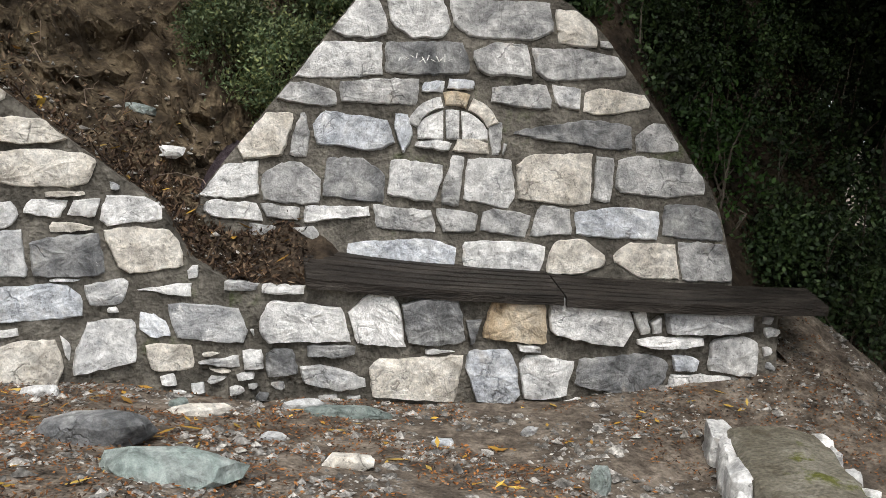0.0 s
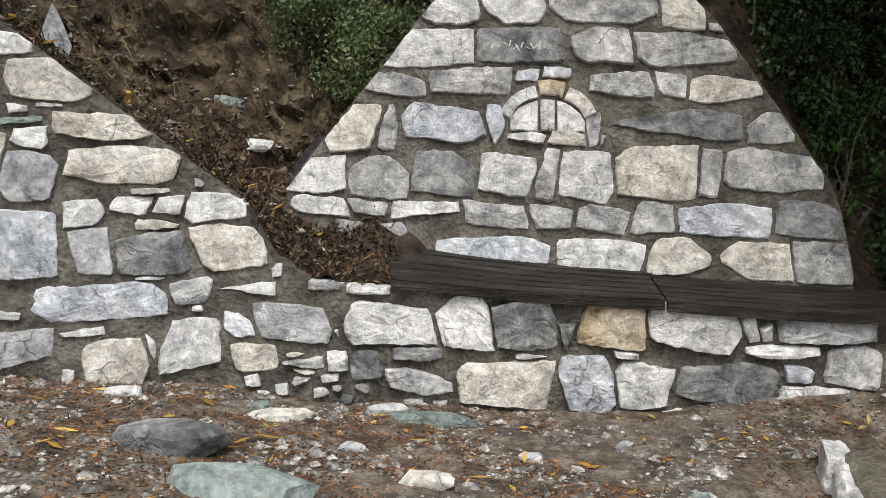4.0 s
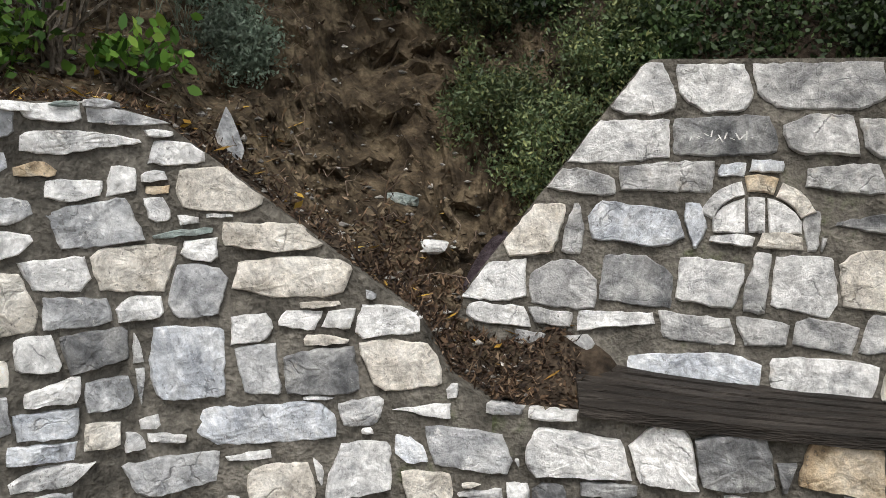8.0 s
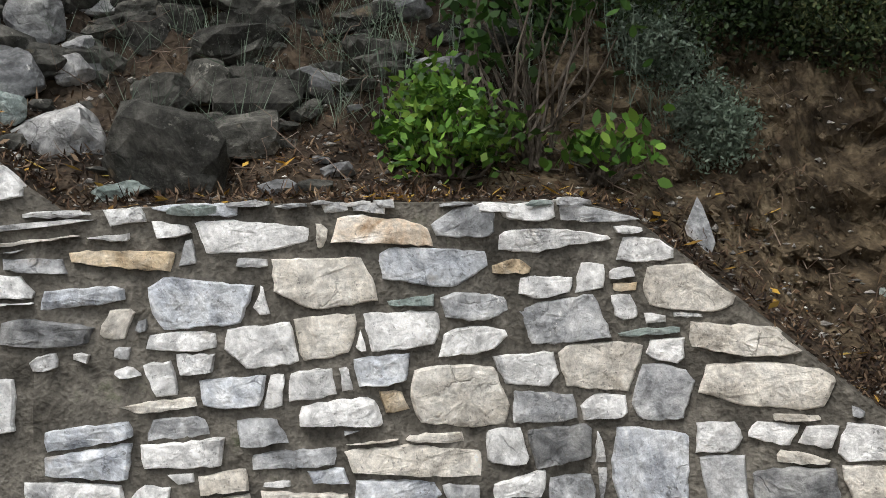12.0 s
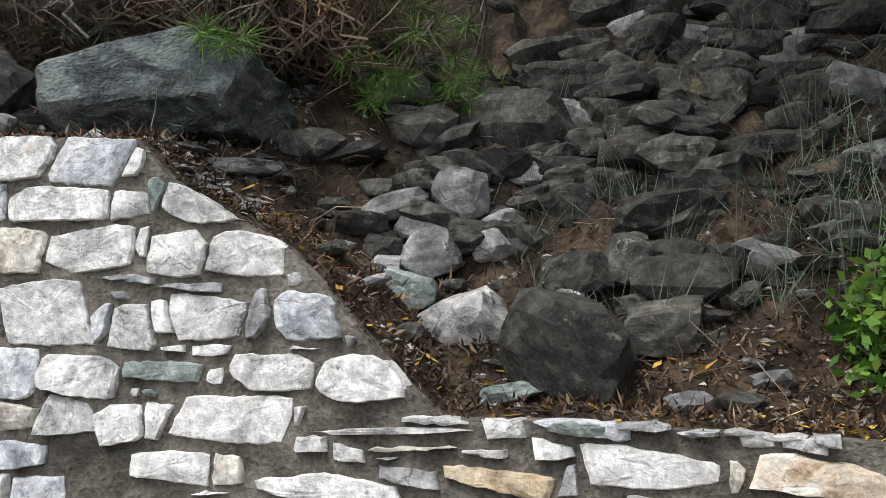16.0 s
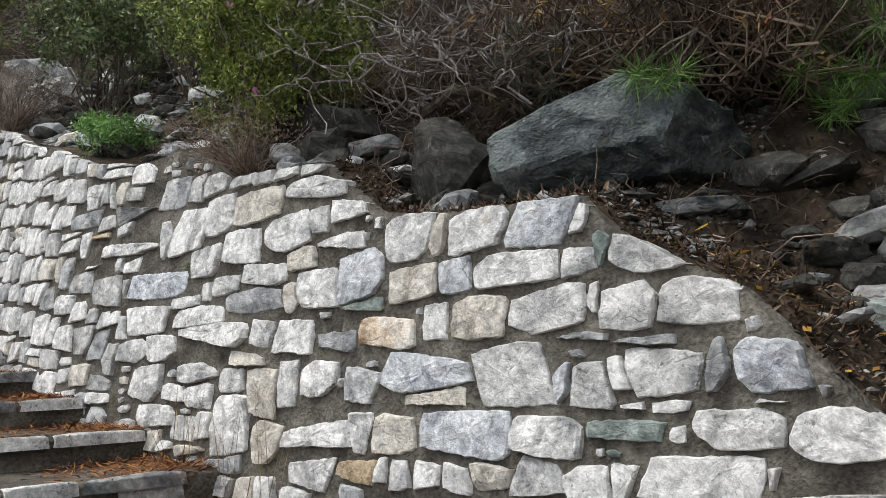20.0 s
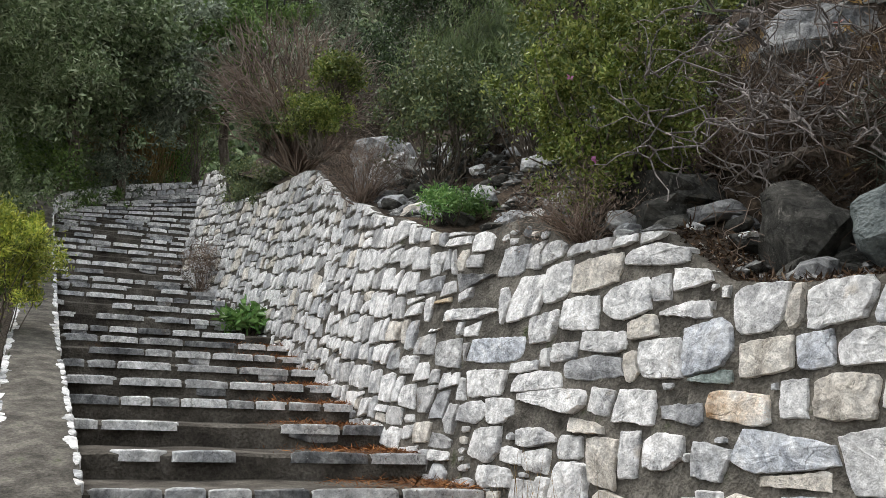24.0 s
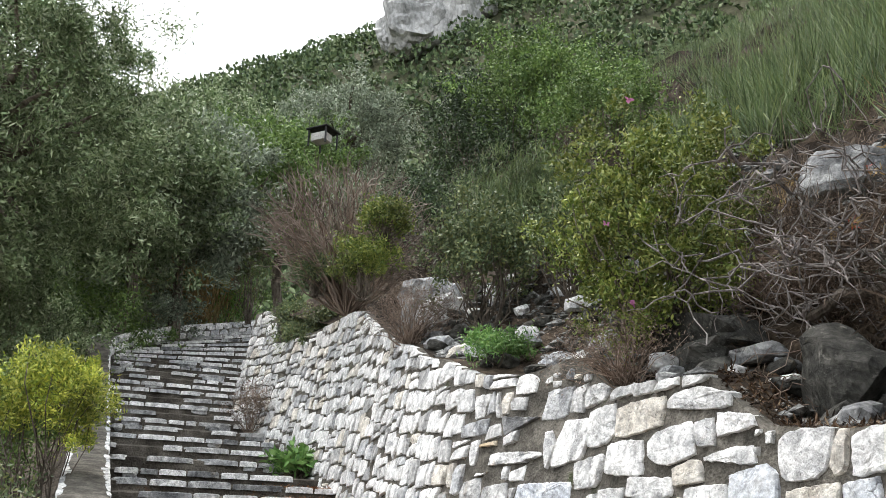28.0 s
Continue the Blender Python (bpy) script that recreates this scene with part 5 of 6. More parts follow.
CLAY = material("tan_clay_clods", [(0.06, 0.045, 0.029), (0.14, 0.107, 0.071), (0.25, 0.20, 0.137)], 8, 0.97, 0.8, 60, 0.3, (1, 1, 1), None, island=True)
clods = [hill_point(s, w) - np.array((0, 0, 0.008)) for s, w in zip(rs2.uniform(3.3, 5.0, 4200), rs2.uniform(0.4, 2.3, 4200))]
pebbles("earth_clods", "crumbling tan earth clods on the face of the cut bank", clods, (0.008, 0.05), CLAY, 9, (0.8, 1.3))
roots = [hill_point(s, w) for s, w in zip(rs2.uniform(3.4, 8.0, 420), rs2.uniform(0.35, 2.2, 420))]
v, f = tubes([(limb(rs2, p, p + rs2.normal(size=3) * (0.13, 0.13, 0.10), 0.6, 5), 0.003, 0.001) for p in roots], 3)
tagged(new("roots", big_mesh("roots", v, f, LEAF["dry"])), "thin roots and dead twigs hanging from the cut bank", "roots", kind="stuff")

# block at the bay's edge: a sloping slab of cement faced with split stones
kerb = thing("kerb_block", "low block of split stones with a mossy cement top", "kerb", at=(1.70, -1.15, 0.0))
KERB_TOP = material("mossy_cement", [(0.10, 0.088, 0.062), (0.17, 0.155, 0.12), (0.26, 0.245, 0.20)], 6, 0.95, 0.5, 70, 0.05, (1, 1, 1), (0.11, 0.115, 0.03), 6, 0.56, warp=0.5)
cols = []
for v in np.linspace(0, 1, 15):
    left, right = np.array((0.02 - 0.28 * v, 0.42 - 0.80 * v)), np.array((0.33 - 0.20 * v, 0.27 - 0.70 * v))
    row = []
    for u, dz in ((0.0, -0.3), (0.0, -0.02), (0.06, 0.0), (0.3, 0.015), (0.6, 0.02), (0.92, 0.0), (1.0, -0.03), (1.0, -0.3)):
        q = left + (right - left) * u
        n = fbm(q[0] * 9, q[1] * 9, 2)
        row.append((q[0] + 0.015 * n, q[1], 0.10 + dz + 0.012 * n + (0.0 if 0.02 < v < 0.98 else -0.05)))
    cols.append(row)
cols = [[(x, y, -0.25) for x, y, _ in cols[0]]] + cols + [[(x, y, -0.25) for x, y, _ in cols[-1]]]
child("cement_top", grid_mesh("cement_top", np.array(cols), KERB_TOP, False), kerb, label="mossy brown cement top")
for i, (v, side, a, b, c, k) in enumerate(((0.04, 0, 0.06, 0.14, 0.12, "l"), (0.28, 0, 0.05, 0.15, 0.11, "w"), (0.56, 0, 0.055, 0.17, 0.12, "l"), (0.86, 0, 0.05, 0.16, 0.11, "w"), (0.05, 1, 0.045, 0.06, 0.05, "w"), (0.25, 1, 0.03, 0.05, 0.05, "w"), (0.5, 1, 0.03, 0.07, 0.05, "l"), (0.75, 1, 0.035, 0.06, 0.05, "w"))):
    pts, fcs = rock_data((a, b, c), 780 + i, 3, 13, 0.04)
    x = (0.02 - 0.28 * v, 0.33 - 0.20 * v)[side] + (-0.015, 0.01)[side]
    y = (0.42 - 0.80 * v, 0.27 - 0.70 * v)[side]
    child("edge_stone", big_mesh("edge_stone", pts, fcs, STONE[k]), kerb, pose(x, y, 0.095 - c, 0, 0, -20))

# ---------------------------------------------------------------- gully: rocks and slabs behind the walls
def on_bank(x, y, size, turn, seed, kind, label, name="bank_rock", group="rocks on the bank", level=2, sink=0.25, layers=0.0, planes=18):
    return rock(name, size, (x, y, drop(x, y)), turn, seed, STONE[kind], label, "rock", group, level, planes, 0.05, layers, sink)


on_bank(-0.52, 0.76, (0.085, 0.05, 0.035), (0, 0, 0), 401, "w", "small white stone in the gully")
on_bank(-0.66, 0.92, (0.08, 0.05, 0.03), (0, 10, 10), 402, "v", "flat grey-green stone in the gully")
slate = tagged(new("slate", None), "upright pointed grey-green slate stuck in the earth", "rock")
slate.matrix_world = pose(-1.35, 0.46, 1.44, -14, 4, 12)
edge = [(-0.07, -0.06), (-0.062, 0.05), (-0.035, 0.15), (-0.012, 0.235), (0.012, 0.20), (0.05, 0.12), (0.078, 0.05), (0.06, -0.02), (0.02, -0.06)]
bm = bmesh.new()
rings = [[bm.verts.new((x * k, y + 0.006 * math.sin(40 * z + 9 * x), z * k + 0.06 * (1 - k))) for x, z in edge] for y, k in ((-0.016, 0.8), (-0.013, 1.0), (0.014, 0.97), (0.018, 0.8))]
for p, q in zip(rings, rings[1:]):
    for i in range(len(edge)):
        bm.faces.new((p[i], p[(i + 1) % len(edge)], q[(i + 1) % len(edge)], q[i]))
bm.faces.new(rings[0][::-1])
bm.faces.new(rings[-1])
bmesh.ops.recalc_face_normals(bm, faces=bm.faces[:])
me = bpy.data.meshes.new("blade")
bm.to_mesh(me)
bm.free()
me.materials.append(STONE["g"])
child("blade", me, slate)
PURPLE = material("purple_wood", [(0.03, 0.022, 0.026), (0.06, 0.045, 0.052), (0.10, 0.08, 0.09)], 10, 0.8, 0.6, 60, 0.1, (3, 3, 0.5))
p, f = rock_data((0.25, 0.075, 0.035), 404, 3, 8, 0.05, 0.06)
log = tagged(new("rotten_board", big_mesh("rotten_board", p, f, PURPLE)), "split purple-brown piece of old board on the earth", "wood")
log.matrix_world = pose(-0.27, 0.80, drop(-0.27, 0.80) + 0.05, 0, -42, 62)
# Fallen rocks of the gully: colour letter, x, y, z, width and height in centimetres.
FALL = [
    "d-409,-68,265,32,16 y-396,-74,250,25,22 l-400,-41,264,20,12 k-409,-28,276,27,7 d-389,-14,279,18,12 k-380,6,287,27,20",
    "k-360,19,284,36,10 d-347,5,268,33,16 k-335,3,252,46,13 d-371,-15,256,23,18 g-335,-16,239,42,15 k-385,-29,261,19,10",
    "k-369,-35,246,24,17 b-399,-93,237,22,11 y-382,-97,223,25,18 k-384,-79,232,18,14 l-374,-72,228,15,14 k-334,-56,216,22,15",
    "k-324,-39,220,19,20 d-307,-27,219,18,17 l-335,-61,206,15,7 d-291,-48,196,28,16 l-347,-97,194,31,23 k-302,-82,185,43,34",
    "v-368,-112,208,22,11 v-305,-104,172,22,7 k-404,-120,236,24,12 g-416,-108,254,14,8 w-382,-116,217,12,9 d-390,-114,226,17,8",
    "k-418,-89,258,22,11 k-429,-63,280,15,8 k-423,-24,291,63,31 d-462,11,342,45,17 k-425,-3,317,42,18 k-400,32,310,46,21",
    "d-379,30,302,26,9 k-366,45,304,23,28 k-502,59,389,26,18 k-484,89,379,42,24 k-443,118,384,36,15 g-429,-64,279,13,8",
]
FALL_LABEL = {"k": "dark wet schist rock in the stack of the gully", "d": "dark grey rock with pale weathered patches", "g": "grey broken marble rock in the gully", "l": "pale pinkish angular marble rock in the gully", "t": "tan broken limestone rock in the gully", "y": "brown wet weathered rock in the gully", "b": "pale blue-grey marble rock in the gully", "v": "flat greenish schist stone in the gully", "w": "small white marble stone in the gully", "m": "brownish grey weathered rock in the gully"}
# Swaps in darker kinds: wet stone, and the gully's shade put into the colour.
DARKER_KIND = {"g": "k", "d": "k", "t": "d", "y": "d", "b": "d", "l": "m", "w": "m"}
r = random.Random(9)
for i, token in enumerate(" ".join(FALL).split()):
    x, y, z, w, h = [float(q) / 100 for q in token[1:].split(",")]
    flat = h < 0.55 * w
    kind = DARKER_KIND.get(token[0], token[0])
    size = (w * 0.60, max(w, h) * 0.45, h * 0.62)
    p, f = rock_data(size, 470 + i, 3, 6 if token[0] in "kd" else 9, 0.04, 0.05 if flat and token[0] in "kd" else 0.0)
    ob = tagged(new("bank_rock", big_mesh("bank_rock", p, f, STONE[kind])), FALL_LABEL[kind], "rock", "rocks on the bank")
    ob.matrix_world = pose(x, y, z, r.uniform(-8, 8), r.uniform(-14, 14), 48 + r.uniform(-10, 10))
for i in range(300):
    s = r.uniform(4.9, 7.6)
    w = 0.2 + 2.9 * r.random()
    if (s < 5.6 and w < 1.0) or (w < 0.8 and r.random() < 0.4):
        continue
    q = hill_point(s, w)
    big = r.uniform(0.4, 1.15) * (1.0 if w > 0.8 else 0.45)
    kind = r.choice("kkkkkkkd") if w > 0.75 else r.choice("dgdkkkdkd")
    rock("bank_rock", (0.19 * big, 0.13 * big, r.uniform(0.05, 0.11) * big), (q[0], q[1], q[2]), (r.uniform(-22, 22), r.uniform(-22, 22), 45 + r.uniform(-30, 30)), 500 + i, STONE[kind], "small dark schist rock wedged in the bank" if kind in "kd" else "small pale broken rock on the bank", "rock", "rocks on the bank", 2, 7, 0.05, 0.04, 0.25)

# boulder on the wall
BOULDER = material("green_black_boulder", [(0.028, 0.037, 0.039), (0.066, 0.081, 0.083), (0.14, 0.163, 0.16)], 5, 0.55, 0.45, 60, 0.0, (1, 1, 1.3), (0.34, 0.355, 0.345), 14, 0.61, warp=0.8, cracks=0.25)
# its faces: outward direction and distance from the middle, x along the wall, y into the bank
FACES = np.array([(-0.375, -0.18, 0.93, 0.25), (0.343, 0.1, 0.939, 0.222), (0.824, 0.2, 0.567, 0.43), (0.85, 0.1, -0.53, 0.546), (0.1, -0.1, -0.99, 0.247), (-0.64, 0.1, -0.77, 0.471), (-0.975, 0.05, -0.22, 0.547), (-0.15, -0.93, 0.33, 0.25), (0.66, -0.70, -0.28, 0.36), (0.0, -0.72, -0.69, 0.29), (0.0, 1.0, 0.1, 0.42)])
FACES[:, :3] /= np.linalg.norm(FACES[:, :3], axis=1)[:, None]
v, f = ICO[5]
dot = v @ FACES[:, :3].T
p = v * np.min(np.where(dot > 0.03, FACES[:, 3] / np.maximum(dot, 0.03), 9), axis=1)[:, None]
p = np.array([q * (1 + 0.035 * fbm(q[0] * 4, q[1] * 4, q[2] * 4) + 0.02 * fbm(q[0] * 13, q[1] * 13, q[2] * 20, 5) - 0.02 * (fbm(q[0] * 5 + 9, q[1] * 5, q[2] * 9) > 0.25)) for q in p])
boulder = tagged(new("boulder", big_mesh("boulder", p, f, BOULDER)), "big dark green-black boulder with pale lichen on the wall", "rock")
boulder.matrix_world = pose(-4.56, -1.91, 2.96, 0, 0, 84)
for i, (c, size, turn, k, label) in enumerate((
    ((-5.08, -2.68, 2.95), (0.24, 0.18, 0.24), (10, 38, 40), "k", "grey-green pointed rock beside the boulder"),
    ((-4.98, -2.46, 2.77), (0.17, 0.12, 0.07), (0, 0, 40), "k", "dark wedge of rock under the boulder"),
    ((-5.30, -3.00, 3.02), (0.12, 0.07, 0.03), (0, 0, 40), "w", "flat white stone on the mortar"),
    ((-5.95, -3.50, 3.45), (0.45, 0.25, 0.12), (0, 5, 50), "k", "dark ledge of bedrock behind the wall"),
    ((-5.73, -3.25, 3.25), (0.32, 0.12, 0.06), (0, 0, 45), "d", "long dark slab behind the wall"),
    ((-4.33, -1.69, 2.60), (0.2, 0.12, 0.05), (0, 0, 45), "d", "dark flat stone under the boulder"),
    ((-4.32, -1.84, 2.57), (0.06, 0.05, 0.04), (0, 0, 0), "l", "pale lichened stone under the boulder"),
)):
    rock("bank_rock", size, (0, 0, 0), (0, 0, 0), 620 + i, STONE[k], label, "rock", "rocks on the bank", 3, 10).matrix_world = pose(*c, *turn)

# ---------------------------------------------------------------- plants above the bay
shrub("mastic_bush", "bright green mastic bush with glossy oval leaves", "bush", (-2.22, -0.02, drop(-2.22, -0.02)), (0.30, 0.27, 0.24), "mastic", 0.056, 0.03, 2100, 75, 0.06, 701, hollow=0.3, rise=0.2, low=-0.9)
shrub("mastic_bush", "sparse mastic stems with glossy leaves coloured for deep shade", "bush", (-2.0, 0.3, drop(-2.0, 0.3)), (0.5, 0.32, 0.42), "shaded", 0.07, 0.04, 260, 34, 0.09, 704, hollow=0.2, rise=0.55)
shrub("mastic_bush", "low spreading mastic bush beside the slope", "bush", (-1.72, 0.36, drop(-1.72, 0.36)), (0.26, 0.22, 0.12), "mastic", 0.07, 0.04, 170, 24, 0.06, 702, hollow=0.2)
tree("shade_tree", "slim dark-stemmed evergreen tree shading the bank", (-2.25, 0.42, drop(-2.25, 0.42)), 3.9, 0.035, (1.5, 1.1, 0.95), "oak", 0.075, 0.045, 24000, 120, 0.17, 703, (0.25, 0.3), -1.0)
# Added crown, hung above the view to keep sky light off the rocks.
tree("shade_tree", "tall leaning evergreen tree, its unseen crown added to shade the gully", (-1.5, 1.6, drop(-1.5, 1.6)), 4.6, 0.07, (2.2, 1.9, 0.9), "oak", 0.11, 0.065, 26000, 130, 0.22, 705, (-0.9, -1.5), -1.0)
for i, (x, y, rx, rz, leaf) in enumerate(((-1.46, 0.98, 0.17, 0.2, "greyheath"), (-0.42, 1.5, 0.3, 0.32, "heath"), (-0.22, 1.2, 0.27, 0.3, "heath"), (0.05, 1.0, 0.3, 0.34, "heath"), (0.35, 1.15, 0.32, 0.34, "heath"), (-1.0, 1.55, 0.35, 0.35, "heath"), (-1.75, 1.15, 0.25, 0.25, "greyheath"))):
    shrub("heath_bush", "grey-green feathery heath bush on the bank" if leaf == "greyheath" else "fine-leaved green heath bush hanging over the gully", "bush", (x, y, drop(x, y) - 0.05), (rx, rx, rz), leaf, 0.03, 0.012, 9000, 90, 0.055, 710 + i, up=0.5, hollow=0.3, group="heath bushes on the bank", thick=0.005, low=-1.0, rise=rz * 0.6)
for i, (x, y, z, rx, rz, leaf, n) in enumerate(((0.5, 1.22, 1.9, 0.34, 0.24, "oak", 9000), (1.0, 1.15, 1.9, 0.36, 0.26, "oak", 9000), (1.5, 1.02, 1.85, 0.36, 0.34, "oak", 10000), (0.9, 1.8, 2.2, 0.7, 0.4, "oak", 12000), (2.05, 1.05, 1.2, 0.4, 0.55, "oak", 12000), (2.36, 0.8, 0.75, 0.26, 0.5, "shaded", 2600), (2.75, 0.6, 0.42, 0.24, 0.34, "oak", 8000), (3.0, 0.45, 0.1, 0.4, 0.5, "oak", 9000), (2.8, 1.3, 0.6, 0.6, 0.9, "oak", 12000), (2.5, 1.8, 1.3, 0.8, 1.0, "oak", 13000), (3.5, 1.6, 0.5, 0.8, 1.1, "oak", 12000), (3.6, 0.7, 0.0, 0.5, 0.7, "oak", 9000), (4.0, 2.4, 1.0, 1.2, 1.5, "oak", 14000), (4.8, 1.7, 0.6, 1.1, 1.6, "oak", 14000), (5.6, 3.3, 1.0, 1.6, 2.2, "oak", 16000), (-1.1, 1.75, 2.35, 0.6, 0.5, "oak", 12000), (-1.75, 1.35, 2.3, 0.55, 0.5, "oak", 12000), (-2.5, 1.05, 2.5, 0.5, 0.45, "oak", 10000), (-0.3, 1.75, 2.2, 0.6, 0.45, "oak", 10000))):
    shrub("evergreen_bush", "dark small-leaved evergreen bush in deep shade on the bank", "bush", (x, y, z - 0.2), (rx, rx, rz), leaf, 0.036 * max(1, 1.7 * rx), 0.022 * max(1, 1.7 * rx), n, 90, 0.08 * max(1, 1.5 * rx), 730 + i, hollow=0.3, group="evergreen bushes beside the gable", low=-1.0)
# Added trees: crowns mostly out of view that block light from bay and gully.
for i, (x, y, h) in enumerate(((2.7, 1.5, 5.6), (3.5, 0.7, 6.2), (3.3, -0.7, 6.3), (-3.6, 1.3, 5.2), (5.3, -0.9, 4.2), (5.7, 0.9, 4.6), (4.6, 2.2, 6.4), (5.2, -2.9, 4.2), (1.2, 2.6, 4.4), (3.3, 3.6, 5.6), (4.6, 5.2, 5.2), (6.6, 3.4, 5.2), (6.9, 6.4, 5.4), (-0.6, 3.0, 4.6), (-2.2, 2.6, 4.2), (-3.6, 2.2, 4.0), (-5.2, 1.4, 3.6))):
    tree("shade_tree", "dense dark evergreen tree, mostly unseen, added to shade gully and gable", (x, y, (drop(x, y) if y > -0.2 else 0.0) - 0.3), h, 0.08, (1.8, 1.6, 1.7), "oak", 0.085, 0.05, 26000, 130, 0.24, 750 + i, low=-1.0)
rs3 = np.random.RandomState(15)
stems = [np.array(hill_point(s, w)) for s, w in zip(rs3.uniform(4.6, 5.5, 34), rs3.uniform(0.7, 1.4, 34))]
tips = [p + rs3.normal(size=3) * (0.06, 0.06, 0.0) + (0, 0, rs3.uniform(0.35, 0.75)) for p in stems]
weed = thing("tall_weeds", "tall thin grey-green weed stems against the dark bank", "weeds", at=stems[0])
weed.location = (0, 0, 0)
paths = [(limb(rs3, p, q, 0.15, 7), 0.003, 0.0012) for p, q in zip(stems, tips)]
stuff_part("stemwork", *tubes(paths, 3), LEAF["greyheath"], weed)
child("foliage", big_mesh("foliage", *leaf_array(np.concatenate([np.repeat(p[0], 5, 0) for p in paths]), 0.03, 0.008, rs3, 0.8), LEAF["greyheath"]), weed)

# pine shoots, red-leaved scrub and dead branches round the boulder
def tuft(points, rs, n, length, width, up):
    c = np.repeat(np.asarray(points, float), n, 0) + rs.normal(size=(len(points) * n, 3)) * 0.012
    return leaf_array(c, length, width, rs, up)


rs = np.random.RandomState(31)
for i, (c, k, leaf, label, nm) in enumerate((
    ((-4.48, -0.90, 3.18), 11, "pine", "young pine shoots with long green needles", "pine_shoots"),
    ((-4.51, -0.59, 3.39), 9, "pine", "young pine shoots with long green needles", "pine_shoots"),
    ((-4.30, -1.79, 3.08), 5, "pine", "tuft of green needles over the boulder", "pine_shoots"),
    ((-5.06, -2.27, 3.37), 8, "greyheath", "grey-green needle tufts beside the boulder", "pine_shoots"),
    ((-4.78, -0.91, 3.66), 9, "pine", "young pine shoots with long green needles", "pine_shoots"),
)):
    ob = thing(nm, label, "plant", "pine shoots over the gully", "", c)
    spread = 0.13 if k > 6 else 0.07
    tips = rs.normal(size=(k, 3)) * (spread, spread, spread * 1.2)
    v, f = tubes([(limb(rs, (0.05, 0.2, 0.25), t, 0.3), 0.008, 0.004) for t in tips], 4)
    stuff_part("stemwork", v, f, BARK, ob)
    v, f = tuft(tips, rs, 90, 0.14, 0.004, -0.2)
    child("foliage", big_mesh("foliage", v, f, LEAF[leaf]), ob)

for i, (c, k) in enumerate((((-4.96, -1.53, 3.67), 60), ((-5.30, -1.95, 3.82), 45), ((-4.81, -1.21, 3.55), 50), ((-5.48, -2.06, 3.75), 40), ((-5.10, -1.37, 3.66), 50))):
    ob = thing("brown_scrub", "tangle of brown dead twigs with a few reddish leaf stars", "bush", "brown scrub above the boulder", "", c)
    paths = [(limb(rs, rs.normal(size=3) * (0.25, 0.25, 0.05) - (0, 0, 0.35), rs.normal(size=3) * (0.38, 0.38, 0.22) + (0, 0, 0.1), 0.5, 7), 0.006, 0.002) for _ in range(k * 3)]
    v, f = tubes(paths, 3)
    stuff_part("brushwood", v, f, LEAF["scrub"], ob)
    tips = np.array([p[0][-1] for p in paths[:k]])
    v, f = tuft(tips, rs, 9, 0.055, 0.012, 0.1)
    child("foliage", big_mesh("foliage", v, f, LEAF["straw"]), ob)
    v, f = tuft(tips[:4], rs, 7, 0.05, 0.014, 0.1)
    child("red_foliage", big_mesh("red_foliage", v, f, LEAF["red"]), ob)

dead = thing("dead_branches", "bleached bare dead branches lying over dark earth", "branches", at=(-5.22, -2.61, 3.49))
for i in range(38):
    a = rs.normal(size=3) * (0.30, 0.28, 0.22) + (0.08, 0.10, 0.05)
    d = rs.normal(size=3)
    d /= np.linalg.norm(d)
    L = rs.uniform(0.4, 0.85)
    main = limb(rs, a, a + d * L * (1, 1, 0.6), 0.6, 10)
    branch = child("branch", big_mesh("branch", *tubes([(main, rs.uniform(0.005, 0.010), 0.0025)], 5), PALE_BARK), dead)
    for k in range(7):
        b = main[rs.randint(2, 9)]
        e = rs.normal(size=3)
        child("twig", big_mesh("twig", *tubes([(limb(rs, b, b + e / np.linalg.norm(e) * rs.uniform(0.12, 0.4), 0.5, 6), 0.005, 0.0015)], 4), PALE_BARK), branch)
v, f = tubes([(limb(rs, (-0.25, -0.3, -0.05), (0.15, 0.5, 0.02), 0.4, 12), 0.03, 0.018), (limb(rs, (0.0, 0.1, -0.05), (0.15, 0.55, 0.25), 0.4, 10), 0.022, 0.012)], 7)
child("thick_limb", big_mesh("thick_limb", v, f, BARK), dead)


def on_slope(x, y, z):
    """Foot of a plant or rock on the slope at x, y."""
    return (x, y, drop(x, y, default=z) - 0.05)


_sv, _sf, _n = [], [], 0
for _o in stairs.children:
    if _o.name.startswith("step"):
        _sv += [v.co.copy() for v in _o.data.vertices]
        _sf += [[_n + i for i in p.vertices] for p in _o.data.polygons]
        _n = len(_sv)
STAIR_TREE = BVHTree.FromPolygons(_sv, _sf)


def wall_base(s, out, loose=False):
    """A place out metres from the stair wall's foot, on the step there."""
    p = wall_point(s, table(BOT, s) + 0.3, out)
    return np.array((p[0], p[1], drop(p[0], p[1], STAIR_TREE, 2.0) + (0.006 if loose else -0.01)))


# ---------------------------------------------------------------- bank above the stairs
shrub("rock_rose", "large yellow-green rock rose bush with a few pink flowers", "bush", on_slope(-6.10, -3.78, 3.39), (0.95, 0.8, 0.88), "cistus", 0.042, 0.016, 34000, 230, 0.058, 801, rise=0.98, hollow=0.3, up=0.5, low=-1.0)
rs = np.random.RandomState(77)
PINK = leaf_material("pink_petals", [(0.50, 0.16, 0.36), (0.62, 0.26, 0.48)], 0.6, 0.2)
for i, c in enumerate(((-5.27, -3.74, 3.51), (-5.18, -3.85, 3.96), (-4.96, -3.63, 4.60))):
    fl = thing("rock_rose_flower", "small pink rock rose flower on the bush", "flower", "pink flowers", "", c)
    v, f = leaf_array(np.zeros((6, 3)), 0.03, 0.024, rs, 0.2)
    child("petal", big_mesh("petal", v, f, PINK), fl)
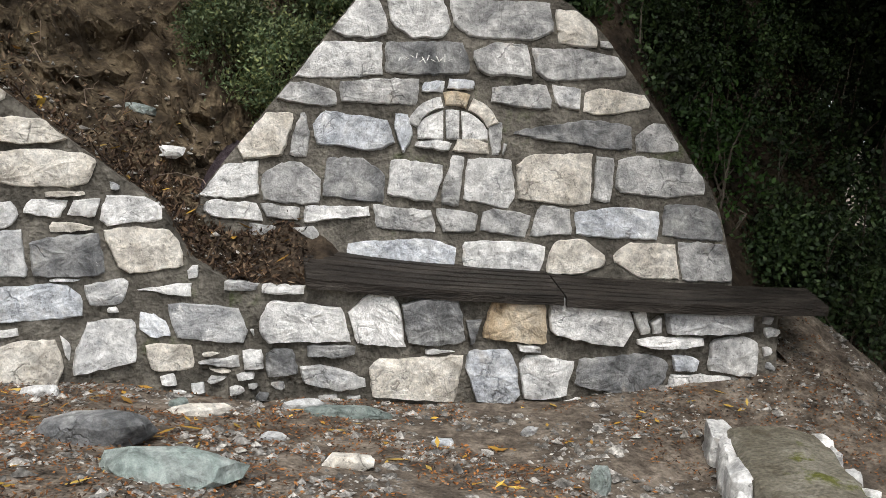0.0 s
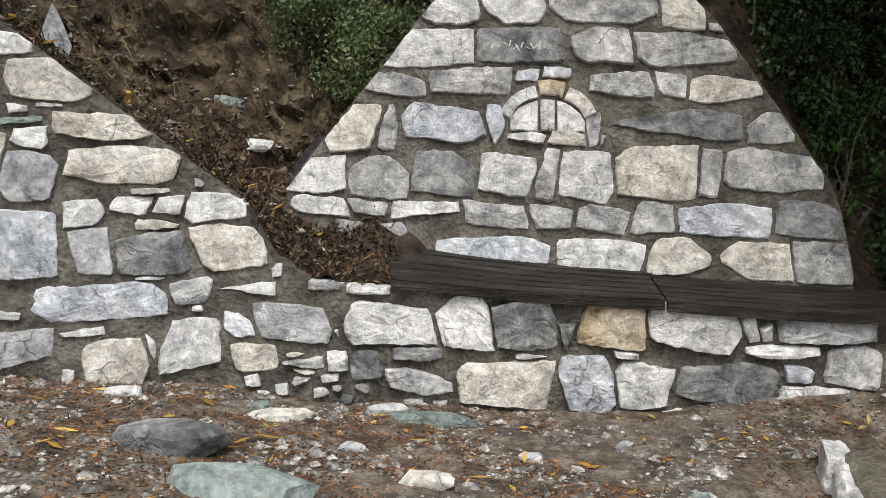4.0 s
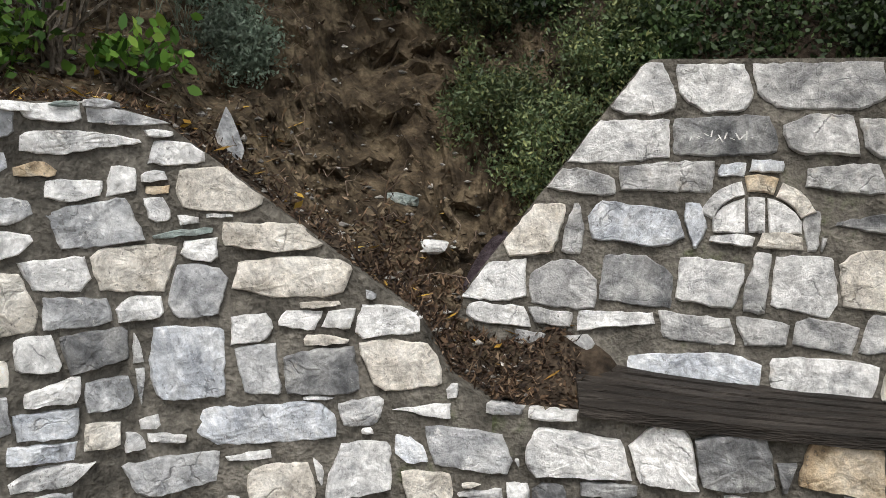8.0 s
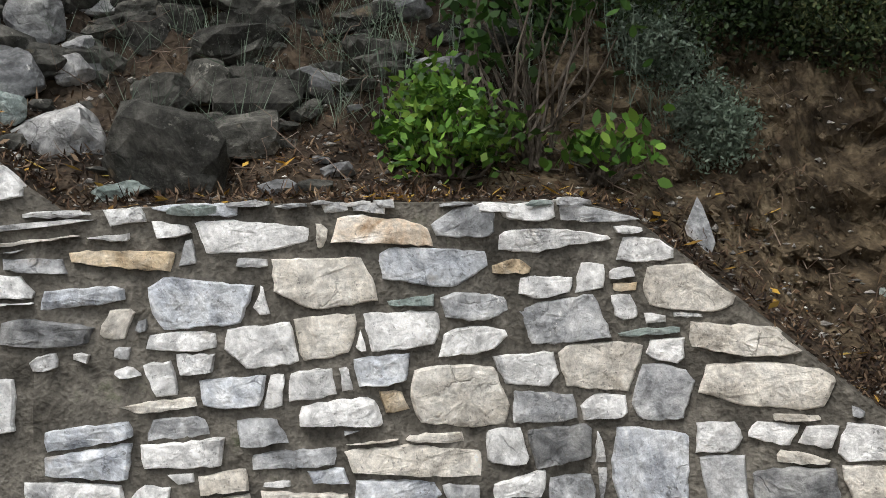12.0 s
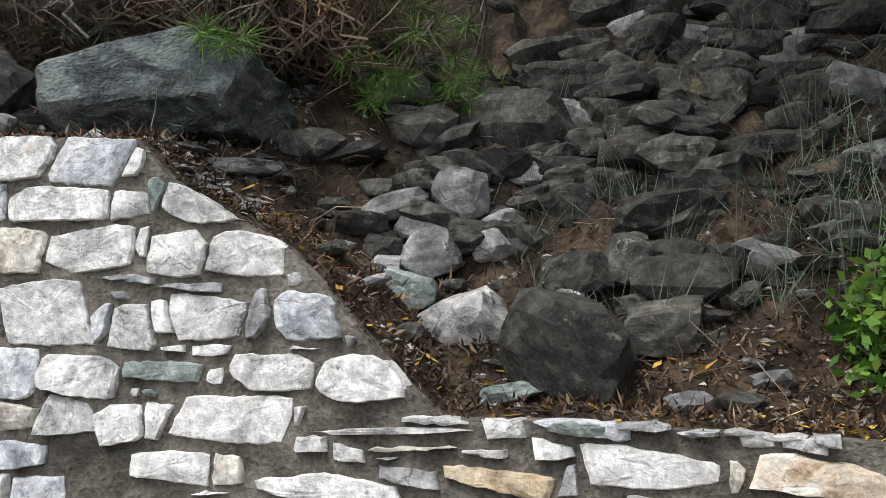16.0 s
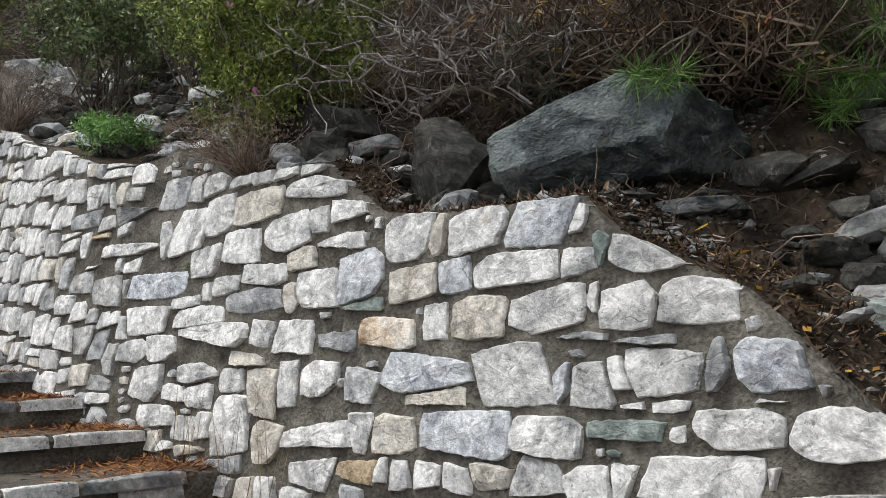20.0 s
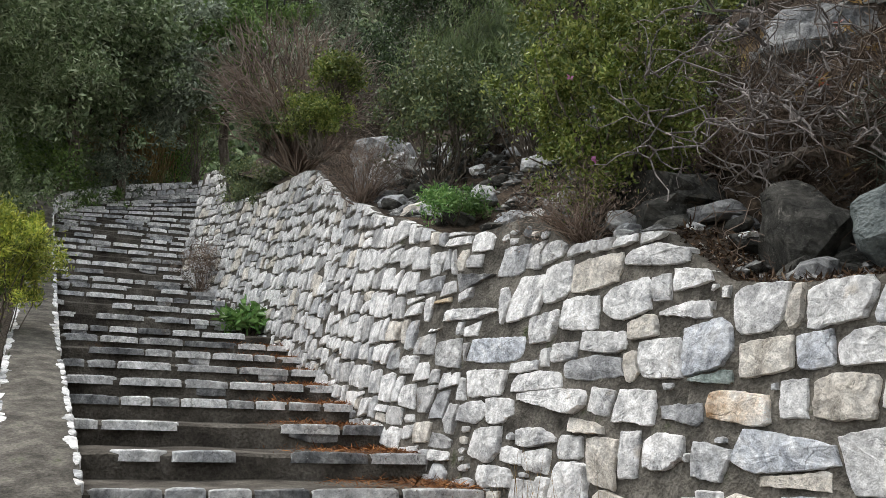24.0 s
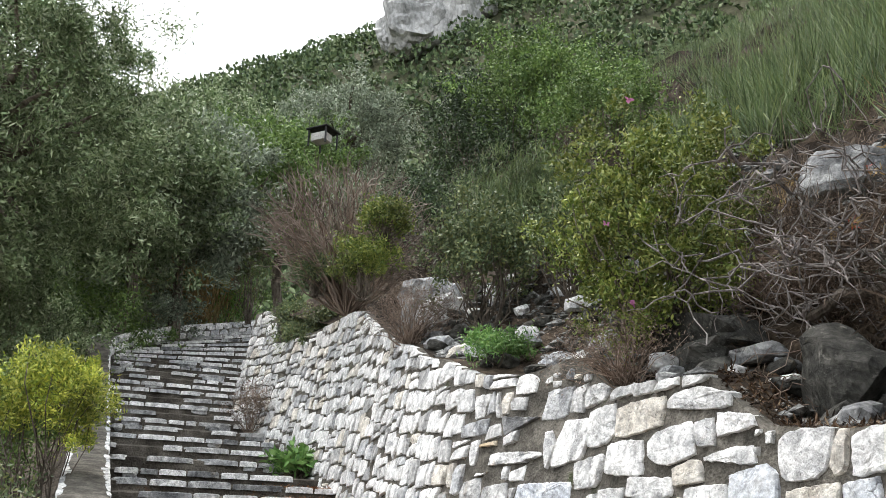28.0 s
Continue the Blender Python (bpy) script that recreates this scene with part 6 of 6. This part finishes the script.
for i, (x, y, rx, rz) in enumerate(((-5.75, -2.75, 0.5, 0.34), (-5.35, -2.2, 0.45, 0.32), (-6.3, -3.0, 0.55, 0.36), (-6.0, -2.2, 0.5, 0.36), (-5.1, -1.45, 0.45, 0.4), (-4.85, -1.0, 0.4, 0.36))):
    shrub("brown_scrub", "dense thicket of thin dead brown twigs on the slope", "bush", on_slope(x, y, 3.6), (rx, rx, rz), "scrub", 0.13, 0.005, 5200, 90, 0.1, 8020 + i, rise=rz * 0.8, twigs=70, bark=LEAF["scrub"], thick=0.005, low=-0.9, group="brown scrub above the boulder")
shrub("brown_scrub", "brown dead lower twigs under the rock rose", "bush", on_slope(-5.73, -3.92, 3.20), (0.55, 0.5, 0.25), "dry", 0.03, 0.006, 2500, 90, 0.1, 802, rise=0.2, twigs=110, bark=LEAF["dry"], thick=0.004, group="brown scrub above the boulder")
shrub("small_bush", "small fresh green bush on top of the wall", "bush", on_slope(-6.99, -5.29, 3.66), (0.34, 0.28, 0.17), "fresh", 0.045, 0.014, 3500, 60, 0.05, 803, rise=0.16)
shrub("green_bush", "light green bush on the wall's top", "bush", on_slope(-8.71, -7.70, 4.95), (0.42, 0.4, 0.36), "cistus", 0.05, 0.016, 7000, 70, 0.06, 804)
def twig_dome(name, label, foot, centre, radii, limbs, twigs, seed):
    """Leafless rounded bush: forked stems that fan out from one foot to a dome."""
    r = np.random.RandomState(seed)
    ob = thing(name, label, "bush", "", "", foot)
    mid = np.asarray(centre) - np.asarray(foot)
    stems, fine = [], []
    for _ in range(limbs):
        d = r.normal(size=3)
        d[2] = abs(d[2]) * 1.1 - 0.25
        d /= np.linalg.norm(d)
        tip = mid + d * np.array(radii) * r.uniform(0.82, 1.05)
        path = limb(r, (0, 0, 0), tip, 0.22, 9)
        stems.append((path, 0.014, 0.005))
        for _ in range(twigs):
            k = r.randint(4, 9)
            e = d + r.normal(size=3) * 0.55
            e[2] += 0.35
            fine.append((limb(r, path[k], path[k] + e / np.linalg.norm(e) * r.uniform(0.15, 0.42) * radii[2], 0.3, 5), 0.0065, 0.0035))
    stuff_part("stemwork", *tubes(stems, 4), LEAF["dry"], ob)
    stuff_part("twigwork", *tubes(fine, 3), LEAF["bleached"], ob)
    return ob


for i, s in enumerate((19.0, 19.7, 20.4)):
    head = wall_point(s, table(TOP, s), -0.3)
    shrub("hillside_bush", "grey-green heath bush at the head of the wall", "bush", (head[0], head[1], head[2] - 0.1), (0.5, 0.45, 0.36), "heath", 0.05, 0.02, 5000, 80, 0.08, 8070 + i, rise=0.22, low=-0.8)
twig_dome("dry_bush", "large rounded leafless brown bush of fine twigs", (-10.61, -9.15, 5.34), (-10.28, -9.08, 6.33), (1.15, 1.1, 0.95), 170, 13, 805)
shrub("dry_bush", "low grey leafless bush of fine twigs beside the wall", "bush", on_slope(-8.37, -6.89, 4.88), (0.6, 0.5, 0.35), "dry", 0.09, 0.004, 3500, 110, 0.09, 806, rise=0.3, twigs=120, bark=LEAF["dry"], thick=0.006, up=0.6)
for i, (c, rx, rz, leaf, n) in enumerate((
    (on_slope(-8.29, -6.04, 5.80), 0.65, 0.75, "heath", 12000),
    (on_slope(-9.06, -5.91, 6.77), 0.8, 0.8, "broom", 12000),
    (on_slope(-7.78, -4.95, 5.58), 0.5, 0.6, "heath", 6000),
    (on_slope(-11.42, -8.41, 8.18), 1.0, 1.0, "oak", 7000),
    (on_slope(-13.06, -8.46, 9.66), 1.3, 1.3, "oak", 8000),
    (on_slope(-13.33, -10.60, 9.36), 1.2, 1.0, "silver", 6000),
    (on_slope(-13.79, -7.49, 11.15), 1.5, 1.5, "wood", 20000), (on_slope(-16.46, -9.96, 13.21), 1.5, 1.5, "oak", 16000), (on_slope(-12.51, -6.08, 10.04), 1.2, 1.0, "wood", 12000),
    (on_slope(-10.14, -9.34, 5.56), 0.4, 0.3, "heath", 3000),
    (on_slope(-8.82, -7.53, 5.58), 0.35, 0.3, "cistus", 3500),
)):
    long = leaf == "broom"
    shrub("hillside_bush", {"broom": "tall green broom bush with thin upright stems", "heath": "grey-green heath bush on the slope", "oak": "dark green rounded evergreen bush on the slope", "wood": "mid-green rounded bush on the slope", "silver": "silvery grey bush on the slope", "cistus": "small yellow-green bush by the wall"}[leaf], "bush", c, (rx, rx, rz), leaf, 0.16 if long else 0.05 * max(1, rx), 0.008 if long else 0.022 * max(1, rx), n, 150, 0.075 * rx + 0.025, 820 + i, up=1.6 if long else 0.3, group="bushes on the slope", hollow=0.3)


def blades(name, label, places, length, width, leaf, seed, up=1.4, category="grass"):
    r = np.random.RandomState(seed)
    v, f = leaf_array(places, length, width, r, up, spread=0.6)
    return tagged(new(name, big_mesh(name, v, f, LEAF[leaf])), label, category, kind="stuff")


def slope_spots(n, s0, s1, w0, w1, seed, clump=0.0):
    r = np.random.RandomState(seed)
    out = []
    while len(out) < n:
        s, w = r.uniform(s0, s1), r.uniform(w0, w1)
        if clump and fbm(s * clump, w * clump, seed) < -0.05:
            continue
        p = hill_point(s, w)
        out.append((p[0], p[1], drop(p[0], p[1], default=p[2])))
    return np.array(out)


blades("broom_grass", "long green broom and grass blades on the upper slope", np.repeat(np.concatenate([slope_spots(2600, 7.0, 15, 3.0, 9.0, 51), slope_spots(3000, 8.0, 21, 7.0, 22.0, 50)]), 13, 0) + rs.normal(size=(72800, 3)) * (0.10, 0.10, 0.03), 0.65, 0.011, "broom", 52)
blades("dry_grass", "dry straw-coloured grass among the rocks of the slope", np.repeat(slope_spots(500, 7.0, 14, 1.2, 6.0, 53, 0.8), 6, 0) + rs.normal(size=(3000, 3)) * 0.04, 0.25, 0.005, "straw", 54)
blades("bank_grass", "thin pale grass blades hanging over the bank", np.repeat(slope_spots(160, 4.4, 7.0, 0.6, 2.2, 55), 10, 0) + rs.normal(size=(1600, 3)) * 0.03, 0.28, 0.004, "greyheath", 56, 0.9)
for i, (c, size, k, label) in enumerate((
    (on_slope(-9.79, -7.41, 6.33), (0.5, 0.4, 0.38), "g", "rounded grey boulder on the slope"),
    (on_slope(-9.53, -7.15, 5.83), (0.35, 0.3, 0.2), "l", "pale grey boulder on the slope"),
    (on_slope(-7.20, -2.62, 5.12), (0.5, 0.36, 0.24), "d", "large blue-grey angular boulder on the slope"),
    (on_slope(-6.97, -2.89, 4.87), (0.22, 0.18, 0.14), "k", "dark angular boulder on the slope"),
    (on_slope(-7.47, -5.71, 4.09), (0.3, 0.16, 0.14), "t", "layered tan rock behind the wall"),
    (on_slope(-6.66, -4.71, 3.68), (0.16, 0.12, 0.12), "b", "blue-grey rock behind the wall"),
    (on_slope(-5.83, -3.36, 3.30), (0.4, 0.14, 0.09), "k", "long dark ledge of rock behind the wall"),
    (on_slope(-5.96, -3.50, 3.51), (0.4, 0.2, 0.14), "k", "dark ledge of rock behind the wall"),
)):
    rock("slope_rock", size, c, (rnd.uniform(-15, 15), rnd.uniform(-15, 15), rnd.uniform(0, 90)), 860 + i, STONE[k], label, "rock", "rocks on the slope", 3, 14, 0.05, 0.03, 0.3)
r = random.Random(19)
for i in range(190):
    s, w = r.uniform(8.6, 15.5), 0.2 + 2.6 * r.random() ** 1.4
    q = hill_point(s, w)
    b = r.uniform(0.5, 1.3)
    k = r.choice("dgkkkdkl")
    rock("slope_rock", (0.12 * b, 0.09 * b, 0.06 * b), q, (r.uniform(-20, 20), r.uniform(-20, 20), r.uniform(0, 180)), 900 + i, STONE[k], "broken grey rock lying on the slope" if k in "gkd" else "pale broken rock on the slope", "rock", "rocks on the slope", 2, 14, 0.05, 0.0, 0.25)
scree = slope_spots(7500, 7.6, 16, 0.12, 3.6, 61, 0.6)
pebbles("scree", "grey broken scree among the bushes of the slope", scree, (0.015, 0.17), material("grey_scree", [(0.045, 0.046, 0.044), (0.12, 0.12, 0.115), (0.30, 0.30, 0.29)], 25, 0.85, 0.2, 80, 0.5, (1, 1, 1), None, island=True), 62)
twigs = slope_spots(900, 7.4, 13, 0.25, 3.0, 63, 0.7)
v, f = tubes([(limb(rs, p, p + rs.normal(size=3) * (0.22, 0.22, 0.10) + (0, 0, 0.08), 0.5, 5), 0.004, 0.0015) for p in twigs], 3)
tagged(new("brushwood", big_mesh("brushwood", v, f, LEAF["dry"])), "dead grey brushwood lying over the slope", "twigs", kind="stuff")

# ---------------------------------------------------------------- beside the stairs
shrub("leafy_weed", "broad-leaved green weed at the wall's foot on the steps", "plant", wall_base(17.4, 0.2), (0.36, 0.32, 0.2), "fresh", 0.14, 0.05, 420, 40, 0.07, 841, rise=0.18, low=-0.1)
shrub("dry_weed", "dry brown weed at the wall's foot on the steps", "plant", wall_base(20.0, 0.2), (0.45, 0.4, 0.4), "dry", 0.1, 0.008, 1500, 60, 0.08, 842, rise=0.4, twigs=60, bark=LEAF["dry"], thick=0.004)
blades("step_grass", "thin dry grass stalks at the wall's foot", np.repeat(np.array([wall_base(s, 0.08) for s in (9.6, 9.9, 10.2, 10.35)]), 10, 0) + rs.normal(size=(40, 3)) * 0.05, 0.5, 0.004, "straw", 57, 2.5)
needles = []
for _ in range(13000):
    s = rs.uniform(9.0, 16.5)
    o = 0.03 + 1.0 * rs.beta(0.9, 3.0)
    needles.append(wall_base(s, o, True))
litter("fallen_needles", "rust-brown pine needles drifted along the steps beside the wall", needles, "rust", 0.06, 0.009, 58, 0.3)
spurge = shrub("spurge_bush", "rounded yellow-green spurge bush leaning over the parapet", "bush", (-6.52, -9.77, 2.0), (0.60, 0.58, 0.50), "euphorbia", 0.06, 0.016, 15000, 150, 0.06, 843, rise=3.54 - 2.0, hollow=0.5, up=0.5, low=-0.8)
for i, (c, rx, rz, leaf, n) in enumerate((
    ((-4.12, -7.24, 0.8), 0.55, 0.6, "oak", 9000),
    ((-3.65, -6.58, 0.3), 0.5, 0.5, "mastic", 6000),
    ((-4.93, -8.80, 1.4), 0.7, 0.8, "heath", 8000),
    ((-6.31, -10.81, 2.0), 1.0, 1.1, "wood", 12000),
    ((-8.47, -12.79, 2.9), 0.9, 0.9, "cistus", 8000),
    ((-12.57, -16.33, 4.2), 1.0, 0.9, "olive", 9000),
    ((-14.27, -18.46, 4.6), 2.2, 1.9, "wood", 20000),
    ((-16.08, -19.01, 5.2), 2.0, 2.0, "silver", 22000),
    ((-10.97, -16.28, 3.4), 1.8, 1.9, "olive", 18000),
    ((-19.29, -18.9, 7.3), 1.2, 1.2, "mastic", 12000),
    ((-22.87, -22.84, 9.0), 2.4, 1.6, "wood", 14000),
    ((-17.91, -16.83, 7.8), 0.5, 1.5, "heath", 8000),
)):
    shrub("valley_bush", {"oak": "dark green evergreen bush below the parapet", "wood": "mid-green evergreen bush below the parapet", "heath": "grey-green bush below the parapet", "cistus": "yellow-green bush below the parapet", "olive": "dull olive-green bush by the stairs", "silver": "silvery olive bush behind the parapet", "mastic": "dark glossy bush at the stairs' top"}[leaf], "bush", c, (rx, rx, rz), leaf, 0.055 * max(0.9, rx * 0.8), 0.024 * max(0.9, rx * 0.8), n, 160, 0.07 * rx + 0.02, 850 + i, group="bushes beyond the parapet", hollow=0.35)
blades("straw_grass", "tall dry orange grass at the stairs' top", np.array((-17.9, -19.4, drop(-17.9, -19.4, GROUND_TREE) + 0.1)) + rs.normal(size=(2200, 3)) * (0.5, 0.5, 0.08), 1.8, 0.02, "straw", 59, 2.2)

# trees beyond the parapet
tree("olive_tree", "big grey-green olive tree with a dense drooping crown", (-9.6, -16.1, 2.5), 11.0, 0.30, (3.1, 3.0, 4.0), "olive", 0.13, 0.034, 110000, 420, 0.22, 871, (0, 0), -1.0)
for i, (c, h, rr, rz, leaf, n, label) in enumerate((
    ((-16.67, -18.04, 7.0), 6.0, 2.2, 2.3, "silver", 34000, "silvery olive tree in the valley"),
    ((-14.36, -17.31, 6.0), 6.5, 2.0, 2.4, "olive", 28000, "olive tree in the valley"),
    ((-19.58, -18.77, 8.0), 6.2, 2.5, 2.0, "wood", 34000, "mid-green pine in the valley"),
    ((-22.45, -19.62, 9.5), 6.5, 2.4, 2.0, "wood", 28000, "mid-green pine in the valley"),
    ((-23.49, -23.76, 11.0), 7.5, 2.8, 2.6, "olive", 28000, "olive tree in the valley"),
    ((-13.60, -20.39, 5.0), 9.5, 3.2, 3.4, "olive", 30000, "olive tree in the valley"),
    ((-25.71, -19.43, 14.0), 5.0, 2.6, 2.0, "silver", 22000, "silvery tree on the hillside"),
)):
    tree("valley_tree", label, c, h, 0.16, (rr, rr, rz), leaf, 0.16, 0.055, n, 210, 0.23, 880 + i, low=-1.0)

# ---------------------------------------------------------------- far hill
CRAG = material("pale_crag", [(0.16, 0.165, 0.16), (0.33, 0.33, 0.325), (0.50, 0.495, 0.485)], 0.35, 0.9, 0.6, 3, 0.1, (1, 1, 0.6), (0.09, 0.10, 0.06), 0.3, 0.6, warp=0.5)
EYE = np.array((-0.35, -2.4))


def far_height(az, d):
    """Height of the far wooded hill by bearing (degrees to the left of +y) and distance."""
    ridge = float(np.interp(az, [60, 95, 105, 114, 120.8, 127.3, 130.6, 133.5, 137, 145, 175], [98, 96, 92, 84, 72, 65.5, 62, 58.5, 54.5, 50, 52]))
    base = 5 + (d - 34) * 0.16
    k = min(max((d - 34) / 96, 0), 1)
    z = base + (ridge - 12) * (k * k * (3 - 2 * k)) * 1.0
    return z + 2.2 * fbm(az * 0.12, d * 0.035) * min(1, (d - 34) / 20)


def far_point(az, d):
    a = radians(az)
    return (EYE[0] - math.sin(a) * d, EYE[1] + math.cos(a) * d, far_height(az, d))


azs, ds = np.linspace(55, 180, 120), np.linspace(34, 150, 60)
setting("far_hill", grid_mesh("far_hill", np.array([[far_point(a, d) for d in ds] for a in azs]), material("far_slope", [(0.03, 0.035, 0.018), (0.055, 0.06, 0.03), (0.10, 0.095, 0.06)], 0.3, 0.95, 0.3, 3, 0.0)), "steep wooded hill across the valley", "hill")
rs = np.random.RandomState(91)
pts, outs = [], []
for _ in range(2300):
    a, d = rs.uniform(92, 152), 36 + 96 * rs.random_sample() ** 0.7
    c = np.array(far_point(a, d))
    size = rs.uniform(1.0, 2.5)
    n = 60
    u = rs.normal(size=(n, 3))
    u /= np.linalg.norm(u, axis=1)[:, None]
    u[:, 2] = np.abs(u[:, 2])
    pts.append(c + u * size * (1, 1, 0.9) + (0, 0, size * 0.25))
    outs.append(u * 1.2)
v, f = leaf_array(np.concatenate(pts), 0.6, 0.45, rs, 0.2, np.concatenate(outs), 0.8)
tagged(new("far_wood", big_mesh("far_wood", v, f, LEAF["far"])), "dense green wood covering the far hill", "woods", kind="stuff")
for i, (c, w, h) in enumerate((((-81.42, -51.48, 61.75), 2.2, 2.4), ((-81.43, -49.88, 63.01), 3.0, 4.5), ((-82.59, -48.31, 64.50), 3.4, 5.0), ((-83.79, -46.46, 64.24), 3.4, 5.2), ((-85.10, -44.90, 65.37), 3.2, 5.6), ((-86.93, -43.57, 67.37), 3.4, 4.6), ((-84.34, -47.97, 67.83), 3.6, 5.0))):
    p, f = rock_data((w, w, h), 990 + i, 4, 16, 0.07)
    crag = tagged(new("cliff_rock", big_mesh("cliff_rock", p, f, CRAG)), "pale grey limestone crag on the hilltop", "cliff", "crags on the hilltop")
    crag.matrix_world = pose(*c, 0, 0, 40 * i)

hut = thing("hut", "small open hut with a dark flat roof among the trees", "hut", at=(-19.35, -16.05, 13.42))
hut.scale = (0.46, 0.46, 0.27)
DARK = material("dark_roofing", [(0.02, 0.02, 0.02), (0.05, 0.05, 0.05)], 3, 0.8, 0.2, 20, 0.05)
PALE = material("pale_render", [(0.38, 0.37, 0.35), (0.5, 0.49, 0.46)], 3, 0.8, 0.2, 20, 0.05)


def box_mesh(name, a, b, mat):
    bm = bmesh.new()
    bmesh.ops.create_cube(bm, size=1)
    for q in bm.verts:
        q.co = [a[i] if q.co[i] < 0 else b[i] for i in range(3)]
    bmesh.ops.bevel(bm, geom=bm.edges[:], offset=0.02, segments=1, affect="EDGES")
    me = bpy.data.meshes.new(name)
    bm.to_mesh(me)
    bm.free()
    me.materials.append(mat)
    return me


child("roof", box_mesh("roof", (-0.75, -0.75, 0.35), (0.75, 0.75, 0.5), DARK), hut)
child("wall", box_mesh("wall", (-0.2, -0.5, -0.9), (0.55, 0.5, -0.05), PALE), hut)
for x, y in ((-0.6, -0.6), (0.6, -0.6), (-0.6, 0.6), (0.6, 0.6)):
    child("post", box_mesh("post", (x - 0.05, y - 0.05, -1.4), (x + 0.05, y + 0.05, 0.35), DARK), hut)
v, f = tubes([(np.array([(0.5, -0.7, -1.2), (0.5, -0.7, 0.6), (0.5, -0.7, 2.2)]), 0.03, 0.015)], 6)
child("mast", big_mesh("mast", v, f, DARK), hut)
